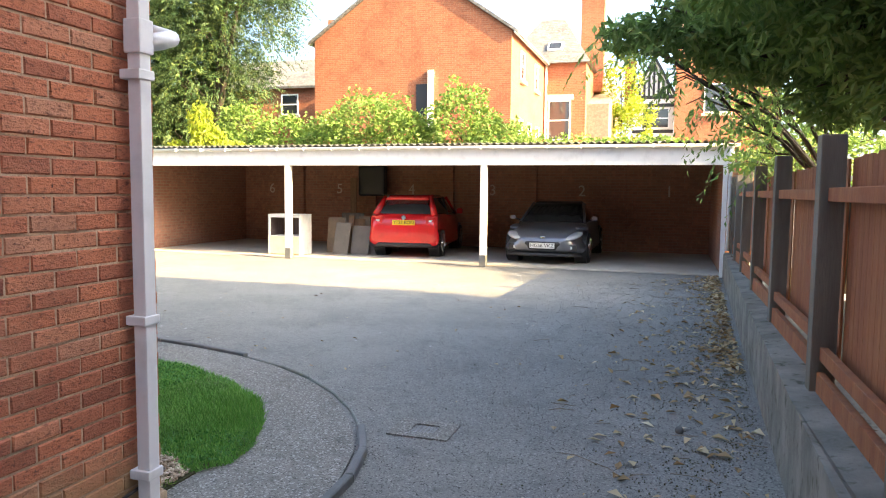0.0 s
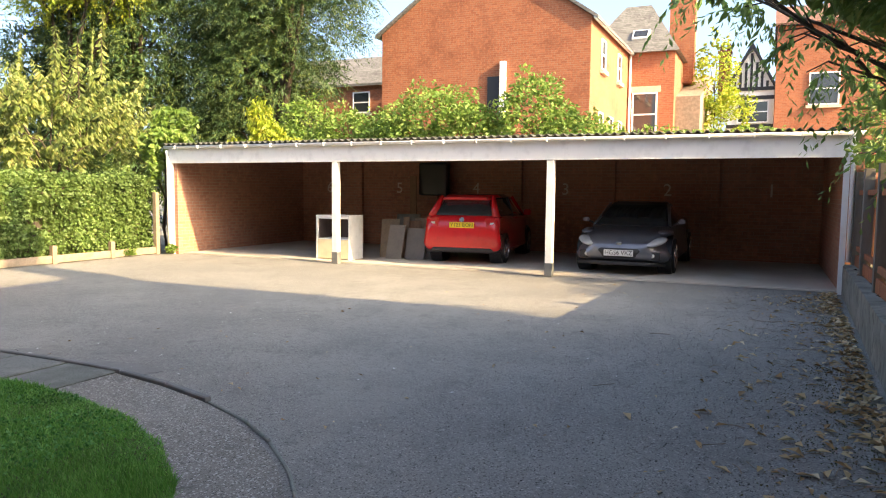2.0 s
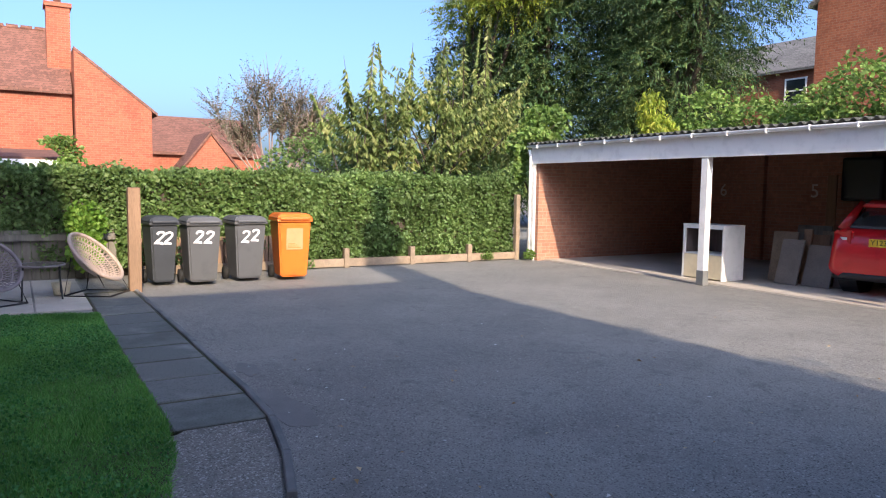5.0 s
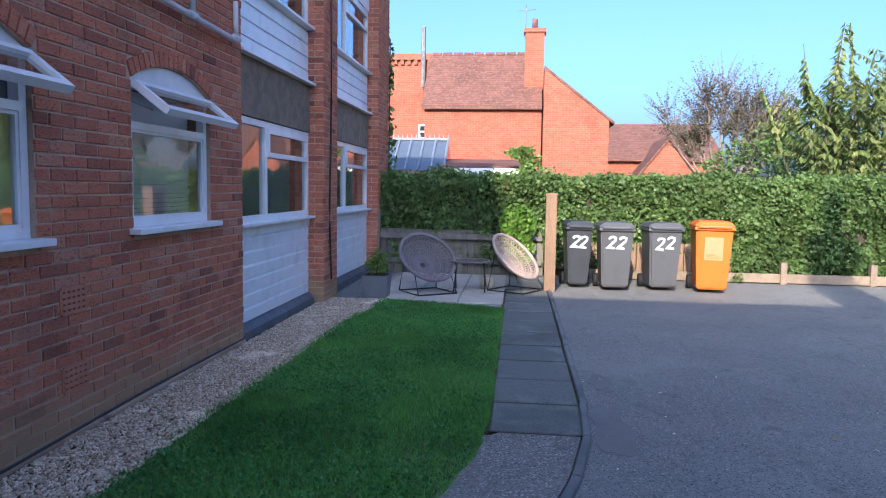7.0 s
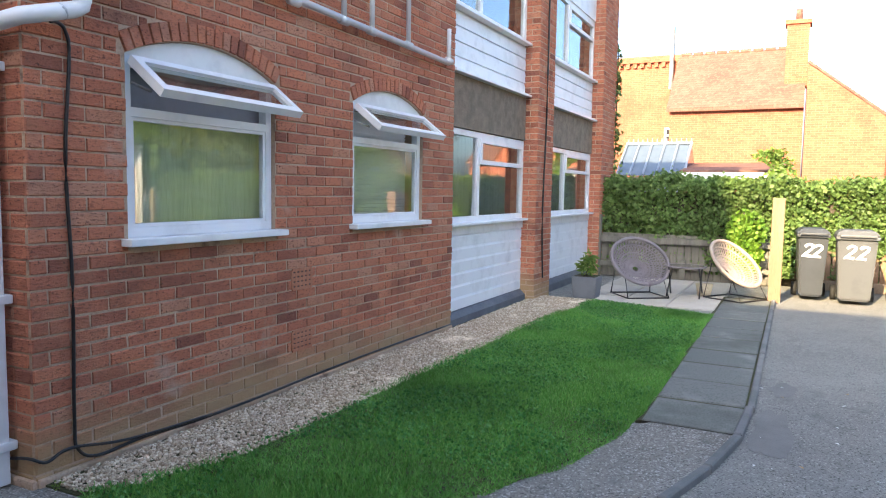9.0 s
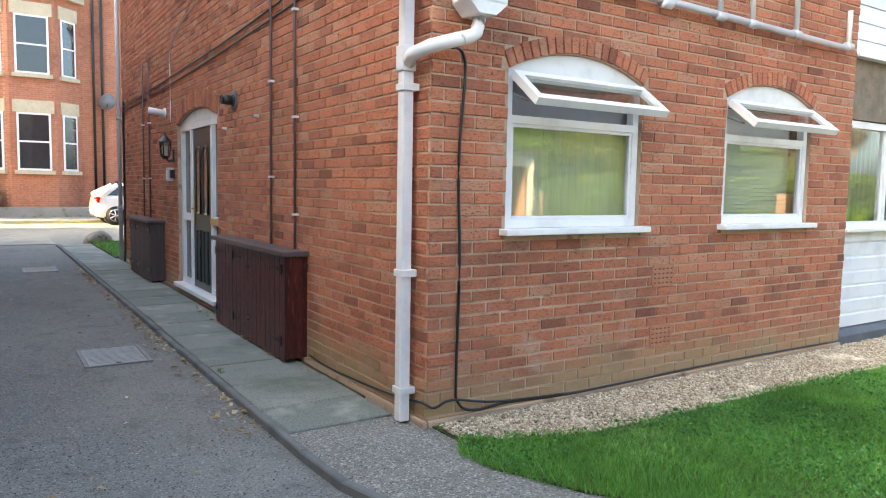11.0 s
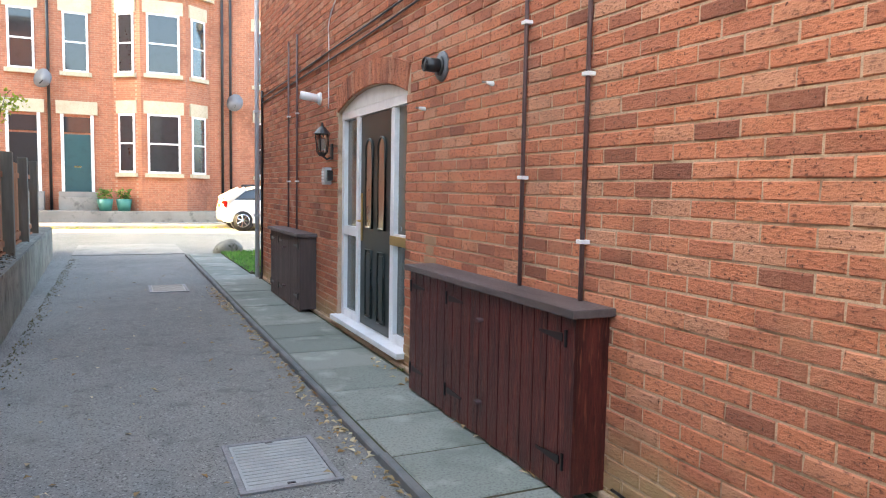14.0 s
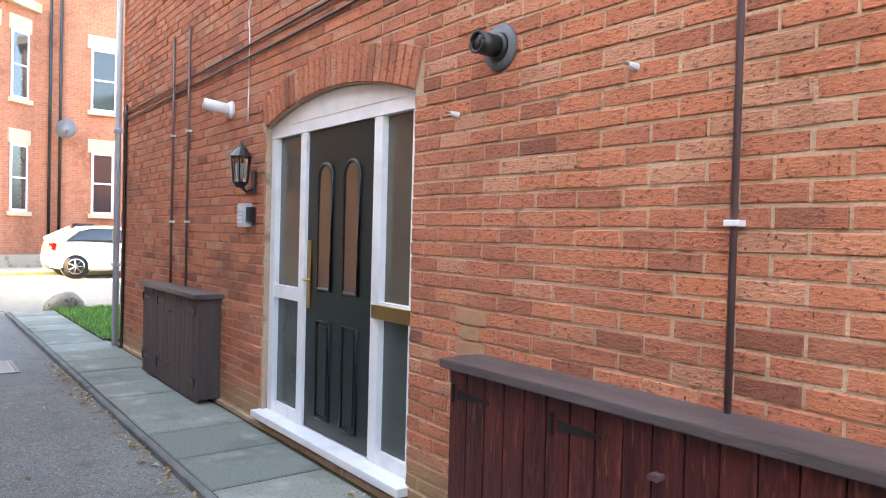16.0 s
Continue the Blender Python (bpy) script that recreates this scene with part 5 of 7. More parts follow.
    v = np.stack([p - d * 0.5, p - d * 0.1 + s * 0.5 + up, p + d * 0.5 + up * 0.3, p - d * 0.1 - s * 0.5 + up * 0.8], 1).reshape(-1, 3)
    return tagged(raw(name, v, np.arange(n * 4).reshape(-1, 4), mat), label, "leaves", kind="stuff")


n = 1150
py = np.concatenate([rng.uniform(2.6, 13.6, 470), rng.uniform(6.5, 13.9, 680)])
px = wall_x(0) + 0.03 * np.maximum(py - 4, 0) - 0.03 - np.abs(rng.normal(0, 0.35, n)) * np.where(np.arange(n) < 470, 1.6, 0.42)
litter("fallen_leaves", "dry curled leaves on the tarmac by the wall", px, py, np.full(n, 0.008), 0.095, L_FALLEN)
py = rng.uniform(-10, 13.5, 330)
px = np.where(py < 3, rng.uniform(-1.55, 0.45, 330), 0.45 - 7.0 * rng.random(330) ** 1.8)
k = ~inside([(-12, 2), (-1.6, 2)] + KERB[1:] + [(-12, 5.9)], px, py)
litter("fallen_leaves", "few scattered dry leaves over the drive", px[k], py[k], np.full(k.sum(), 0.006), 0.05, L_FALLEN)
py = rng.uniform(-7, 2.5, 420)
litter("fallen_leaves", "small dead leaves along the edging and slabs", -1.59 + np.abs(rng.normal(0, 0.08, 420)), py, np.full(420, 0.01), 0.055, L_FALLEN)
py = rng.uniform(-2, 1.4, 60)
litter("fallen_leaves", "dead leaves caught under the meter cupboard", WX + 0.1 + rng.uniform(0, 0.12, 60), py, np.full(60, 0.04), 0.06, L_FALLEN)
py = rng.uniform(-6, 13, 500)
litter("fallen_leaves", "dark leaf mould on top of the low wall", wall_x(0) + 0.03 * np.maximum(py - 4, 0) + 0.24 + rng.normal(0, 0.04, 500), py, 0.468 + 0.022 * np.clip(6 - py, 0, 6), 0.06, leafy("leaf_mould", (0.03, 0.02, 0.012), (0.06, 0.04, 0.02), (0.16, 0.09, 0.04), 0.05, 0.9))
litter("fallen_leaves", "yellow leaves in the far gutter", rng.uniform(-6, 6, 260), -21.55 + rng.normal(0, 0.1, 260), np.full(260, 0.02), 0.14, L_YELLOW)


# ---- wheelie bins ----
M_BIN = plain("grey_bin_plastic", (0.085, 0.088, 0.092), 0.5, relief=0.05)
M_BINDARK = plain("dark_bin_plastic", (0.04, 0.045, 0.052), 0.5, relief=0.05)
M_ORANGE = plain("orange_bin_plastic", (0.62, 0.15, 0.01), 0.45, relief=0.05)
M_RUBBER = plain("rubber", (0.012, 0.012, 0.012), 0.8)
M_STICKER = plain("faded_label", (0.62, 0.27, 0.12), 0.7)


def taper(bm, w0, d0, w1, d1, z0, z1, bevel=0.02):
    v = [bm.verts.new(p) for p in [(-w0, -d0, z0), (w0, -d0, z0), (w0, d0, z0), (-w0, d0, z0), (-w1, -d1, z1), (w1, -d1, z1), (w1, d1, z1), (-w1, d1, z1)]]
    for q in ((3, 2, 1, 0), (4, 5, 6, 7), (0, 1, 5, 4), (1, 2, 6, 5), (2, 3, 7, 6), (3, 0, 4, 7)):
        bm.faces.new([v[i] for i in q])
    if bevel:
        bmesh.ops.bevel(bm, geom=bm.edges[:], offset=bevel, segments=2, affect="EDGES")
    return bm


def painted_two(bm, y, z, h, lean):
    """A brush-stroke figure two on the face local x = 0."""
    pts = [(-0.3, 0.3), (-0.2, 0.46), (0.02, 0.5), (0.22, 0.42), (0.25, 0.22), (0.1, 0.0), (-0.12, -0.25), (-0.3, -0.44), (0.0, -0.4), (0.34, -0.46)]
    line = [(0.0, y + (a + lean * b) * h, z + b * h) for a, b in pts]
    w = h * 0.09
    rows = []
    for i, (_, y0, z0) in enumerate(line):
        (_, ya, za), (_, yb, zb) = line[max(i - 1, 0)], line[min(i + 1, len(line) - 1)]
        d = Vector((yb - ya, zb - za)).normalized()
        k = w * random.uniform(0.85, 1.2)
        rows.append([bm.verts.new((x, y0 + q * d.y * k, z0 - q * d.x * k)) for x, q in ((0.0, 1), (0.0035, 1), (0.0035, -1), (0.0, -1))])
    for p, q in zip(rows, rows[1:]):
        for i in range(4):
            bm.faces.new((p[i], p[(i + 1) % 4], q[(i + 1) % 4], q[i]))
    bm.faces.new(rows[0][::-1])
    bm.faces.new(rows[-1])
    return bm


def wheelie_bin(x, y, rz, s, mat, label, number="", sticker=False, w=0.29):
    """Front faces local +x."""
    b = thing("wheelie_bin", label, "bin", x, y, 0.012, rz, group="bins by the hedge")
    body = part("body", taper(bmesh.new(), 0.25 * s, (w - 0.05) * s, 0.33 * s, w * s, 0.05, 0.94 * s, 0.025), mat, b)
    part("rim", boxed(-0.36 * s, 0.36 * s, -(w + 0.02) * s, (w + 0.02) * s, 0.93 * s, 0.975 * s, 0.012), mat, b)
    part("lid", taper(bmesh.new(), 0.37 * s, (w + 0.03) * s, 0.31 * s, (w - 0.04) * s, 0.98 * s, 1.06 * s, 0.018), mat, b)
    part("lid_lip", boxed(0.33 * s, 0.4 * s, -w * s * 0.9, w * s * 0.9, 0.965 * s, 1.0 * s, 0.01), mat, b)
    part("handle", tube(bmesh.new(), [(-0.36 * s, -w * s * 0.8, 0.96 * s), (-0.44 * s, -w * s * 0.8, 0.99 * s), (-0.44 * s, w * s * 0.8, 0.99 * s), (-0.36 * s, w * s * 0.8, 0.96 * s)], 0.016, 8), mat, b, "", True)
    for k in (-1, 1):
        wh = part("wheel", cyl(bmesh.new(), (-0.27 * s, k * (w - 0.04) * s, 0.1), (-0.27 * s, k * (w + 0.03) * s, 0.1), 0.1, 0.1, 18), M_RUBBER, b, "black rubber wheel", True)
    part("axle", tube(bmesh.new(), [(-0.27 * s, -w * s, 0.1), (-0.27 * s, w * s, 0.1)], 0.012, 8), M_STEEL, b)
    slope = math.degrees(math.atan2(0.08, 0.89))
    if number:
        for k, c in enumerate(number):
            bm = painted_two(bmesh.new(), (k - 0.5) * 0.155 * s * w / 0.25, random.uniform(-0.012, 0.012), 0.185 * s, random.uniform(0.05, 0.3))
            t = part("painted_number", bm, M_CHALKW, b, "white hand-painted figure two")
            t.matrix_basis = pose(0.313 * s, 0.0, 0.74 * s, 0, slope, 0)
    if sticker:
        st = part("sticker", boxed(-0.13, 0.13, -0.002, 0.002, -0.17, 0.17), M_STICKER, b, "faded white and orange label")
        st.matrix_basis = pose(0.311 * s, 0, 0.66 * s, slope, 0, 90)
        for i in range(4):
            ln = part("print_bar", boxed(-0.1, 0.1 - 0.03 * i, -0.0045, -0.0025, -0.14 + i * 0.02, -0.132 + i * 0.02), M_ORANGE, st)
    return b


M_CHALKW = plain("white_brush_paint", (0.82, 0.83, 0.83), 0.7)
wheelie_bin(-11.8, 6.3, 3, 0.96, M_BINDARK, "dark grey narrow wheelie bin with painted 22", "22", w=0.2)
wheelie_bin(-11.6, 6.84, 0, 0.96, M_BIN, "grey wheelie bin with painted number 22", "22", w=0.25)
wheelie_bin(-11.75, 7.56, 2, 0.96, M_BIN, "grey wheelie bin with closed lid, painted 22", "22", w=0.25)
wheelie_bin(-11.65, 8.27, -6, 1.0, M_ORANGE, "orange wheelie bin with faded label", sticker=True, w=0.26)

# ---- timber stub fence, hedge rails ----
sp = thing("timber_post", "stout pale timber sleeper post at the patio edge", "post", -11.1, 5.86, 0)
part("sleeper", boxed(-0.06, 0.06, -0.08, 0.08, 0.0, 1.45, 0.01), M_NEWWOOD, sp)
part("side_board", boxed(-0.5, -0.07, -0.03, 0.0, 0.0, 1.43, 0.006), M_NEWWOOD, sp)
rl = thing("hedge_fence", "weathered post and rail fence under the hedge", "fence", kind="structure")
for y in (2.95, 4.4, 9.75, 11.15, 12.5, 13.72):
    part("post", boxed(-12.86, -12.76, y - 0.05, y + 0.05, 0.0, {2.95: 1.1, 13.72: 1.4}.get(y, 0.36), 0.008), M_GREYWOOD if y < 9 else M_PALEWOOD, rl)
part("gravel_board", boxed(-12.83, -12.79, 6.2, 13.7, 0.02, 0.17, 0.006), M_PALEWOOD, rl)
part("rail", boxed(-12.86, -12.8, 3.0, 5.8, 0.62, 0.72, 0.006), M_GREYWOOD, rl)
part("rail", boxed(-12.86, -12.8, 3.0, 5.8, 0.2, 0.28, 0.006), M_GREYWOOD, rl)
for i in range(24):
    part("board", boxed(-12.92, -12.88, 3.0 + i * 0.118, 3.11 + i * 0.118, 0.02, 0.78, 0.003), M_GREYWOOD, rl)
for i in range(22):
    part("board", boxed(-12.95, -12.91, 6.1 + i * 0.13, 6.215 + i * 0.13, 0.15, 0.62, 0.003), M_NEWWOOD, rl)

# ---- garden chairs and table ----
M_WICKER = plain("grey_wicker", (0.2, 0.175, 0.185), 0.75, relief=0.2)
# paler, warmer wicker copy: the sunlight on the second chair is in its colour
M_WICKERLIT = plain("sunlit_wicker", (0.42, 0.33, 0.27), 0.75, relief=0.2)


def bowl_chair(x, y, rz, lean, mat, label):
    """A round woven bowl on a wire base; opens towards local +x."""
    c = thing("bowl_chair", label, "chair", x, y, 0.035, rz, group="garden chairs")
    tilt = pose(-0.02, 0, 0.5, 0, lean, 0)
    r = 0.41

    def pt(u, a):
        rr = r * u
        q = tilt @ Vector((rr * math.cos(a), rr * math.sin(a), -0.2 * (1 - u * u)))
        return q
    rim = part("rim", tube(bmesh.new(), [pt(1.0, k * math.tau / 48) for k in range(49)], 0.024, 8), mat, c, "wrapped round rim", True)
    bm = bmesh.new()
    n = 44
    for k in range(n):
        a = k * math.tau / n
        tube(bm, [pt(u / 8, a + 0.8 * (u / 8)) for u in range(1, 9)], 0.006, 4)
        tube(bm, [pt(u / 8, a - 0.8 * (u / 8)) for u in range(1, 9)], 0.006, 4)
    for u in (0.12, 0.35, 0.6, 0.82):
        tube(bm, [pt(u, k * math.tau / 40) for k in range(41)], 0.0085, 5)
    part("woven_seat", bm, mat, c, "open woven bowl seat", True)
    for s in (-1, 1):
        part("leg", tube(bmesh.new(), [(0.12, s * 0.28, 0.3), (0.28, s * 0.3, 0.012), (-0.3, s * 0.3, 0.012), (-0.22, s * 0.26, 0.5)], 0.011, 6), M_BLACK, c, "dark bent steel leg", True)
    part("cross_bar", tube(bmesh.new(), [(0.28, -0.3, 0.012), (0.28, 0.3, 0.012)], 0.011, 6), M_BLACK, c, "", True)
    part("cross_bar", tube(bmesh.new(), [(-0.3, -0.3, 0.012), (-0.3, 0.3, 0.012)], 0.011, 6), M_BLACK, c, "", True)
    return c


bowl_chair(-10.45, 4.15, 36, 47, M_WICKER, "grey woven round bowl chair on bent steel legs")
bowl_chair(-10.9, 5.38, 60, 46, M_WICKERLIT, "woven round bowl chair, sunlight put into its pale colour")
tb = thing("side_table", "small round folding garden table with crossed legs", "table", -10.75, 4.72, 0.035)
part("tabletop", cyl(bmesh.new(), (0, 0, 0.42), (0, 0, 0.44), 0.26, 0.26, 28), M_DARKGLASS, tb, "dark round glass top")
part("rim", tube(bmesh.new(), [(0.265 * math.cos(k * math.tau / 32), 0.265 * math.sin(k * math.tau / 32), 0.43) for k in range(33)], 0.014, 6), M_WICKER, tb, "", True)
for s in (-1, 1):
    for q in (-1, 1):
        part("leg", tube(bmesh.new(), [(s * 0.2, q * 0.2, 0.42), (-s * 0.2, q * 0.22, 0.01)], 0.011, 6), M_BLACK, tb, "", True)
pl = thing("planter", "square grey planter with a leafy shrub", "planter", -9.95, 3.52, 0.03)
part("pot", taper(bmesh.new(), 0.15, 0.15, 0.175, 0.175, 0.0, 0.3, 0.012), plain("grey_planter", (0.16, 0.17, 0.19), 0.7), pl)
part("soil", boxed(-0.15, 0.15, -0.15, 0.15, 0.285, 0.303), M_SOIL, pl)
p, d = clump_points([(0, 0, 0.43, 0.17, 0.17, 0.13), (0.08, 0.05, 0.56, 0.1, 0.1, 0.1)], 230, 0.2)
v, f = leaf_quads(p, 0.09, droop=0.3, narrow=0.35, out=d)
part("stem", tube(bmesh.new(), [(0, 0, 0.28), (0.02, 0.01, 0.56)], 0.01, 6), M_BARK, pl)
raw("foliage", v, f, L_BUSH, pl)
pt2 = thing("plant_pot", "small plant pot on the patio slabs", "plant pot", -11.0, 4.95, 0.035)
part("pot", cyl(bmesh.new(), (0, 0, 0), (0, 0, 0.17), 0.09, 0.12, 16), M_STONE, pt2, "", True)
iv = thing("climber", "bright green climber growing on the fence", "climbing plant", -12.58, 5.38, 0)
p, d = clump_points([(0, 0, 0.9, 0.13, 0.3, 0.34), (0, -0.02, 0.5, 0.13, 0.28, 0.34)], 1300, 0.3)
v, f = leaf_quads(p, 0.1, droop=0.4, narrow=0.85, out=np.tile([0.8, 0, 0.2], (len(p), 1)))
part("stem", tube(bmesh.new(), [(0, 0, 0), (0.0, 0.05, 0.6), (0, -0.05, 1.2)], 0.012, 6), M_BARK, iv)
raw("foliage", v, f, L_VINE, iv)
iv = thing("climber", "green creeper climbing above the hedge", "climbing plant", -20.5, 5.7, 0)
p, d = clump_points([(0, 0, 2.0, 0.2, 0.35, 0.7), (0, -0.3, 2.5, 0.2, 0.45, 0.2), (0, 0.15, 1.4, 0.2, 0.4, 0.4)], 700, 0.2)
v, f = leaf_quads(p, 0.15, droop=0.3, narrow=0.7, out=d)
part("stem", tube(bmesh.new(), [(0, 0, 0), (0, 0.1, 1.2), (0, 0, 2.4)], 0.02, 6), M_BARK, iv)
raw("foliage", v, f, L_BUSH, iv)
ws = thing("creeper", "creeper leaves hanging on the brick pier edge", "climbing plant", -13.72, 2.95, 0)
p, d = clump_points([(0, 0, 3.6, 0.1, 0.12, 0.9), (0, 0.05, 2.2, 0.1, 0.12, 0.7)], 260, 0.2)
v, f = leaf_quads(p, 0.1, droop=0.4, narrow=0.8, out=d)
part("stem", tube(bmesh.new(), [(0, 0.03, 0), (0, 0.03, 4.2)], 0.012, 6), M_BARK, ws)
raw("foliage", v, f, L_IVY, ws)

# ---- cars ----
def car_ring(bm, x, wb, wt, z0, z1, r=0.1, k=4):
    """A rounded section across the car at x."""
    pts = []
    for cx, cz, a0, w in ((1, -1, -90, wb), (1, 1, 0, wt), (-1, 1, 90, wt), (-1, -1, 180, wb)):
        oy, oz = cx * (w - r), (z0 + r if cz < 0 else z1 - r)
        for i in range(k + 1):
            a = radians(a0 + 90 * i / k)
            pts.append(bm.verts.new((x, oy + r * math.cos(a), oz + r * math.sin(a))))
    return pts


def loft(rings):
    bm = bmesh.new()
    rs = [car_ring(bm, *q) for q in rings]
    for a, b in zip(rs, rs[1:]):
        n = len(a)
        for i in range(n):
            bm.faces.new((a[i], a[(i + 1) % n], b[(i + 1) % n], b[i]))
    bm.faces.new(rs[0][::-1])
    bm.faces.new(rs[-1])
    return bm


def wheel(car, x, y, r, rim_mat):
    s = 1 if y > 0 else -1
    w = part("wheel", cyl(bmesh.new(), (x, y - s * 0.19, r), (x, y, r), r, r, 28), M_RUBBER, car, "black tyre with alloy rim", True)
    part("rim", cyl(bmesh.new(), (x, y - s * 0.02, r), (x, y + s * 0.006, r), r * 0.68, r * 0.64, 24), M_BLACK, w)
    for i in range(7):
        a = i * math.tau / 7
        part("spoke", tube(bmesh.new(), [(x, y + s * 0.008, r), (x + r * 0.64 * math.cos(a), y + s * 0.008, r + r * 0.64 * math.sin(a))], 0.02, 5), rim_mat, w)
    part("rim_edge", tube(bmesh.new(), [(x + r * 0.66 * math.cos(k * math.tau / 28), y + s * 0.004, r + r * 0.66 * math.sin(k * math.tau / 28)) for k in range(29)], 0.014, 5), rim_mat, w)
    part("hub", cyl(bmesh.new(), (x, y, r), (x, y + s * 0.02, r), 0.05, 0.045, 12), rim_mat, w)
    part("wheel_arch", cyl(bmesh.new(), (x, y - s * 0.28, r + 0.01), (x, y - s * 0.035, r + 0.01), r * 1.16, r * 1.16, 28), M_BLACK, car)


def plate(car, x, z, yellow, words, face, tilt=0):
    m = M_PLATEY if yellow else M_PLATEW
    p = part("number_plate", boxed(-0.26, 0.26, -0.006, 0.006, -0.056, 0.056, 0.003), m, car)
    p.matrix_basis = pose(x, 0, z, tilt, 0, 90 * face)
    lettering(words, "plate_letters", 0.105, M_BLACK, pose(0, -0.0075, 0, 90, 0, 0), p, thick=0.001)
    return p


M_PLATEY = plain("yellow_plate", (0.75, 0.5, 0.03), 0.4)
M_PLATEW = plain("white_plate", (0.75, 0.75, 0.72), 0.4)
M_RED = plain("red_car_paint", (0.62, 0.012, 0.018), 0.25, coat=0.8)
M_GREYCAR = plain("grey_car_paint", (0.17, 0.18, 0.21), 0.28, metal=0.5, coat=0.8)
M_WHITECAR = plain("white_car_paint", (0.78, 0.78, 0.76), 0.25, coat=0.8)
M_LENSR = plain("red_lens", (0.5, 0.01, 0.01), 0.1, spec=0.8)
M_LENSW = plain("clear_lens", (0.6, 0.62, 0.62), 0.08, spec=0.9)
M_LENSD = plain("smoked_lens", (0.42, 0.44, 0.46), 0.08, spec=0.9)
M_TRIM = plain("dark_trim", (0.02, 0.02, 0.022), 0.5)


def hatchback(x, y, rz, paint, label, words, L=4.0, W=0.865, Hh=1.46, k=0.0):
    """x forward; its tail at local x = 0."""
    c = thing("car", label, "car", x, y, 0.028, rz)
    part("body", loft([(-0.01, 0.72, 0.7, 0.36, 0.7, 0.12), (0.03, 0.81, 0.76, 0.28, 0.95, 0.14), (0.14, W - 0.01, W - 0.06, 0.24, 1.0, 0.13), (0.7, W, W - 0.03, 0.2, 0.99, 0.1), (2.6, W, W - 0.05, 0.2, 0.95, 0.1), (3.2, W - 0.01, W - 0.1, 0.2, 0.9, 0.12), (3.75, W - 0.06, W - 0.2, 0.22, 0.76, 0.14), (L, W - 0.25, W - 0.35, 0.3, 0.6, 0.12)]), paint, c, "", True)
    part("glasshouse", loft([(0.1, W - 0.12, W - 0.2, 0.9, 1.0, 0.04), (0.4 + 0.15 * k, W - 0.1, W - 0.27, 0.92, 1.34 - 0.05 * k, 0.12), (0.62 + 0.5 * k, W - 0.09, W - 0.27, 0.92, Hh - 0.04, 0.12), (1.6, W - 0.08, W - 0.23, 0.92, Hh - 0.03, 0.1), (2.2, W - 0.08, W - 0.25, 0.9, Hh - 0.09, 0.1), (3.0, W - 0.13, W - 0.2, 0.85, 0.97, 0.04)]), M_DARKGLASS, c, "dark tinted glass", True)
    part("roof", loft([(0.32 + 0.2 * k, W - 0.29, W - 0.34, Hh - 0.12 - 0.1 * k, Hh - 0.06 - 0.1 * k, 0.025), (0.55 + 0.5 * k, W - 0.25, W - 0.31, Hh - 0.08, Hh, 0.03), (1.5, W - 0.21, W - 0.26, Hh - 0.08, Hh + 0.01, 0.03), (2.25, W - 0.24, W - 0.28, Hh - 0.12, Hh - 0.05, 0.03)]), paint, c, "", True)
    part("spoiler", boxed(0.24 + 0.2 * k, 0.5 + 0.2 * k, -W + 0.34, W - 0.34, Hh - 0.1 - 0.1 * k, Hh - 0.06 - 0.1 * k, 0.012), paint, c)
    for s in (-1, 1):
        part("rear_pillar", tube(bmesh.new(), [(0.13, s * (W - 0.11), 0.95), (0.42 + 0.3 * k, s * (W - 0.25), 1.36 - 0.02 * k)], 0.085 + 0.06 * k, 8, 0.05 + 0.03 * k), paint, c, "", True)
        part("middle_pillar", tube(bmesh.new(), [(1.55, s * (W - 0.075), 0.93), (1.6, s * (W - 0.22), Hh - 0.06)], 0.03, 6), M_TRIM, c)
        part("front_pillar", tube(bmesh.new(), [(2.95, s * (W - 0.12), 0.93), (2.22, s * (W - 0.24), Hh - 0.07)], 0.035, 6), paint, c, "", True)
        t = part("tail_light", taper(bmesh.new(), 0.05, 0.15, 0.06, 0.15, -0.1, 0.12, 0.025), M_LENSR, c, "red and clear tail light")
        t.matrix_basis = pose(0.07, s * (W - 0.17), 0.83, 0, 0, -s * 12)
        part("clear_segment", boxed(-0.062, -0.045, -0.07, 0.05, -0.02, 0.02, 0.005), M_LENSW, t)
        part("reflector", boxed(-0.008, 0.012, s * 0.58 - 0.07, s * 0.58 + 0.07, 0.47, 0.5, 0.003), M_LENSR, c)
        m = part("mirror", taper(bmesh.new(), 0.06, 0.08, 0.05, 0.07, -0.06, 0.07, 0.02), paint, c)
        m.matrix_basis = pose(2.55, s * (W + 0.06), 1.0)
        wheel(c, 0.62, s * W, 0.31, M_CHROME)
        wheel(c, 3.1, s * W, 0.31, M_CHROME)
    part("lower_bumper", loft([(0.0, 0.6, 0.6, 0.25, 0.33, 0.03), (0.1, 0.78, 0.78, 0.22, 0.33, 0.04)]), M_TRIM, c, "dark lower bumper", True)
    part("crease", boxed(-0.006, 0.01, -0.6, 0.6, 0.62, 0.632, 0.003), M_TRIM, c)
    part("badge", cyl(bmesh.new(), (-0.005, 0, 0.9), (0.03, 0, 0.9), 0.05, 0.05, 20), M_CHROME, c, "round chrome badge")
    part("wiper", tube(bmesh.new(), [(0.16, -0.05, 1.05), (0.2, 0.3, 1.09)], 0.01, 5), M_TRIM, c)
    plate(c, -0.012, 0.79, True, words, -1)
    return c


hatchback(-5.8, 14.95, 97, M_RED, "bright red hatchback parked nose in under the carport", "Y123 BON", W=0.79, Hh=1.41)
hatchback(-3.4, -20.75, 180, M_WHITECAR, "white hatchback parked along the street kerb", "", L=3.8, Hh=1.42, k=1.0)

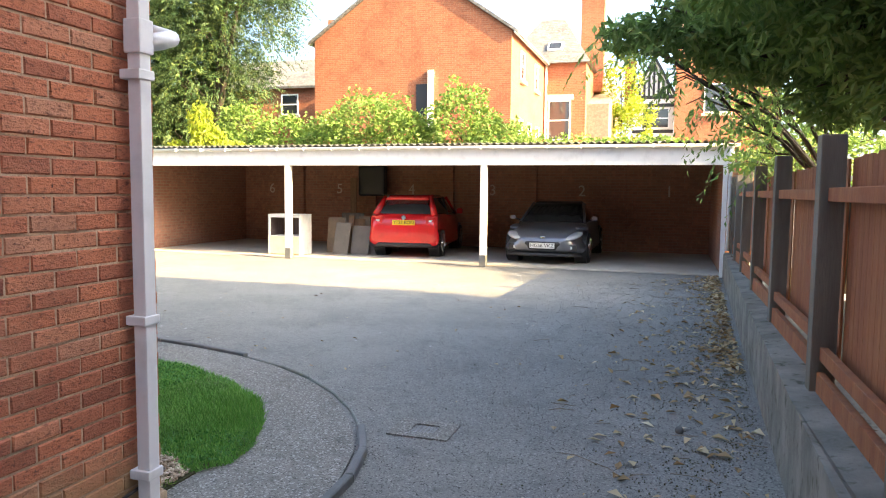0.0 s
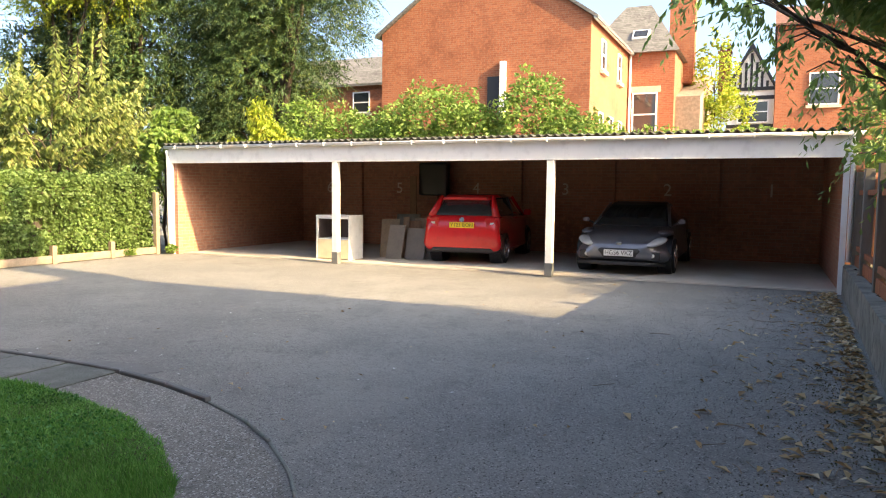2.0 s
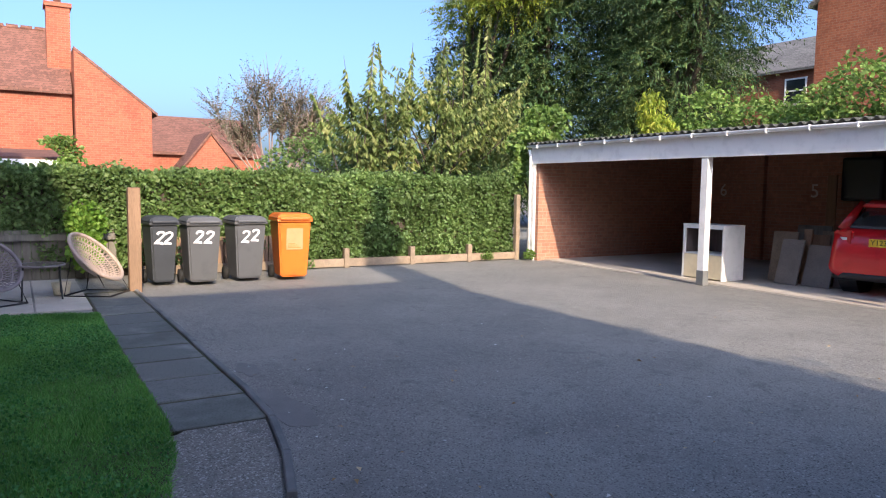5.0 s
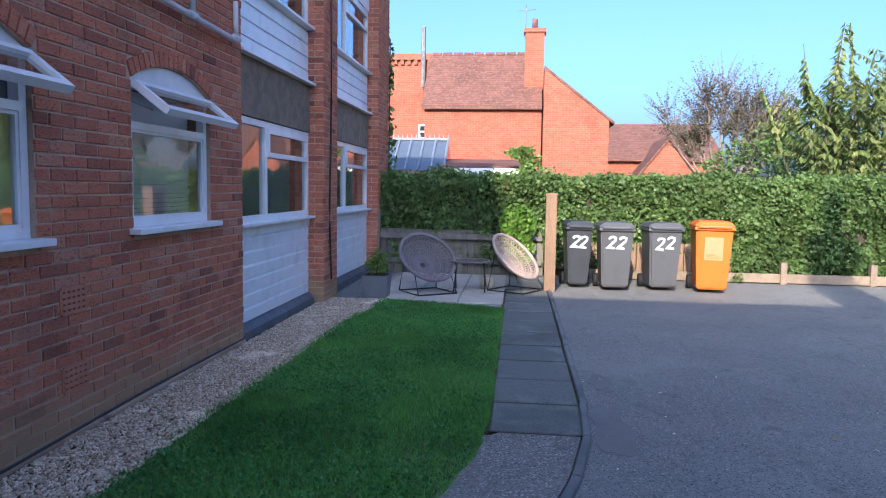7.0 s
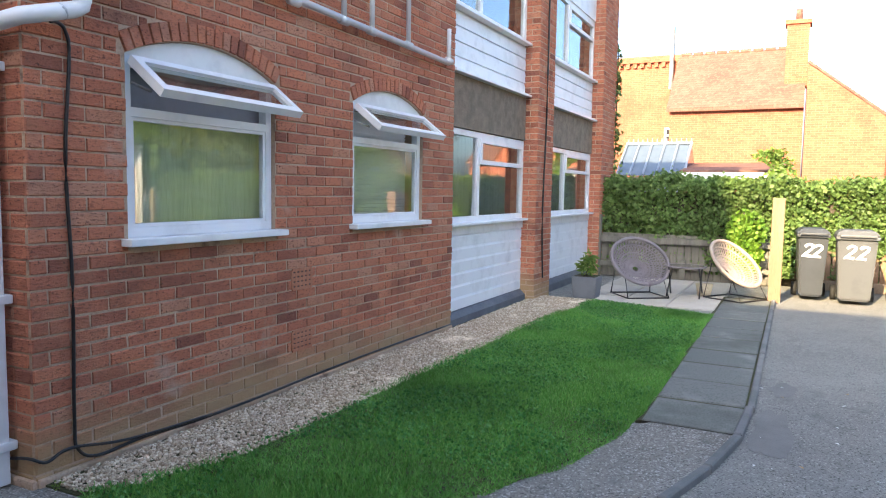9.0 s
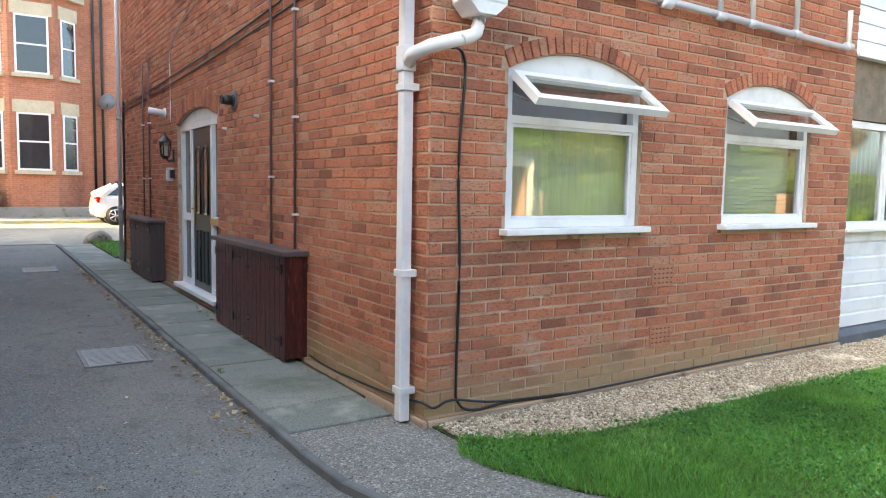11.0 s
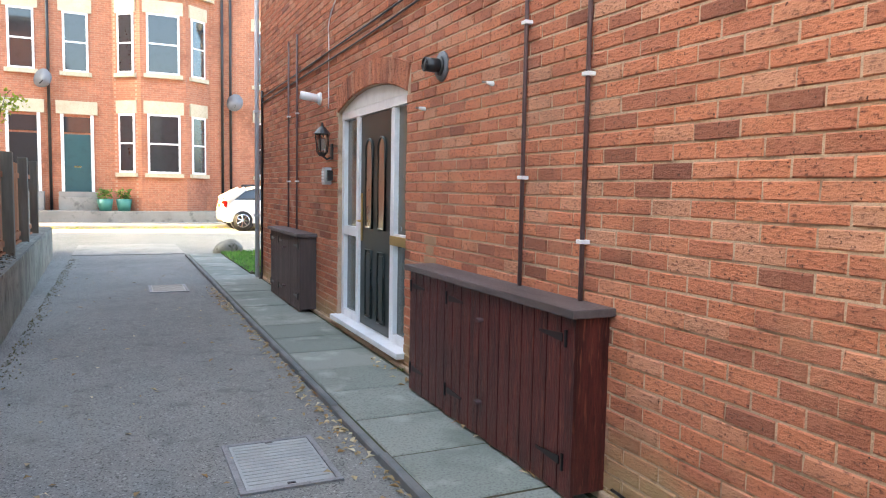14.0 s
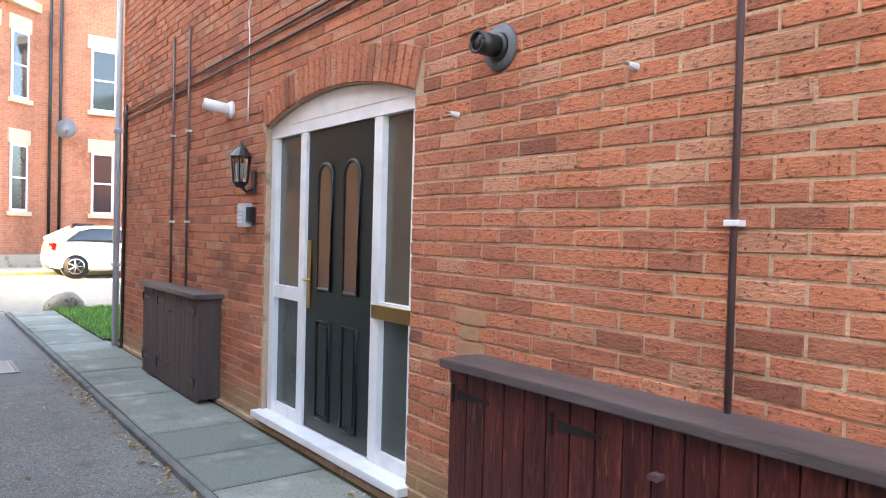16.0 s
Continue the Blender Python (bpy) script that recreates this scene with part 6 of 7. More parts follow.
gc = thing("car", "dark grey sports coupe parked nose out under the carport", "car", -2.6, 14.62, 0.028, -90)
part("body", loft([(0.0 - 4.3, 0.7, 0.6, 0.4, 0.8, 0.1), (-4.1, 0.84, 0.76, 0.25, 0.95, 0.12), (-3.0, 0.885, 0.82, 0.18, 0.93, 0.12), (-1.4, 0.885, 0.8, 0.18, 0.86, 0.12), (-0.8, 0.88, 0.76, 0.2, 0.8, 0.14), (-0.35, 0.84, 0.7, 0.22, 0.72, 0.14), (-0.1, 0.74, 0.6, 0.26, 0.62, 0.12), (0.0, 0.55, 0.45, 0.32, 0.52, 0.08)]), M_GREYCAR, gc, "", True)
part("glasshouse", loft([(-3.9, 0.6, 0.5, 0.88, 0.96, 0.03), (-3.0, 0.72, 0.56, 0.86, 1.24, 0.1), (-2.2, 0.76, 0.58, 0.84, 1.29, 0.1), (-1.2, 0.74, 0.66, 0.8, 0.88, 0.03)]), M_DARKGLASS, gc, "dark tinted glass", True)
# grey roof coloured near black to imitate the shade under the carport
part("roof", loft([(-3.1, 0.54, 0.5, 1.2, 1.25, 0.02), (-2.5, 0.56, 0.52, 1.23, 1.3, 0.03), (-2.05, 0.55, 0.52, 1.21, 1.27, 0.03)]), M_TRIM, gc, "", True)
for s in (-1, 1):
    part("front_pillar", tube(bmesh.new(), [(-1.25, s * 0.72, 0.84), (-2.1, s * 0.58, 1.25)], 0.03, 6), M_GREYCAR, gc, "", True)
    bm = bmesh.new()
    bmesh.ops.create_uvsphere(bm, u_segments=16, v_segments=10, radius=1.0)
    bmesh.ops.scale(bm, vec=(0.42, 0.15, 0.07), verts=bm.verts)
    f = part("wing", bm, M_GREYCAR, gc, "", True)
    f.matrix_basis = pose(-0.85, s * 0.7, 0.74)
    hl = bmesh.new()
    bmesh.ops.create_uvsphere(hl, u_segments=16, v_segments=10, radius=1.0)
    bmesh.ops.scale(hl, vec=(0.26, 0.15, 0.062), verts=hl.verts)
    h = part("headlight", hl, M_LENSD, gc, "clear swept headlight", True)
    h.matrix_basis = pose(-0.24, s * 0.62, 0.6, 0, 15, -s * 28)
    part("lamp_bowl", cyl(bmesh.new(), (0.1, 0, 0.0), (0.215, 0, 0.01), 0.03, 0.028, 14), M_LENSW, h)
    part("fog_light", cyl(bmesh.new(), (-0.1, s * 0.6, 0.36), (-0.02, s * 0.58, 0.36), 0.035, 0.035, 14), M_LENSW, gc, "", True)
    part("intake", boxed(-0.12, -0.035, s * 0.6 - 0.11, s * 0.6 + 0.11, 0.29, 0.43, 0.02), M_TRIM, gc)
    m = part("mirror", taper(bmesh.new(), 0.045, 0.065, 0.035, 0.055, -0.035, 0.045, 0.015), M_GREYCAR, gc)
    m.matrix_basis = pose(-1.4, s * 0.92, 0.93)
    part("mirror_arm", tube(bmesh.new(), [(-1.4, s * 0.76, 0.87), (-1.4, s * 0.9, 0.92)], 0.02, 6), M_TRIM, gc)
    wheel(gc, -0.82, s * 0.885, 0.32, M_CHROME)
    wheel(gc, -3.5, s * 0.885, 0.32, M_CHROME)
part("grille", loft([(-0.06, 0.34, 0.4, 0.3, 0.5, 0.06), (0.012, 0.3, 0.36, 0.32, 0.48, 0.05)]), M_TRIM, gc, "dark oval grille", True)
part("splitter", loft([(-0.2, 0.8, 0.78, 0.17, 0.24, 0.03), (0.0, 0.5, 0.5, 0.18, 0.24, 0.03)]), M_TRIM, gc, "", True)
part("badge", boxed(-0.06, 0.0, -0.05, 0.05, 0.545, 0.6, 0.01), M_CHROME, gc, "small chrome badge")
plate(gc, 0.03, 0.4, False, "HG56 VKZ", 1)

# ---- clutter in the carport ----
cab = thing("kitchen_cabinet", "old white open kitchen cabinet carcass", "cabinet", -8.38, 14.75, 0.028, 0)
part("side_panel", boxed(0.2, 0.22, -0.28, 0.28, 0.0, 0.92), M_WHITE, cab)
part("side_panel", boxed(-0.6, -0.56, -0.28, 0.28, 0.0, 0.92), M_WHITE, cab)
part("drawer_front", boxed(-0.56, 0.2, -0.28, -0.26, 0.02, 0.42), plain("cream_panel", (0.62, 0.55, 0.38), 0.6), cab, "cream cabinet front")
part("rail", boxed(-0.56, 0.2, -0.27, -0.23, 0.86, 0.92), M_WHITE, cab)
part("shelf", boxed(-0.56, 0.2, -0.25, 0.28, 0.42, 0.44), M_WHITE, cab)
# dark back and added side sheet imitate the shaded inside of the carcass
part("back_panel", boxed(-0.56, 0.2, 0.262, 0.28, 0.02, 0.9), M_OLDBOARD, cab, "back panel coloured dark for the shade inside")
part("shade_lining", boxed(-0.56, -0.55, -0.24, 0.262, 0.44, 0.86), M_OLDBOARD, cab, "dark sheet standing in for shade inside the cabinet")
part("worktop_edge", boxed(-0.61, 0.23, -0.285, 0.28, 0.92, 0.935), M_WHITE, cab)
M_PANEL = surface("grey_panel", (0.22, 0.2, 0.18), (0.17, 0.155, 0.14), 3, 60, 0.7, 0.2)
for i, (x, y, w, h, tilt, rz, mt) in enumerate([(-7.78, 15.5, 0.42, 0.85, -10, 8, M_PALEWOOD), (-7.5, 15.2, 0.4, 0.75, -14, -5, M_PANEL), (-7.25, 15.6, 0.35, 0.82, -9, 14, M_NEWWOOD), (-7.05, 15.3, 0.45, 0.68, -16, 2, M_PANEL), (-6.85, 15.8, 0.3, 0.8, -8, -10, M_PALEWOOD), (-7.38, 15.5, 0.14, 0.9, -7, 4, M_NEWWOOD), (-7.15, 15.7, 0.3, 0.88, -9, -4, M_PALEWOOD), (-6.72, 15.5, 0.3, 0.66, -15, 8, M_PANEL), (-7.6, 16.0, 0.6, 0.95, -8, 0, M_GREYWOOD), (-6.6, 16.3, 0.3, 0.75, -6, 5, M_GREYWOOD)]):
    b = thing("board", "leaning offcut board among stacked carport clutter", "board", x, y, 0.03, rz, group="leaning boards")
    q = part("sheet", boxed(-w / 2, w / 2, -0.012, 0.012, 0.0, h, 0.002), mt, b)
    q.matrix_basis = pose(0, 0, 0, tilt, 0, 0)
    part("batten", boxed(-0.02, 0.02, 0.012, 0.035, 0.05, h - 0.05), M_GREYWOOD, q)
bx = thing("hanging_coat", "dark hanging bundle on the carport wall", "bundle", -8.05, 18.5, 0.03)
part("coat", boxed(-0.45, 0.35, -0.12, 0.12, 1.35, 2.2, 0.06), M_BLACK, bx)
part("board", boxed(-0.6, -0.42, -0.3, -0.26, 0.0, 1.85, 0.005), M_NEWWOOD, bx, "tall plank leaning on the wall")
part("strap", tube(bmesh.new(), [(-0.05, 0.2, 0.0), (-0.05, 0.2, 1.4)], 0.02, 6), M_BLACK, bx)

# ---- street end of the drive ----
structure("verge", prism(bmesh.new(), [(-2.3, -8.1), (-2.3, -11.8), (-3.8, -12.1), (-6.0, -12.1), (-6.0, -8.1)], "z", -0.05, 0.05), M_SOIL, "soil of the front lawn")
n = 9000
vx, vy = rng.uniform(-6, -2.3, n), rng.uniform(-12.0, -8.1, n)
hh = rng.uniform(0.03, 0.08, n)
a = rng.uniform(0, math.tau, n)
w = 0.012
v = np.stack([np.stack([vx - w * np.cos(a), vy - w * np.sin(a), np.full(n, 0.05)], 1), np.stack([vx + w * np.cos(a), vy + w * np.sin(a), np.full(n, 0.05)], 1), np.stack([vx + rng.normal(0, .02, n), vy + rng.normal(0, .02, n), 0.05 + hh], 1)], 1).reshape(-1, 3)
tagged(raw("grass", v, np.arange(n * 3).reshape(-1, 3), L_GRASS), "bright front lawn by the street", "grass", kind="stuff")
rk = bmesh.new()
bmesh.ops.create_icosphere(rk, subdivisions=3, radius=0.3)
for q in rk.verts:
    q.co *= 1 + 0.3 * noise.noise(q.co * 3.1)
    q.co.z = max(q.co.z * 0.75, -0.12)
rock = tagged(part("rock", rk, M_LOWWALL, None, "", True), "rough grey boulder on the verge", "rock")
rock.location = (-2.5, -12.1, 0.09)
for x, y in ((0.05, -23.9), (-0.55, -23.9)):
    pp = thing("plant_pot", "teal plant pot by the terrace door", "plant pot", x, y, 0.5, group="terrace pots")
    part("pot", cyl(bmesh.new(), (0, 0, 0), (0, 0, 0.42), 0.2, 0.27, 18), plain("teal_glaze", (0.04, 0.2, 0.16), 0.35), pp, "", True)
    p, d = clump_points([(0, 0, 0.6, 0.25, 0.25, 0.25)], 120, 0.2)
    v, f = leaf_quads(p, 0.13, out=d)
    raw("foliage", v, f, L_BUSH, pp)
for x, z in ((1.85, 4.95), (-4.45, 4.55)):
    ds = thing("satellite_dish", "grey satellite dish on the terrace wall", "satellite dish", x, -24.2, z)
    bm = cyl(bmesh.new(), (0, 0, 0), (0.06, 0.08, 0.02), 0.3, 0.33, 20)
    part("dish", bm, plain("dish_grey", (0.16, 0.17, 0.19), 0.5), ds, "", True)
    part("arm", tube(bmesh.new(), [(0, -0.4, -0.1), (0, 0, 0), (0.1, 0.4, -0.2)], 0.02, 6), M_BLACK, ds)
wb = thing("wheelie_bin", "black street wheelie bin by the terrace wall", "bin", -4.9, -23.8, 0.5, 90)
part("body", taper(bmesh.new(), 0.25, 0.24, 0.33, 0.29, 0.0, 0.92, 0.02), M_BLACK, wb)
part("lid", taper(bmesh.new(), 0.36, 0.31, 0.3, 0.25, 0.93, 1.02, 0.02), M_BLACK, wb)


# ---- planting ----
def hedge(y0, y1, x, top, n, parent_label):
    ob = thing("hedge", parent_label, "hedge", x, (y0 + y1) / 2, 0)
    cy = (y0 + y1) / 2
    # solid bark-coloured box fills the hedge behind its leaves
    bm = bmesh.new()
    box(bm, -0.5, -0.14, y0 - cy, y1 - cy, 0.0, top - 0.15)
    part("hedge_core", bm, M_BARK, ob)
    k = int(n * 0.72)
    p = np.stack([rng.normal(0, 0.05, k), rng.uniform(y0 - cy, y1 - cy, k), rng.uniform(0.16, top, k)], 1)
    p[:, 0] += np.array([0.2 * noise.noise(Vector((0, a * 1.9, b * 1.9))) + 0.09 * noise.noise(Vector((3, a * 6, b * 6))) for a, b in p[:, 1:]])
    q = np.stack([rng.uniform(-0.6, 0.05, n - k), rng.uniform(y0 - cy, y1 - cy, n - k), rng.normal(top, 0.06, n - k)], 1)
    q[:, 2] += np.array([0.14 * noise.noise(Vector((5, a * 1.3, 0))) for a in q[:, 1]])
    o = np.concatenate([np.tile([1.0, 0, 0.25], (k, 1)), np.tile([0.2, 0, 1.0], (n - k, 1))])
    v, f = leaf_quads(np.concatenate([p, q]), 0.076, narrow=0.85, out=o * 0.0, droop=0.25)
    raw("foliage", v, f, L_IVY, ob)
    return ob


hedge(2.9, 13.75, -13.0, 1.66, 56000, "clipped dense green ivy hedge over a timber fence")

feathery("cherry_tree", "young cherry tree with upright shoots and yellowing leaves", (-16.0, 13.6, 0),
         [(-16, 13.2, 2.7, 1.5, 2.2, 1.0), (-16, 11.9, 2.5, 1.0, 1.0, 1.1), (-16, 15.2, 2.8, 1.0, 1.2, 0.9), (-15.8, 13.9, 3.7, 0.8, 1.3, 0.6), (-15.8, 12.4, 3.4, 0.6, 0.9, 0.5)],
         420, 0.75, 20, 0.21, L_CHERRY, 0.07, droop=0.35, narrow=0.42, rise=0.7, shell=0.2, lift=0.2, hang=1.5)
shoots = thing("cherry_shoots", "tall upright leafy cherry shoots above the crown", "branches", -16.0, 13.6, 0)
st = np.array([(0.1, -2.4, 3.2), (0.2, -1.6, 3.4), (0.1, -0.9, 3.7), (0.2, -0.1, 3.7), (0.2, 0.2, 3.8), (0.2, 0.9, 4.0), (0.2, 1.25, 4.2), (0.3, 1.7, 3.3), (0.3, 2.0, 3.0), (0.1, -2.9, 2.4), (0.2, -2.0, 3.6), (0.2, 0.6, 3.9)])
wy = np.array([(0, -0.15, 1), (0, -0.1, 1), (0, 0.08, 1), (0, 0.1, 1), (0, -0.12, 1), (0, 0.1, 1), (0, 0.05, 1), (0, 0.5, 0.8), (0, 0.7, 0.6), (0, -0.3, 0.9), (0, 0.1, 1), (0, 0.0, 1)])
v, f = sprays(st, wy, 1.6, 56, 0.25, 0.1, 0.42, hang=1.7)
raw("foliage", v, f, L_CHERRY, shoots)
for q, w in zip(st, wy):
    part("stem", tube(bmesh.new(), [(q - w * 1.2).tolist(), q.tolist(), (q + w * 1.3).tolist()], 0.02, 5, 0.005), M_BARK, shoots)
feathery("conifer_tree", "tall dark evergreen tree with feathery boughs", (-18.0, 24.5, 0),
         [(-19.2, 24.5, 3.4, 2.4, 2.4, 2.0), (-18.0, 24.5, 5.8, 2.6, 2.6, 1.6), (-17.2, 24.5, 8.0, 3.2, 2.8, 1.7), (-15.8, 24.0, 9.8, 2.5, 2.5, 1.6), (-16.6, 24.5, 12.0, 2.8, 2.6, 2.2), (-20.3, 24.5, 5.6, 2.0, 2.0, 2.4), (-20.3, 24.5, 9.4, 2.4, 2.2, 2.4)],
         6500, 0.95, 18, 0.21, L_DARK, 0.35, droop=0.45, narrow=0.26, rise=0.1, shell=0.35, skip=0.1)
feathery("conifer_tree", "tall dark evergreen tree behind the hedge", (-23.0, 22.5, 0),
         [(-23.0, 22.5, 3.6, 2.6, 2.4, 3), (-23.0, 22.5, 7.2, 2.5, 2.4, 2.6), (-22.6, 22.5, 10.5, 2.0, 1.8, 2.2)], 3400, 0.95, 16, 0.25, L_DARK, 0.3, droop=0.4, narrow=0.32, shell=0.3)
feathery("conifer_tree", "dense dark evergreen filling in behind the carport", (-20.5, 26.5, 0),
         [(-20.5, 26.5, 3.5, 2.6, 2.2, 2.4), (-20.8, 26.5, 6.8, 2.6, 2.0, 2.4), (-20.2, 26.5, 9.6, 2.5, 2.0, 2.2), (-20.4, 26.5, 12.2, 2.2, 1.6, 1.6)], 3600, 0.95, 16, 0.26, L_DARK, 0.3, droop=0.4, narrow=0.34, shell=0.3)
feathery("conifer_tree", "dark evergreen tree at the garden corner", (-26.0, 22.5, 0),
         [(-26.0, 22.5, 2.6, 2.0, 1.8, 2.2), (-26.0, 22.6, 5.6, 2.0, 1.8, 2.2), (-25.4, 22.6, 8.0, 1.9, 1.7, 1.8), (-27.8, 21.6, 3.6, 1.2, 1.2, 2.0), (-27.5, 21.6, 6.4, 1.2, 1.2, 2.0)], 3400, 0.9, 16, 0.25, L_DARK, 0.25, droop=0.4, narrow=0.32, shell=0.3)
feathery("golden_tree", "evergreen with yellow-green top growth", (-24.2, 20.6, 0),
         [(-25.0, 20.4, 8.6, 1.5, 1.2, 0.9), (-22.6, 20.2, 8.7, 1.6, 1.3, 0.8), (-23.8, 20.4, 9.8, 1.7, 1.4, 0.9), (-20.9, 20.2, 8.9, 0.9, 0.9, 0.6)], 900, 0.75, 16, 0.22, L_YELLOW, 0.25, droop=0.35, narrow=0.34, shell=0.3)
plant("climbing_shrub", "bright yellow-green climbing shrub", "shrub", (-14.6, 19.7, 0),
      [(-14.7, 19.7, 3.7, 0.42, 0.4, 0.6), (-14.45, 19.7, 3.1, 0.65, 0.45, 0.5), (-13.5, 19.6, 2.85, 0.6, 0.4, 0.2), (-15.5, 19.6, 2.9, 0.35, 0.3, 0.2)], 2400, 0.19, L_YELLOW, 0.05, droop=1.3, narrow=0.34, gap=0.15)
plant("vine", "leafy green vine spilling over the carport corner", "shrub", (-13.4, 14.6, 0),
      [(-13.4, 14.6, 2.5, 0.55, 0.6, 0.55), (-13.5, 15.0, 3.1, 0.5, 0.6, 0.35), (-12.9, 14.3, 2.65, 0.45, 0.35, 0.18), (-13.05, 13.95, 2.1, 0.14, 0.16, 0.5)], 2400, 0.13, L_BUSH, 0.04, droop=0.5, narrow=0.7)
BUSHES = [
    ((-9.4, 21.2), [(-9.4, 21.2, 3.3, 2.0, 1.3, 1.4), (-10.9, 21.2, 2.9, 1.4, 1.2, 1.0), (-8.2, 21, 3.0, 1.2, 1.1, 1.1)], 9000),
    ((-6.3, 21.4), [(-6.4, 21.4, 3.4, 1.2, 1.1, 1.5), (-5.2, 21.2, 2.9, 1.3, 1.0, 0.9)], 5200),
    ((-12.6, 21.5), [(-12.6, 21.5, 3.0, 1.3, 1.2, 1.2), (-13.6, 21.4, 2.7, 1.0, 1.0, 0.8), (-14.6, 22.0, 3.5, 1.0, 0.9, 1.2), (-15.6, 22.0, 2.9, 1.0, 0.9, 1.0)], 6500),
    ((-2.6, 20.6), [(-2.6, 20.6, 2.6, 2.2, 1.0, 0.55), (-0.4, 20.4, 2.6, 1.6, 1.0, 0.5), (-4.4, 20.6, 2.65, 1.4, 1.0, 0.6)], 5000),
]
for b, c, k in BUSHES:
    plant("bush", "rounded sunlit green garden bush", "bush", (*b, 0), c, k, 0.15, L_BUSH, 0.06, narrow=0.6, group="bushes behind the carport")
tw = thing("twiggy_tree", "thin hazy tree with sparse purplish twigs", "tree", -21.0, 10.8, 0)
r4 = random.Random(11)
part("trunk", tube(bmesh.new(), [(0, 0, 0), (0.05, 0.05, 0.8), (0, 0.1, 1.5)], 0.09, 8, 0.06), M_BARK, tw, "", True)
ends, ways = [], []
for i in range(22):
    a = r4.uniform(-1, 1)
    top = Vector((r4.uniform(-0.8, 0.8), 0.2 + a * 1.7, 2.6 + r4.uniform(0.3, 1.9) * (1 - 0.35 * abs(a))))
    mid = Vector((0, 0.1, 1.2)).lerp(top, 0.5) + Vector((0, a * 0.3, 0.1))
    bm = bmesh.new()
    tube(bm, [(0, 0.1, 1.2), mid, top], 0.035, 5, 0.01)
    for _ in range(34):
        q = mid.lerp(top, r4.uniform(0.1, 1.0))
        d = Vector((r4.gauss(0, 0.5), a * 0.5 + r4.gauss(0, 0.5), r4.uniform(0.5, 1.2))).normalized()
        l = r4.uniform(0.5, 1.1)
        tube(bm, [q, q + d * l * 0.5 + Vector((0, 0, 0.04)), q + d * l], 0.009, 3, 0.004)
        ends.append(q[:])
        ways.append(d[:])
    part("limb", bm, M_TWIG, tw)
v, f = sprays(np.array(ends), np.array(ways), 0.95, 22, 0.1, 0.02, 0.6)
raw("crown", v, f, L_AUTUMN, tw)
plant("bush", "dark leafy garden bush behind the hedge", "bush", (-17.8, 11.3, 0),
      [(-17.8, 11.2, 1.9, 1.0, 1.6, 1.0), (-17.8, 13.4, 1.9, 1.0, 1.6, 0.9), (-18.0, 15.8, 2.0, 1.0, 1.6, 1.2), (-19.5, 13.0, 2.6, 1.0, 1.4, 1.2)], 13000, 0.12, L_IVY, 0.07, narrow=0.6)
plant("birch_tree", "slender birch with golden autumn leaves", "tree", (-2.6, 36.0, 0),
      [(-2.6, 36, 6.6, 1.0, 1.0, 2.0), (-2.2, 36, 5.0, 1.4, 1.2, 1.2)], 3600, 0.18, L_YELLOW, 0.1, gap=0.3, narrow=0.6)
plant("cherry_tree", "large cherry tree overhanging the drive, shaded leaves", "tree", (2.7, 7.4, 0.4),
      [(1.6, 6.0, 2.4, 0.5, 0.8, 0.42), (1.9, 5.0, 2.55, 0.5, 0.8, 0.4), (1.35, 7.3, 2.5, 0.5, 0.6, 0.4), (0.7, 8.4, 3.05, 0.55, 0.6, 0.3), (1.7, 6.6, 3.1, 1.1, 1.2, 0.5), (0.9, 6.3, 3.25, 0.9, 1.0, 0.45), (2.3, 5.4, 3.1, 1.0, 1.0, 0.6), (2.4, 7.2, 4.0, 1.8, 1.2, 0.9), (1.0, 7.3, 3.5, 1.1, 0.9, 0.6), (0.05, 6.9, 3.0, 0.55, 0.6, 0.3), (1.9, 7.8, 2.5, 0.8, 0.6, 0.5), (0.5, 5.6, 3.1, 0.7, 0.8, 0.35), (1.4, 5.0, 3.2, 0.8, 0.8, 0.4), (-0.5, 7.3, 3.05, 0.35, 0.4, 0.18), (1.3, 6.0, 2.75, 0.9, 0.9, 0.35), (1.9, 5.6, 2.7, 0.8, 0.8, 0.4), (0.6, 6.9, 2.75, 0.6, 0.6, 0.3), (1.6, 4.4, 2.9, 0.7, 0.7, 0.4)],
      42000, 0.125, L_SHADE, 0.14, gap=0.2, droop=0.6, narrow=0.36, shell=0.25)
feathery("cherry_tree", "hanging cherry branches with long shaded leaves", (1.9, 9.4, 0.4),
         [(-0.75, 8.6, 3.35, 0.35, 0.4, 0.14), (-0.3, 8.5, 3.1, 0.35, 0.4, 0.18), (0.0, 8.6, 2.85, 0.25, 0.4, 0.2), (0.2, 8.6, 2.6, 0.25, 0.4, 0.2), (0.5, 8.5, 2.75, 0.3, 0.4, 0.25), (0.6, 8.6, 2.3, 0.22, 0.4, 0.2), (0.9, 8.5, 2.45, 0.3, 0.4, 0.3), (0.85, 8.8, 2.0, 0.2, 0.4, 0.18), (0.6, 8.8, 3.2, 0.6, 0.5, 0.2), (1.3, 9.0, 2.8, 0.5, 0.5, 0.5)],
         130, 0.42, 14, 0.125, L_SHADE, 0.06, droop=0.6, narrow=0.36, rise=-0.1, shell=0.2, hang=0.9)
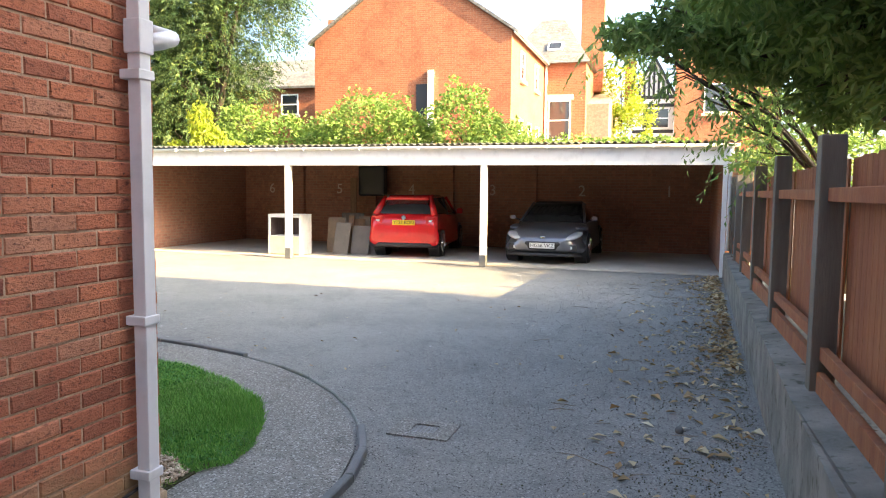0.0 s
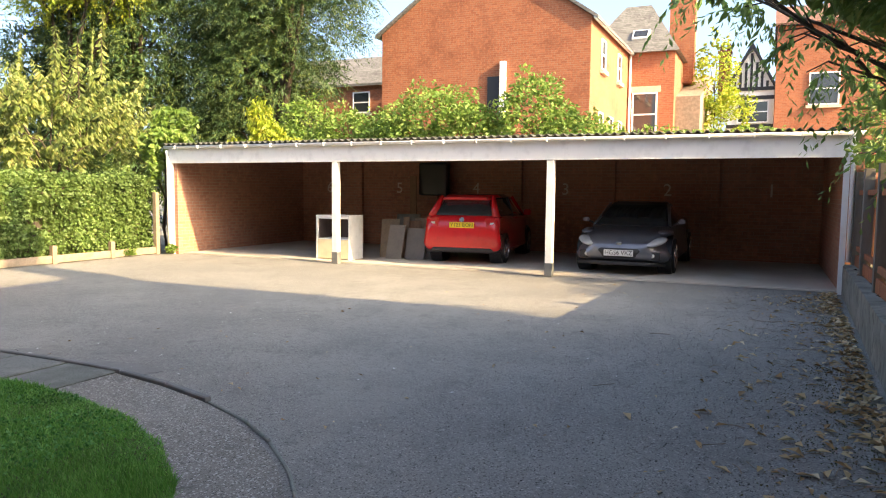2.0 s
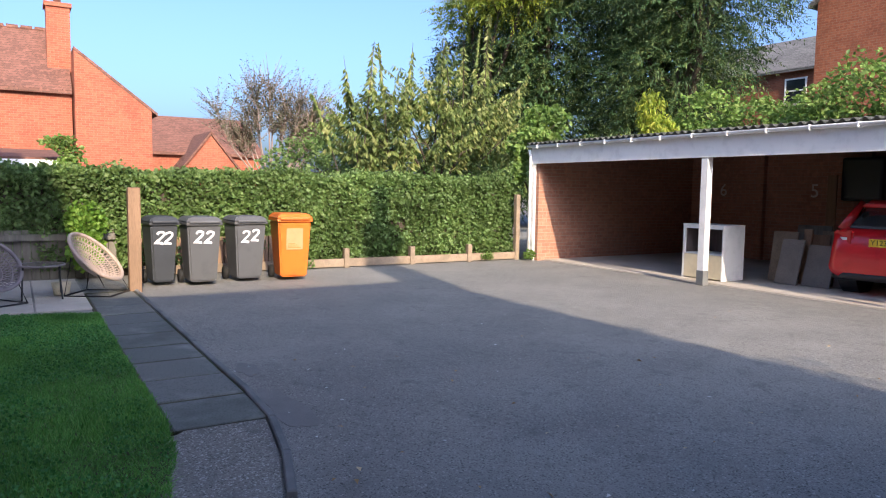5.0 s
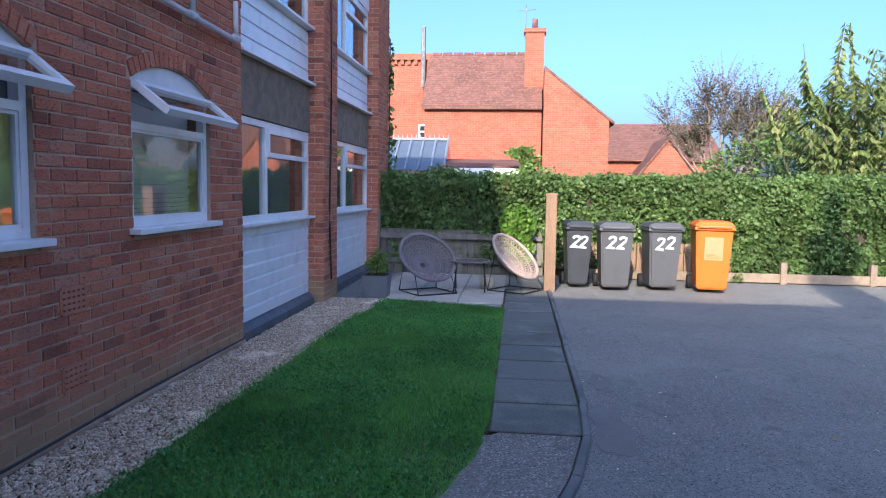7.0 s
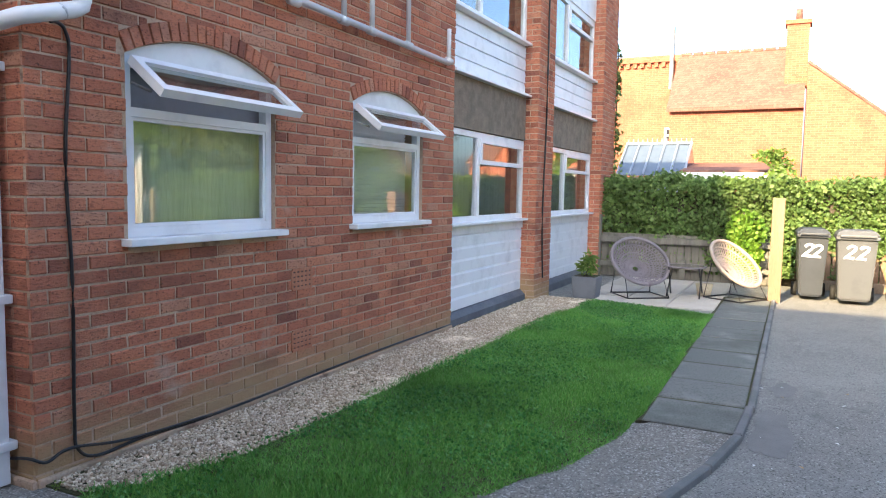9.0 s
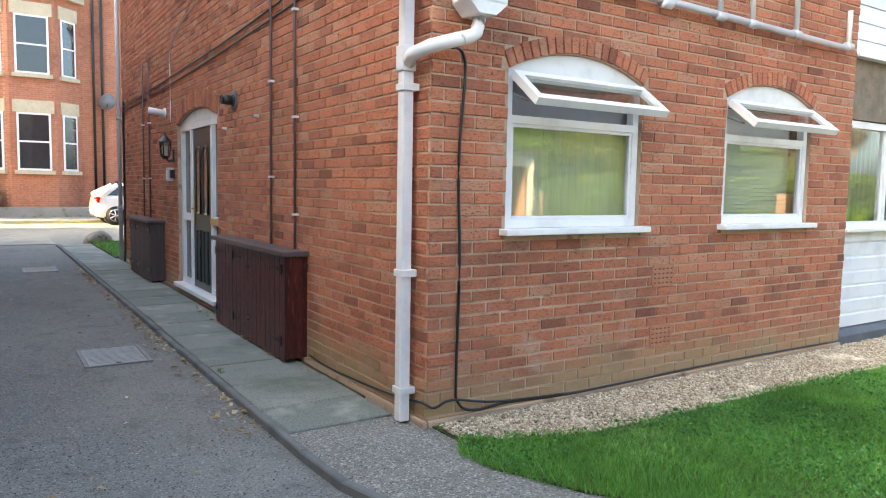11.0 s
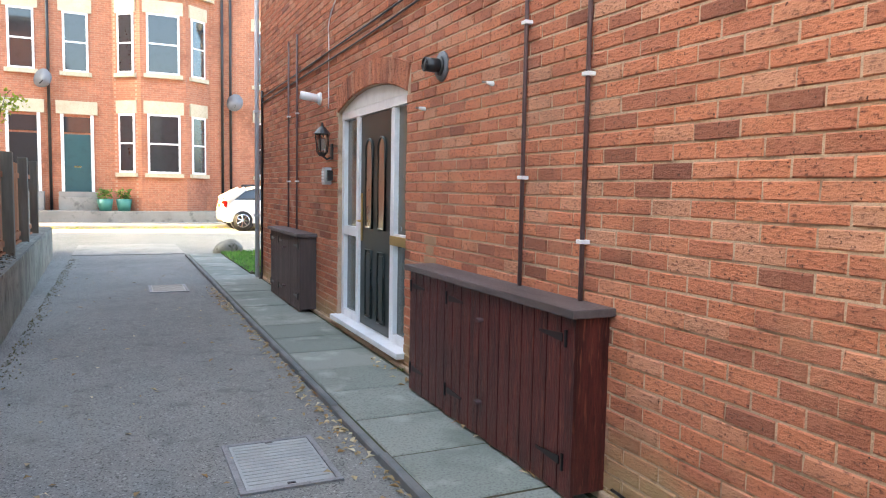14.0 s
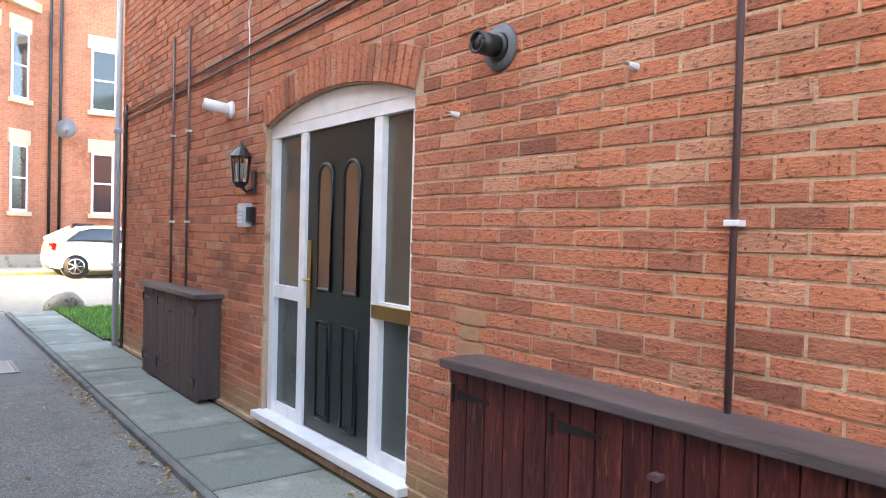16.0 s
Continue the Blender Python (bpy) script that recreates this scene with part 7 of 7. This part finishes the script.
plant("bush", "sunlit leafy shrub beyond the end of the fence", "bush", (2.3, 14.6, 0.3),
      [(1.7, 14.6, 3.1, 0.9, 0.8, 0.55), (2.4, 13.4, 3.0, 0.8, 0.9, 0.6), (2.0, 14.0, 2.1, 0.9, 0.9, 0.6), (2.6, 13.0, 2.3, 0.9, 1.0, 0.6), (1.5, 15.6, 2.6, 0.7, 0.9, 0.7), (2.2, 11.9, 2.1, 0.7, 0.8, 0.45), (1.3, 13.2, 2.05, 0.5, 0.9, 0.25)], 5200, 0.13, L_BUSH, 0.07, gap=0.2, droop=0.4, narrow=0.45)
plant("birch_tree", "small birch with yellow leaves in a front garden", "tree", (2.2, -11.5, 0),
      [(2.2, -11.5, 3.6, 0.6, 0.6, 0.9), (2.0, -11.5, 2.7, 0.7, 0.6, 0.4), (2.2, -11.5, 1.75, 0.6, 0.5, 0.3), (1.5, -11.6, 2.9, 0.5, 0.3, 0.25)], 1300, 0.085, L_YELLOW, 0.035, gap=0.3, droop=0.5, shell=0.2)


# ---- neighbouring houses ----
def win(parent, x0, x1, y, z0, z1, face=-1, axis="y", sill=True, bars=1, lintel=None):
    """A sash window on a far wall: frame, pane, bar, sill."""
    w = part("window", bmesh.new(), M_UPVC, parent)
    fr, d = 0.07, 0.05 * face

    def slab(name, a, b, lo, hi, p, q, mat):
        p, q = min(p, q), max(p, q)
        bm = boxed(a, b, p, q, lo, hi) if axis == "y" else boxed(p, q, a, b, lo, hi)
        return part(name, bm, mat, w)
    slab("pane", x0 + fr, x1 - fr, z0 + fr, z1 - fr, y + d * 0.2, y + d * 0.5, M_DARKGLASS)
    slab("frame", x0, x0 + fr, z0, z1, y + d * 0.1, y + d, M_UPVC)
    slab("frame", x1 - fr, x1, z0, z1, y + d * 0.1, y + d, M_UPVC)
    slab("frame", x0 + fr, x1 - fr, z0, z0 + fr, y + d * 0.1, y + d, M_UPVC)
    slab("frame", x0 + fr, x1 - fr, z1 - fr, z1, y + d * 0.1, y + d, M_UPVC)
    for i in range(bars):
        zb = z0 + (z1 - z0) * (i + 1) / (bars + 1)
        slab("glazing_bar", x0 + fr, x1 - fr, zb - 0.03, zb + 0.03, y + d * 0.15, y + d * 0.95, M_UPVC)
    if sill:
        slab("sill", x0 - 0.1, x1 + 0.1, z0 - 0.14, z0, y, y + 0.14 * face, M_STONE)
    if lintel:
        slab("lintel", x0 - 0.12, x1 + 0.12, z1, z1 + lintel, y, y + 0.06 * face, M_STONE)
    return w


def gable_house(label, x0, x1, y0, y1, eave, ridge, wall, roof, ridge_axis="y"):
    ob = thing("house", label, "house", 0, 0, 0)
    bm = bmesh.new()
    if ridge_axis == "y":
        c = (x0 + x1) / 2
        prism(bm, [(x0, -0.1), (x1, -0.1), (x1, eave), (c, ridge), (x0, eave)], "y", y0, y1)
        part("wall", bm, wall, ob)
        for s, e in ((x0, -1), (x1, 1)):
            k = (ridge - eave) / (c - s)
            o = s + 0.25 * e
            z = ridge - abs(c - o) * abs(k)
            bm = bmesh.new()
            prism(bm, [(c, ridge + 0.02), (o, z + 0.02), (o, z + 0.14), (c, ridge + 0.16)], "y", y0 - 0.12, y1 + 0.1)
            part("roof", bm, roof, ob)
    else:
        c = (y0 + y1) / 2
        prism(bm, [(y0, -0.1), (y1, -0.1), (y1, eave), (c, ridge), (y0, eave)], "x", x0, x1)
        part("wall", bm, wall, ob)
        for s in (y0, y1):
            k = abs((ridge - eave) / (c - s))
            o = s + (0.25 if s > c else -0.25)
            z = ridge - abs(c - o) * k
            bm = bmesh.new()
            prism(bm, [(c, ridge + 0.02), (o, z + 0.02), (o, z + 0.14), (c, ridge + 0.16)], "x", x0 - 0.12, x1 + 0.12)
            part("roof", bm, roof, ob)
    return ob


def chimney(parent, x, y, z0, z1, w, d, mat, pots=2):
    c = part("chimney", boxed(x - w / 2, x + w / 2, y - d / 2, y + d / 2, z0, z1), mat, parent)
    part("cap", boxed(x - w / 2 - 0.06, x + w / 2 + 0.06, y - d / 2 - 0.06, y + d / 2 + 0.06, z1, z1 + 0.14), mat, c)
    for i in range(pots):
        px = x + (i - (pots - 1) / 2) * 0.35
        part("chimney_pot", cyl(bmesh.new(), (px, y, z1 + 0.14), (px, y, z1 + 0.55), 0.12, 0.1, 12), M_TILE, c, "", True)


# big gable house behind the carport
h = gable_house("large orange brick gabled house in sunlight", -13.9, -5.85, 26.0, 36.0, 7.45, 10.2, M_FAR_A, M_SLATE)
part("flue", boxed(-9.05, -8.85, 25.85, 26.0, 3, 6.1), M_UPVC, h, "white flue on the gable")
part("vent", boxed(-9.55, -9.1, 25.96, 26.0, 4.4, 5.6), M_BLACK, h, "dark blocked opening")
win(h, 27.6, 28.3, -5.85, 5.9, 7.0, 1, "x")
win(h, 30.6, 31.3, -5.85, 5.9, 7.0, 1, "x")
win(h, 27.4, 28.1, -5.85, 3.2, 4.4, 1, "x")
win(h, 29.2, 29.9, -5.85, 3.2, 4.4, 1, "x")
win(h, 31.0, 31.7, -5.85, 3.2, 4.4, 1, "x")
part("gutter", tube(bmesh.new(), [(-5.7, 25.9, 7.35), (-5.7, 33, 7.35)], 0.06, 8), M_UPVC, h, "", True)
part("downpipe", tube(bmesh.new(), [(-5.75, 32.9, 7.3), (-5.75, 32.9, 0)], 0.05, 8), M_UPVC, h, "", True)
# rear block with hipped slate roof
h = thing("house", "brick rear block with grey hipped slate roof and skylight", "house", 0, 0, 0)
part("wall", boxed(-7.6, -3.95, 33.0, 40, -0.1, 7.45), M_FAR_A, h)
bm = bmesh.new()
a = [bm.verts.new(p) for p in [(-7.9, 32.75, 7.4), (-3.75, 32.75, 7.4), (-3.75, 40.2, 7.4), (-7.9, 40.2, 7.4), (-6.4, 35.2, 9.9), (-5.3, 35.2, 9.9), (-5.3, 39, 9.9), (-6.4, 39, 9.9)]]
for q in ((0, 1, 5, 4), (1, 2, 6, 5), (2, 3, 7, 6), (3, 0, 4, 7), (4, 5, 6, 7), (3, 2, 1, 0)):
    bm.faces.new([a[i] for i in q])
part("roof", bm, M_SLATE, h)
bm = boxed(-0.36, 0.36, -0.05, 0.05, -0.3, 0.3, 0.01)
sk = part("skylight", bm, M_UPVC, h)
sk.matrix_basis = pose(-5.45, 33.55, 8.28, -45, 0, 0)
part("pane", boxed(-0.28, 0.28, -0.07, -0.05, -0.22, 0.22), M_DARKGLASS, sk)
win(h, -5.65, -4.6, 33.0, 3.9, 5.75, -1, "y", lintel=0.25)
chimney(h, -4.05, 36.4, 6.5, 11.8, 1.1, 0.8, M_FAR_A, 3)
part("side_wing", prism(bmesh.new(), [(33.6, -0.1), (40, -0.1), (40, 7.4), (33.6, 5.6)], "x", -3.95, -2.95), M_ROUGHCAST, h)
# timber-framed gable and brick neighbour
h = gable_house("timber framed house with white gable and black beams", -2.35, -0.12, 42.0, 50, 6.9, 8.95, M_WHITE, M_TILE)
for z in (6.9, 6.45, 5.0, 4.6):
    part("beam", boxed(-2.35, -0.12, 41.94, 42.0, z - 0.09, z + 0.09), M_BLACK, h)
for i in range(7):
    x = -2.0 + i * 0.255
    zt = 8.7 - abs(x + 1.235) * 1.85
    if zt > 7.0:
        part("beam", boxed(x - 0.06, x + 0.06, 41.94, 42.0, 6.99, zt), M_BLACK, h)
for s in (-1, 1):
    bm = bmesh.new()
    prism(bm, [(-1.235, 8.95), (-1.235 + s * 1.3, 6.55), (-1.235 + s * 1.3, 6.85), (-1.235, 9.25)], "y", 41.8, 41.95)
    part("bargeboard", bm, M_BLACK, h)
win(h, -1.85, -0.35, 41.95, 5.15, 6.3, -1, "y", False)
chimney(h, -2.7, 45, 6.0, 9.3, 0.6, 0.6, M_FAR_A)
h = gable_house("orange brick house seen past the trees", -0.1, 5.2, 41.5, 50, 9.9, 11.6, M_FAR_A, M_TILE, "x")
win(h, 1.4, 2.75, 41.5, 5.9, 7.5, -1)
h = gable_house("brick house with grey slate roof between trees", -27.0, -17.2, 34.0, 40, 7.0, 8.8, M_FAR_A, M_SLATE, "x")
win(h, -20.17, -19.14, 34.0, 5.5, 6.6, -1)
part("taller_wall", boxed(-19.7, -16.5, 38.5, 44, -0.1, 11.5), M_FAR_A, h)

# houses beyond the hedge to the west
h = thing("house", "sunlit orange brick house with brown tiled roof", "house")
bm = bmesh.new()
prism(bm, [(-31.6, -0.1), (-27.0, -0.1), (-27.0, 4.5), (-29.3, 6.6), (-31.6, 4.5)], "y", 1.85, 6.15)
part("wall", bm, M_FAR_B, h)
bm = bmesh.new()
prism(bm, [(-26.8, 4.38), (-29.3, 6.66), (-31.8, 4.38), (-31.8, 4.52), (-29.3, 6.8), (-26.8, 4.52)], "y", 1.75, 6.15)
part("roof", bm, M_TILE, h)
for i in range(9):
    part("ridge_tile", cyl(bmesh.new(), (-29.3, 1.85 + i * 0.42, 6.78), (-29.3, 2.2 + i * 0.42, 6.78), 0.1, 0.1, 8), M_TILE, h)
chimney(h, -28.0, 5.85, 5.2, 7.3, 0.7, 0.7, M_FAR_B, 1)
part("aerial", tube(bmesh.new(), [(-28.2, 5.5, 7.2), (-28.2, 5.5, 8.4)], 0.02, 6), M_STEEL, h)
part("aerial", tube(bmesh.new(), [(-28.2, 5.2, 8.2), (-28.2, 5.85, 8.25)], 0.015, 6), M_STEEL, h)
h = thing("house", "orange brick wing with a steep sloping roof", "house")
bm = bmesh.new()
prism(bm, [(6.2, -0.1), (8.5, -0.1), (8.5, 3.95), (6.2, 5.75)], "x", -31.5, -26.4)
part("wall", bm, M_FAR_B, h)
bm = bmesh.new()
prism(bm, [(8.7, 3.82), (6.2, 5.78), (6.2, 5.88), (8.7, 3.92)], "x", -31.6, -26.45)
part("roof", bm, M_TILE, h)
h = gable_house("distant house with red tiled roof", -40, -33, 8.0, 14.2, 2.9, 4.6, M_FAR_B, M_TILE, "y")
h = gable_house("small brick cottage gable", -34, -31, 10.4, 12.6, 2.2, 3.6, M_FAR_B, M_TILE, "x")
h = thing("house", "tall red brick house with dentil cornice and flue", "house")
part("wall", boxed(-38, -30.0, -7.0, 1.9, -0.1, 6.7), M_FAR_B, h)
part("cornice", boxed(-38.1, -29.85, -7.1, 2.0, 6.7, 6.95), M_FAR_B, h)
for i in range(18):
    part("dentil", boxed(-29.98, -29.88, -3.2 + i * 0.28, -3.06 + i * 0.28, 6.52, 6.7), M_FAR_B, h)
part("flue", tube(bmesh.new(), [(-29.8, 1.4, 5.6), (-29.8, 1.4, 8.0)], 0.09, 8), M_STEEL, h)
win(h, 1.2, 1.75, -30.0, 3.5, 4.1, 1, "x", False)
# lean-to with white fascia and glazed conservatory
h = thing("lean_to", "low lean-to roof with white fascia board", "outbuilding")
part("wall", boxed(-24, -21.2, 3.2, 5.7, -0.1, 1.9), M_FAR_B, h)
part("fascia", boxed(-21.2, -21.05, 3.1, 5.8, 1.9, 2.08), M_WHITE, h)
bm = bmesh.new()
prism(bm, [(-21.15, 2.08), (-24, 2.35), (-24, 2.45), (-21.15, 2.14)], "y", 3.1, 5.8)
part("roof", bm, M_TILE, h)
h = thing("conservatory", "blue-grey glazed conservatory with ridge finials", "conservatory")
M_CONS = plain("grey_blue_frame", (0.2, 0.24, 0.3), 0.5)
part("base", boxed(-24.4, -21.8, 1.2, 3.2, -0.1, 1.95), M_CONS, h)
bm = bmesh.new()
prism(bm, [(-21.7, 2.0), (-23.1, 3.0), (-24.5, 2.0)], "y", 1.2, 3.15)
part("roof_glass", bm, plain("roof_glass", (0.1, 0.13, 0.17), 0.12, spec=0.8), h)
for i in range(6):
    y = 1.22 + i * 0.385
    part("glazing_bar", tube(bmesh.new(), [(-21.66, y, 2.02), (-23.1, y, 3.05)], 0.035, 6), M_CONS, h)
for i in range(14):
    y = 1.25 + i * 0.145
    part("finial", cyl(bmesh.new(), (-23.1, y, 3.02), (-23.1, y, 3.18), 0.025, 0.005, 6), M_CONS, h)
part("ridge", boxed(-23.18, -23.02, 1.2, 3.15, 2.99, 3.06), M_CONS, h)

# neighbours on the east side, mostly out of view: they shade the yard
h = thing("house", "neighbouring red brick house, unseen north end added for shade", "house")
# unseen north end and extra height added to darken the alley wall
part("wall", boxed(2.65, 8.9, -14.4, 2.3, -0.1, 8.8), M_FAR_A, h)
part("roof", boxed(2.5, 8.95, -14.6, 2.4, 8.8, 9.0), M_SLATE, h)
h = thing("house", "tall brick house behind the eastern gardens", "house")
# out of view; placed to match the shadow edges across the yard
part("wall", boxed(9.0, 11, -3.4, 1.15, -0.1, 12.8), M_FAR_A, h)
part("rear_wing", boxed(9.0, 16, 1.15, 6.85, -0.1, 9.9), M_FAR_A, h)
part("roof", boxed(8.9, 11, -3.5, 1.15, 12.8, 13.0), M_SLATE, h)
stack = part("chimney", boxed(9.1, 9.9, 6.41, 7.0, 9.9, 11.85), M_FAR_A, h)
part("cap", boxed(9.05, 9.95, 6.38, 7.2, 11.85, 11.97), M_FAR_A, stack)
part("chimney_pot", cyl(bmesh.new(), (9.35, 6.75, 11.97), (9.35, 6.75, 12.78), 0.22, 0.18, 14), M_TILE, stack, "", True)

# added block out of view, keeps the sun off the street end
h = thing("house", "unseen brick block added to shade the street", "house")
part("wall", boxed(22, 30, -23.3, -9.0, -0.1, 14), M_FAR_A, h)
part("roof", boxed(21.8, 30.2, -23.4, -8.9, 14, 14.2), M_SLATE, h)

# ---- street ----
structure("far_kerb", boxed(-40, 40, -21.8, -21.65, -0.05, 0.12, 0.02), M_PALECON, "stone kerb of the far pavement")
structure("pavement_far", boxed(-40, 40, -23.4, -21.8, -0.05, 0.13), M_CONCRETE, "pavement before the terrace")
structure("pavement_near", boxed(-1.62, 0.5, -14.9, -12.2, -0.05, 0.012), M_CONCRETE, "near pavement at the end of the drive")
FY = -24.6
terrace = thing("terrace_house", "red brick terraced house with bay windows and cream lintels", "house")
part("wall", boxed(-12, 12, FY - 6, FY, -0.1, 11.5), M_TERRACE, terrace)
part("plinth", boxed(-12, 12, FY, -23.4, -0.1, 0.5), M_CONCRETE, terrace)
part("plinth_wall", boxed(-12, 0.3, FY, FY + 0.12, 0.5, 1.15), M_TERRACE, terrace)


def bay(cx, parent):
    w, d = 1.5, 0.75
    pts = [(cx - w - 0.15, FY), (cx - 0.75, FY + d), (cx + 0.75, FY + d), (cx + w + 0.15, FY)]
    b = part("bay", prism(bmesh.new(), pts, "z", 0.5, 8.2), M_TERRACE, parent)
    part("cornice", prism(bmesh.new(), [(cx - w - 0.35, FY), (cx - 0.9, FY + d + 0.2), (cx + 0.9, FY + d + 0.2), (cx + w + 0.35, FY)], "z", 8.2, 8.5), M_STONE, b)
    for z0, z1 in ((1.85, 3.95), (5.35, 7.45)):
        win(b, cx - 0.55, cx + 0.55, FY + d, z0, z1, 1, "y", True, 1, 0.45)
        for s in (-1, 1):
            a = math.degrees(math.atan2(d, w - 0.6)) * -s
            e = thing("side_window", "", "", cx + s * (w + 0.9) / 2, FY + d / 2, 0, a)
            e.parent = b
            for nm, bx, mt in (("frame", (-0.34, 0.34, 0.01, 0.04, z0, z1), M_UPVC), ("pane", (-0.26, 0.26, 0.04, 0.05, z0 + 0.08, (z0 + z1) / 2 - 0.03), M_DARKGLASS), ("pane", (-0.26, 0.26, 0.04, 0.05, (z0 + z1) / 2 + 0.03, z1 - 0.08), M_DARKGLASS), ("sill", (-0.42, 0.42, 0, 0.14, z0 - 0.14, z0), M_STONE), ("lintel", (-0.42, 0.42, 0, 0.06, z1, z1 + 0.45), M_STONE)):
                part(nm, boxed(*bx), mt, e)
    return b


bay(-1.9, terrace)
bay(8.0, terrace)
bay(-9.5, terrace)
M_TEAL = plain("teal_door", (0.02, 0.08, 0.09), 0.4)
for x, mt in ((0.9, M_TEAL), (2.55, M_BLACK)):
    d = part("door", boxed(x - 0.42, x + 0.42, FY, FY + 0.05, 1.15, 3.15), mt, terrace)
    part("letterbox", boxed(x - 0.12, x + 0.12, FY + 0.05, FY + 0.06, 2.0, 2.06), M_CHROME, d)
    part("transom_light", boxed(x - 0.42, x + 0.42, FY, FY + 0.03, 3.22, 3.75), M_DARKGLASS, d)
    part("frame", boxed(x - 0.52, x - 0.42, FY, FY + 0.08, 1.15, 3.85), M_WHITE, d)
    part("frame", boxed(x + 0.42, x + 0.52, FY, FY + 0.08, 1.15, 3.85), M_WHITE, d)
    part("lintel", boxed(x - 0.65, x + 0.65, FY, FY + 0.1, 3.85, 4.3), M_STONE, d)
    part("step", boxed(x - 0.6, x + 0.6, FY, FY + 0.5, 0.5, 0.95), M_CONCRETE, d)
    part("step", boxed(x - 0.6, x + 0.6, FY, FY + 0.25, 0.95, 1.15), M_CONCRETE, d)
for x in (0.9, 2.55, 4.3, -5.6):
    win(terrace, x - 0.4, x + 0.4, FY, 5.3, 7.35, 1, "y", True, 1, 0.45)
win(terrace, 4.0, 4.7, FY, 1.85, 3.9, 1, "y", True, 1, 0.45)
win(terrace, -5.95, -5.25, FY, 1.85, 3.9, 1, "y", True, 1, 0.45)
for x in (1.75, -4.0, -4.3):
    part("downpipe", tube(bmesh.new(), [(x, FY + 0.08, 11), (x, FY + 0.08, 0.5)], 0.05, 8), M_BLACK, terrace, "", True)


# ---- small wear: moss and dirt along the low wall, weeds, litter ----
n = 7000
py = rng.uniform(2.0, 13.8, n)
px = wall_x(0) + 0.03 * np.maximum(py - 4, 0) - 0.02 - np.abs(rng.normal(0, 0.42, n))
p = np.stack([px, py, rng.uniform(0.002, 0.012, n)], 1)
keep = np.array([noise.noise(Vector((a * 1.5, b * 0.9, 2))) for a, b in zip(px, py)]) > -0.1
v, f = leaf_quads(p[keep], 0.013, narrow=0.8)
tagged(raw("moss", v, f, leafy("moss", (0.07, 0.075, 0.04), (0.11, 0.11, 0.055), (0.22, 0.17, 0.1), 0.1, 0.9)), "mossy dirt and leaf crumbs at the foot of the wall", "moss", kind="stuff")
n = 900
py = rng.uniform(-11.5, 2.0, n)
px = wall_x(0) - 0.02 - np.abs(rng.normal(0, 0.07, n))
v, f = leaf_quads(np.stack([px, py, rng.uniform(0.002, 0.012, n)], 1), 0.02, narrow=0.7)
tagged(raw("moss", v, f, leafy("drive_moss", (0.1, 0.1, 0.05), (0.15, 0.14, 0.07), (0.24, 0.17, 0.09), 0.1, 0.9)), "moss and crumbs along the edge of the drive", "moss", kind="stuff")
for x, y, s, c in ((CX0 + 0.12, CY - 0.12, 0.22, 160), (-12.72, 12.9, 0.2, 120), (-12.7, 9.0, 0.14, 80), (-1.7, 1.05, 0.05, 40), (WX + 0.06, -1.45, 0.05, 30), (-2.45, 2.95, 0.05, 30)):
    w = thing("weed", "small green weed at the foot of a wall", "weed", x, y, 0.02, group="weeds")
    p, d = clump_points([(0, 0, s * 0.5, s * 0.7, s * 0.7, s * 0.5)], c, 0.1)
    v, f = leaf_quads(p, s * 0.35, narrow=0.5, out=d)
    raw("foliage", v, f, L_BUSH, w)
litter("paper_scraps", "tiny pale paper scraps and petals on the ground", rng.uniform(-7.5, -1.0, 60), rng.uniform(5.3, 9.5, 60), np.full(60, 0.035), 0.03, plain("pale_scrap", (0.6, 0.6, 0.58), 0.8))
# damp patches beside the path edging
M_DAMP = surface("damp_tarmac", (0.145, 0.142, 0.135), (0.19, 0.186, 0.176), 3, 90, 0.8, 0.7)
for x, y, rx, ry in ((-5.1, 6.0, 0.5, 0.12), (-6.25, 6.05, 0.22, 0.1)):
    q = []
    for k in range(28):
        a = k * math.tau / 28
        r = 1 + 0.5 * noise.noise(Vector((math.cos(a) * 1.7 + x, math.sin(a) * 1.7, y))) + 0.12 * noise.noise(Vector((math.cos(a) * 6 + x, math.sin(a) * 6, y)))
        q.append((x + rx * r * math.cos(a), y + ry * r * math.sin(a)))
    structure("damp_patch", prism(bmesh.new(), q, "z", -0.01, 0.004), M_DAMP, "dark damp stain on the tarmac")
# rubbish: a crumpled leaf, a bottle top, a green pebble near the gully
st = bmesh.new()
bmesh.ops.create_icosphere(st, subdivisions=2, radius=0.028)
o = tagged(part("stone", st, M_SLATE, None, "", True), "small blue-grey stone on the drive", "stone")
o.location = (0.02, 4.75, 0.02)

# thin dry stalks blown over the drive
bm = bmesh.new()
r3 = random.Random(5)
for _ in range(70):
    y = r3.uniform(2.5, 12.5)
    x = 0.42 + 0.03 * max(y - 4, 0) - abs(r3.gauss(0, 0.7))
    a, l = r3.uniform(0, math.tau), r3.uniform(0.04, 0.13)
    c, s = math.cos(a) * l, math.sin(a) * l
    tube(bm, [(x - c, y - s, 0.006), (x + s * 0.15, y - c * 0.15, 0.012), (x + c, y + s, 0.006)], 0.0022, 4)
tagged(part("dry_stalks", bm, M_PALEWOOD), "thin dry leaf stalks scattered over the drive", "twigs", kind="stuff")
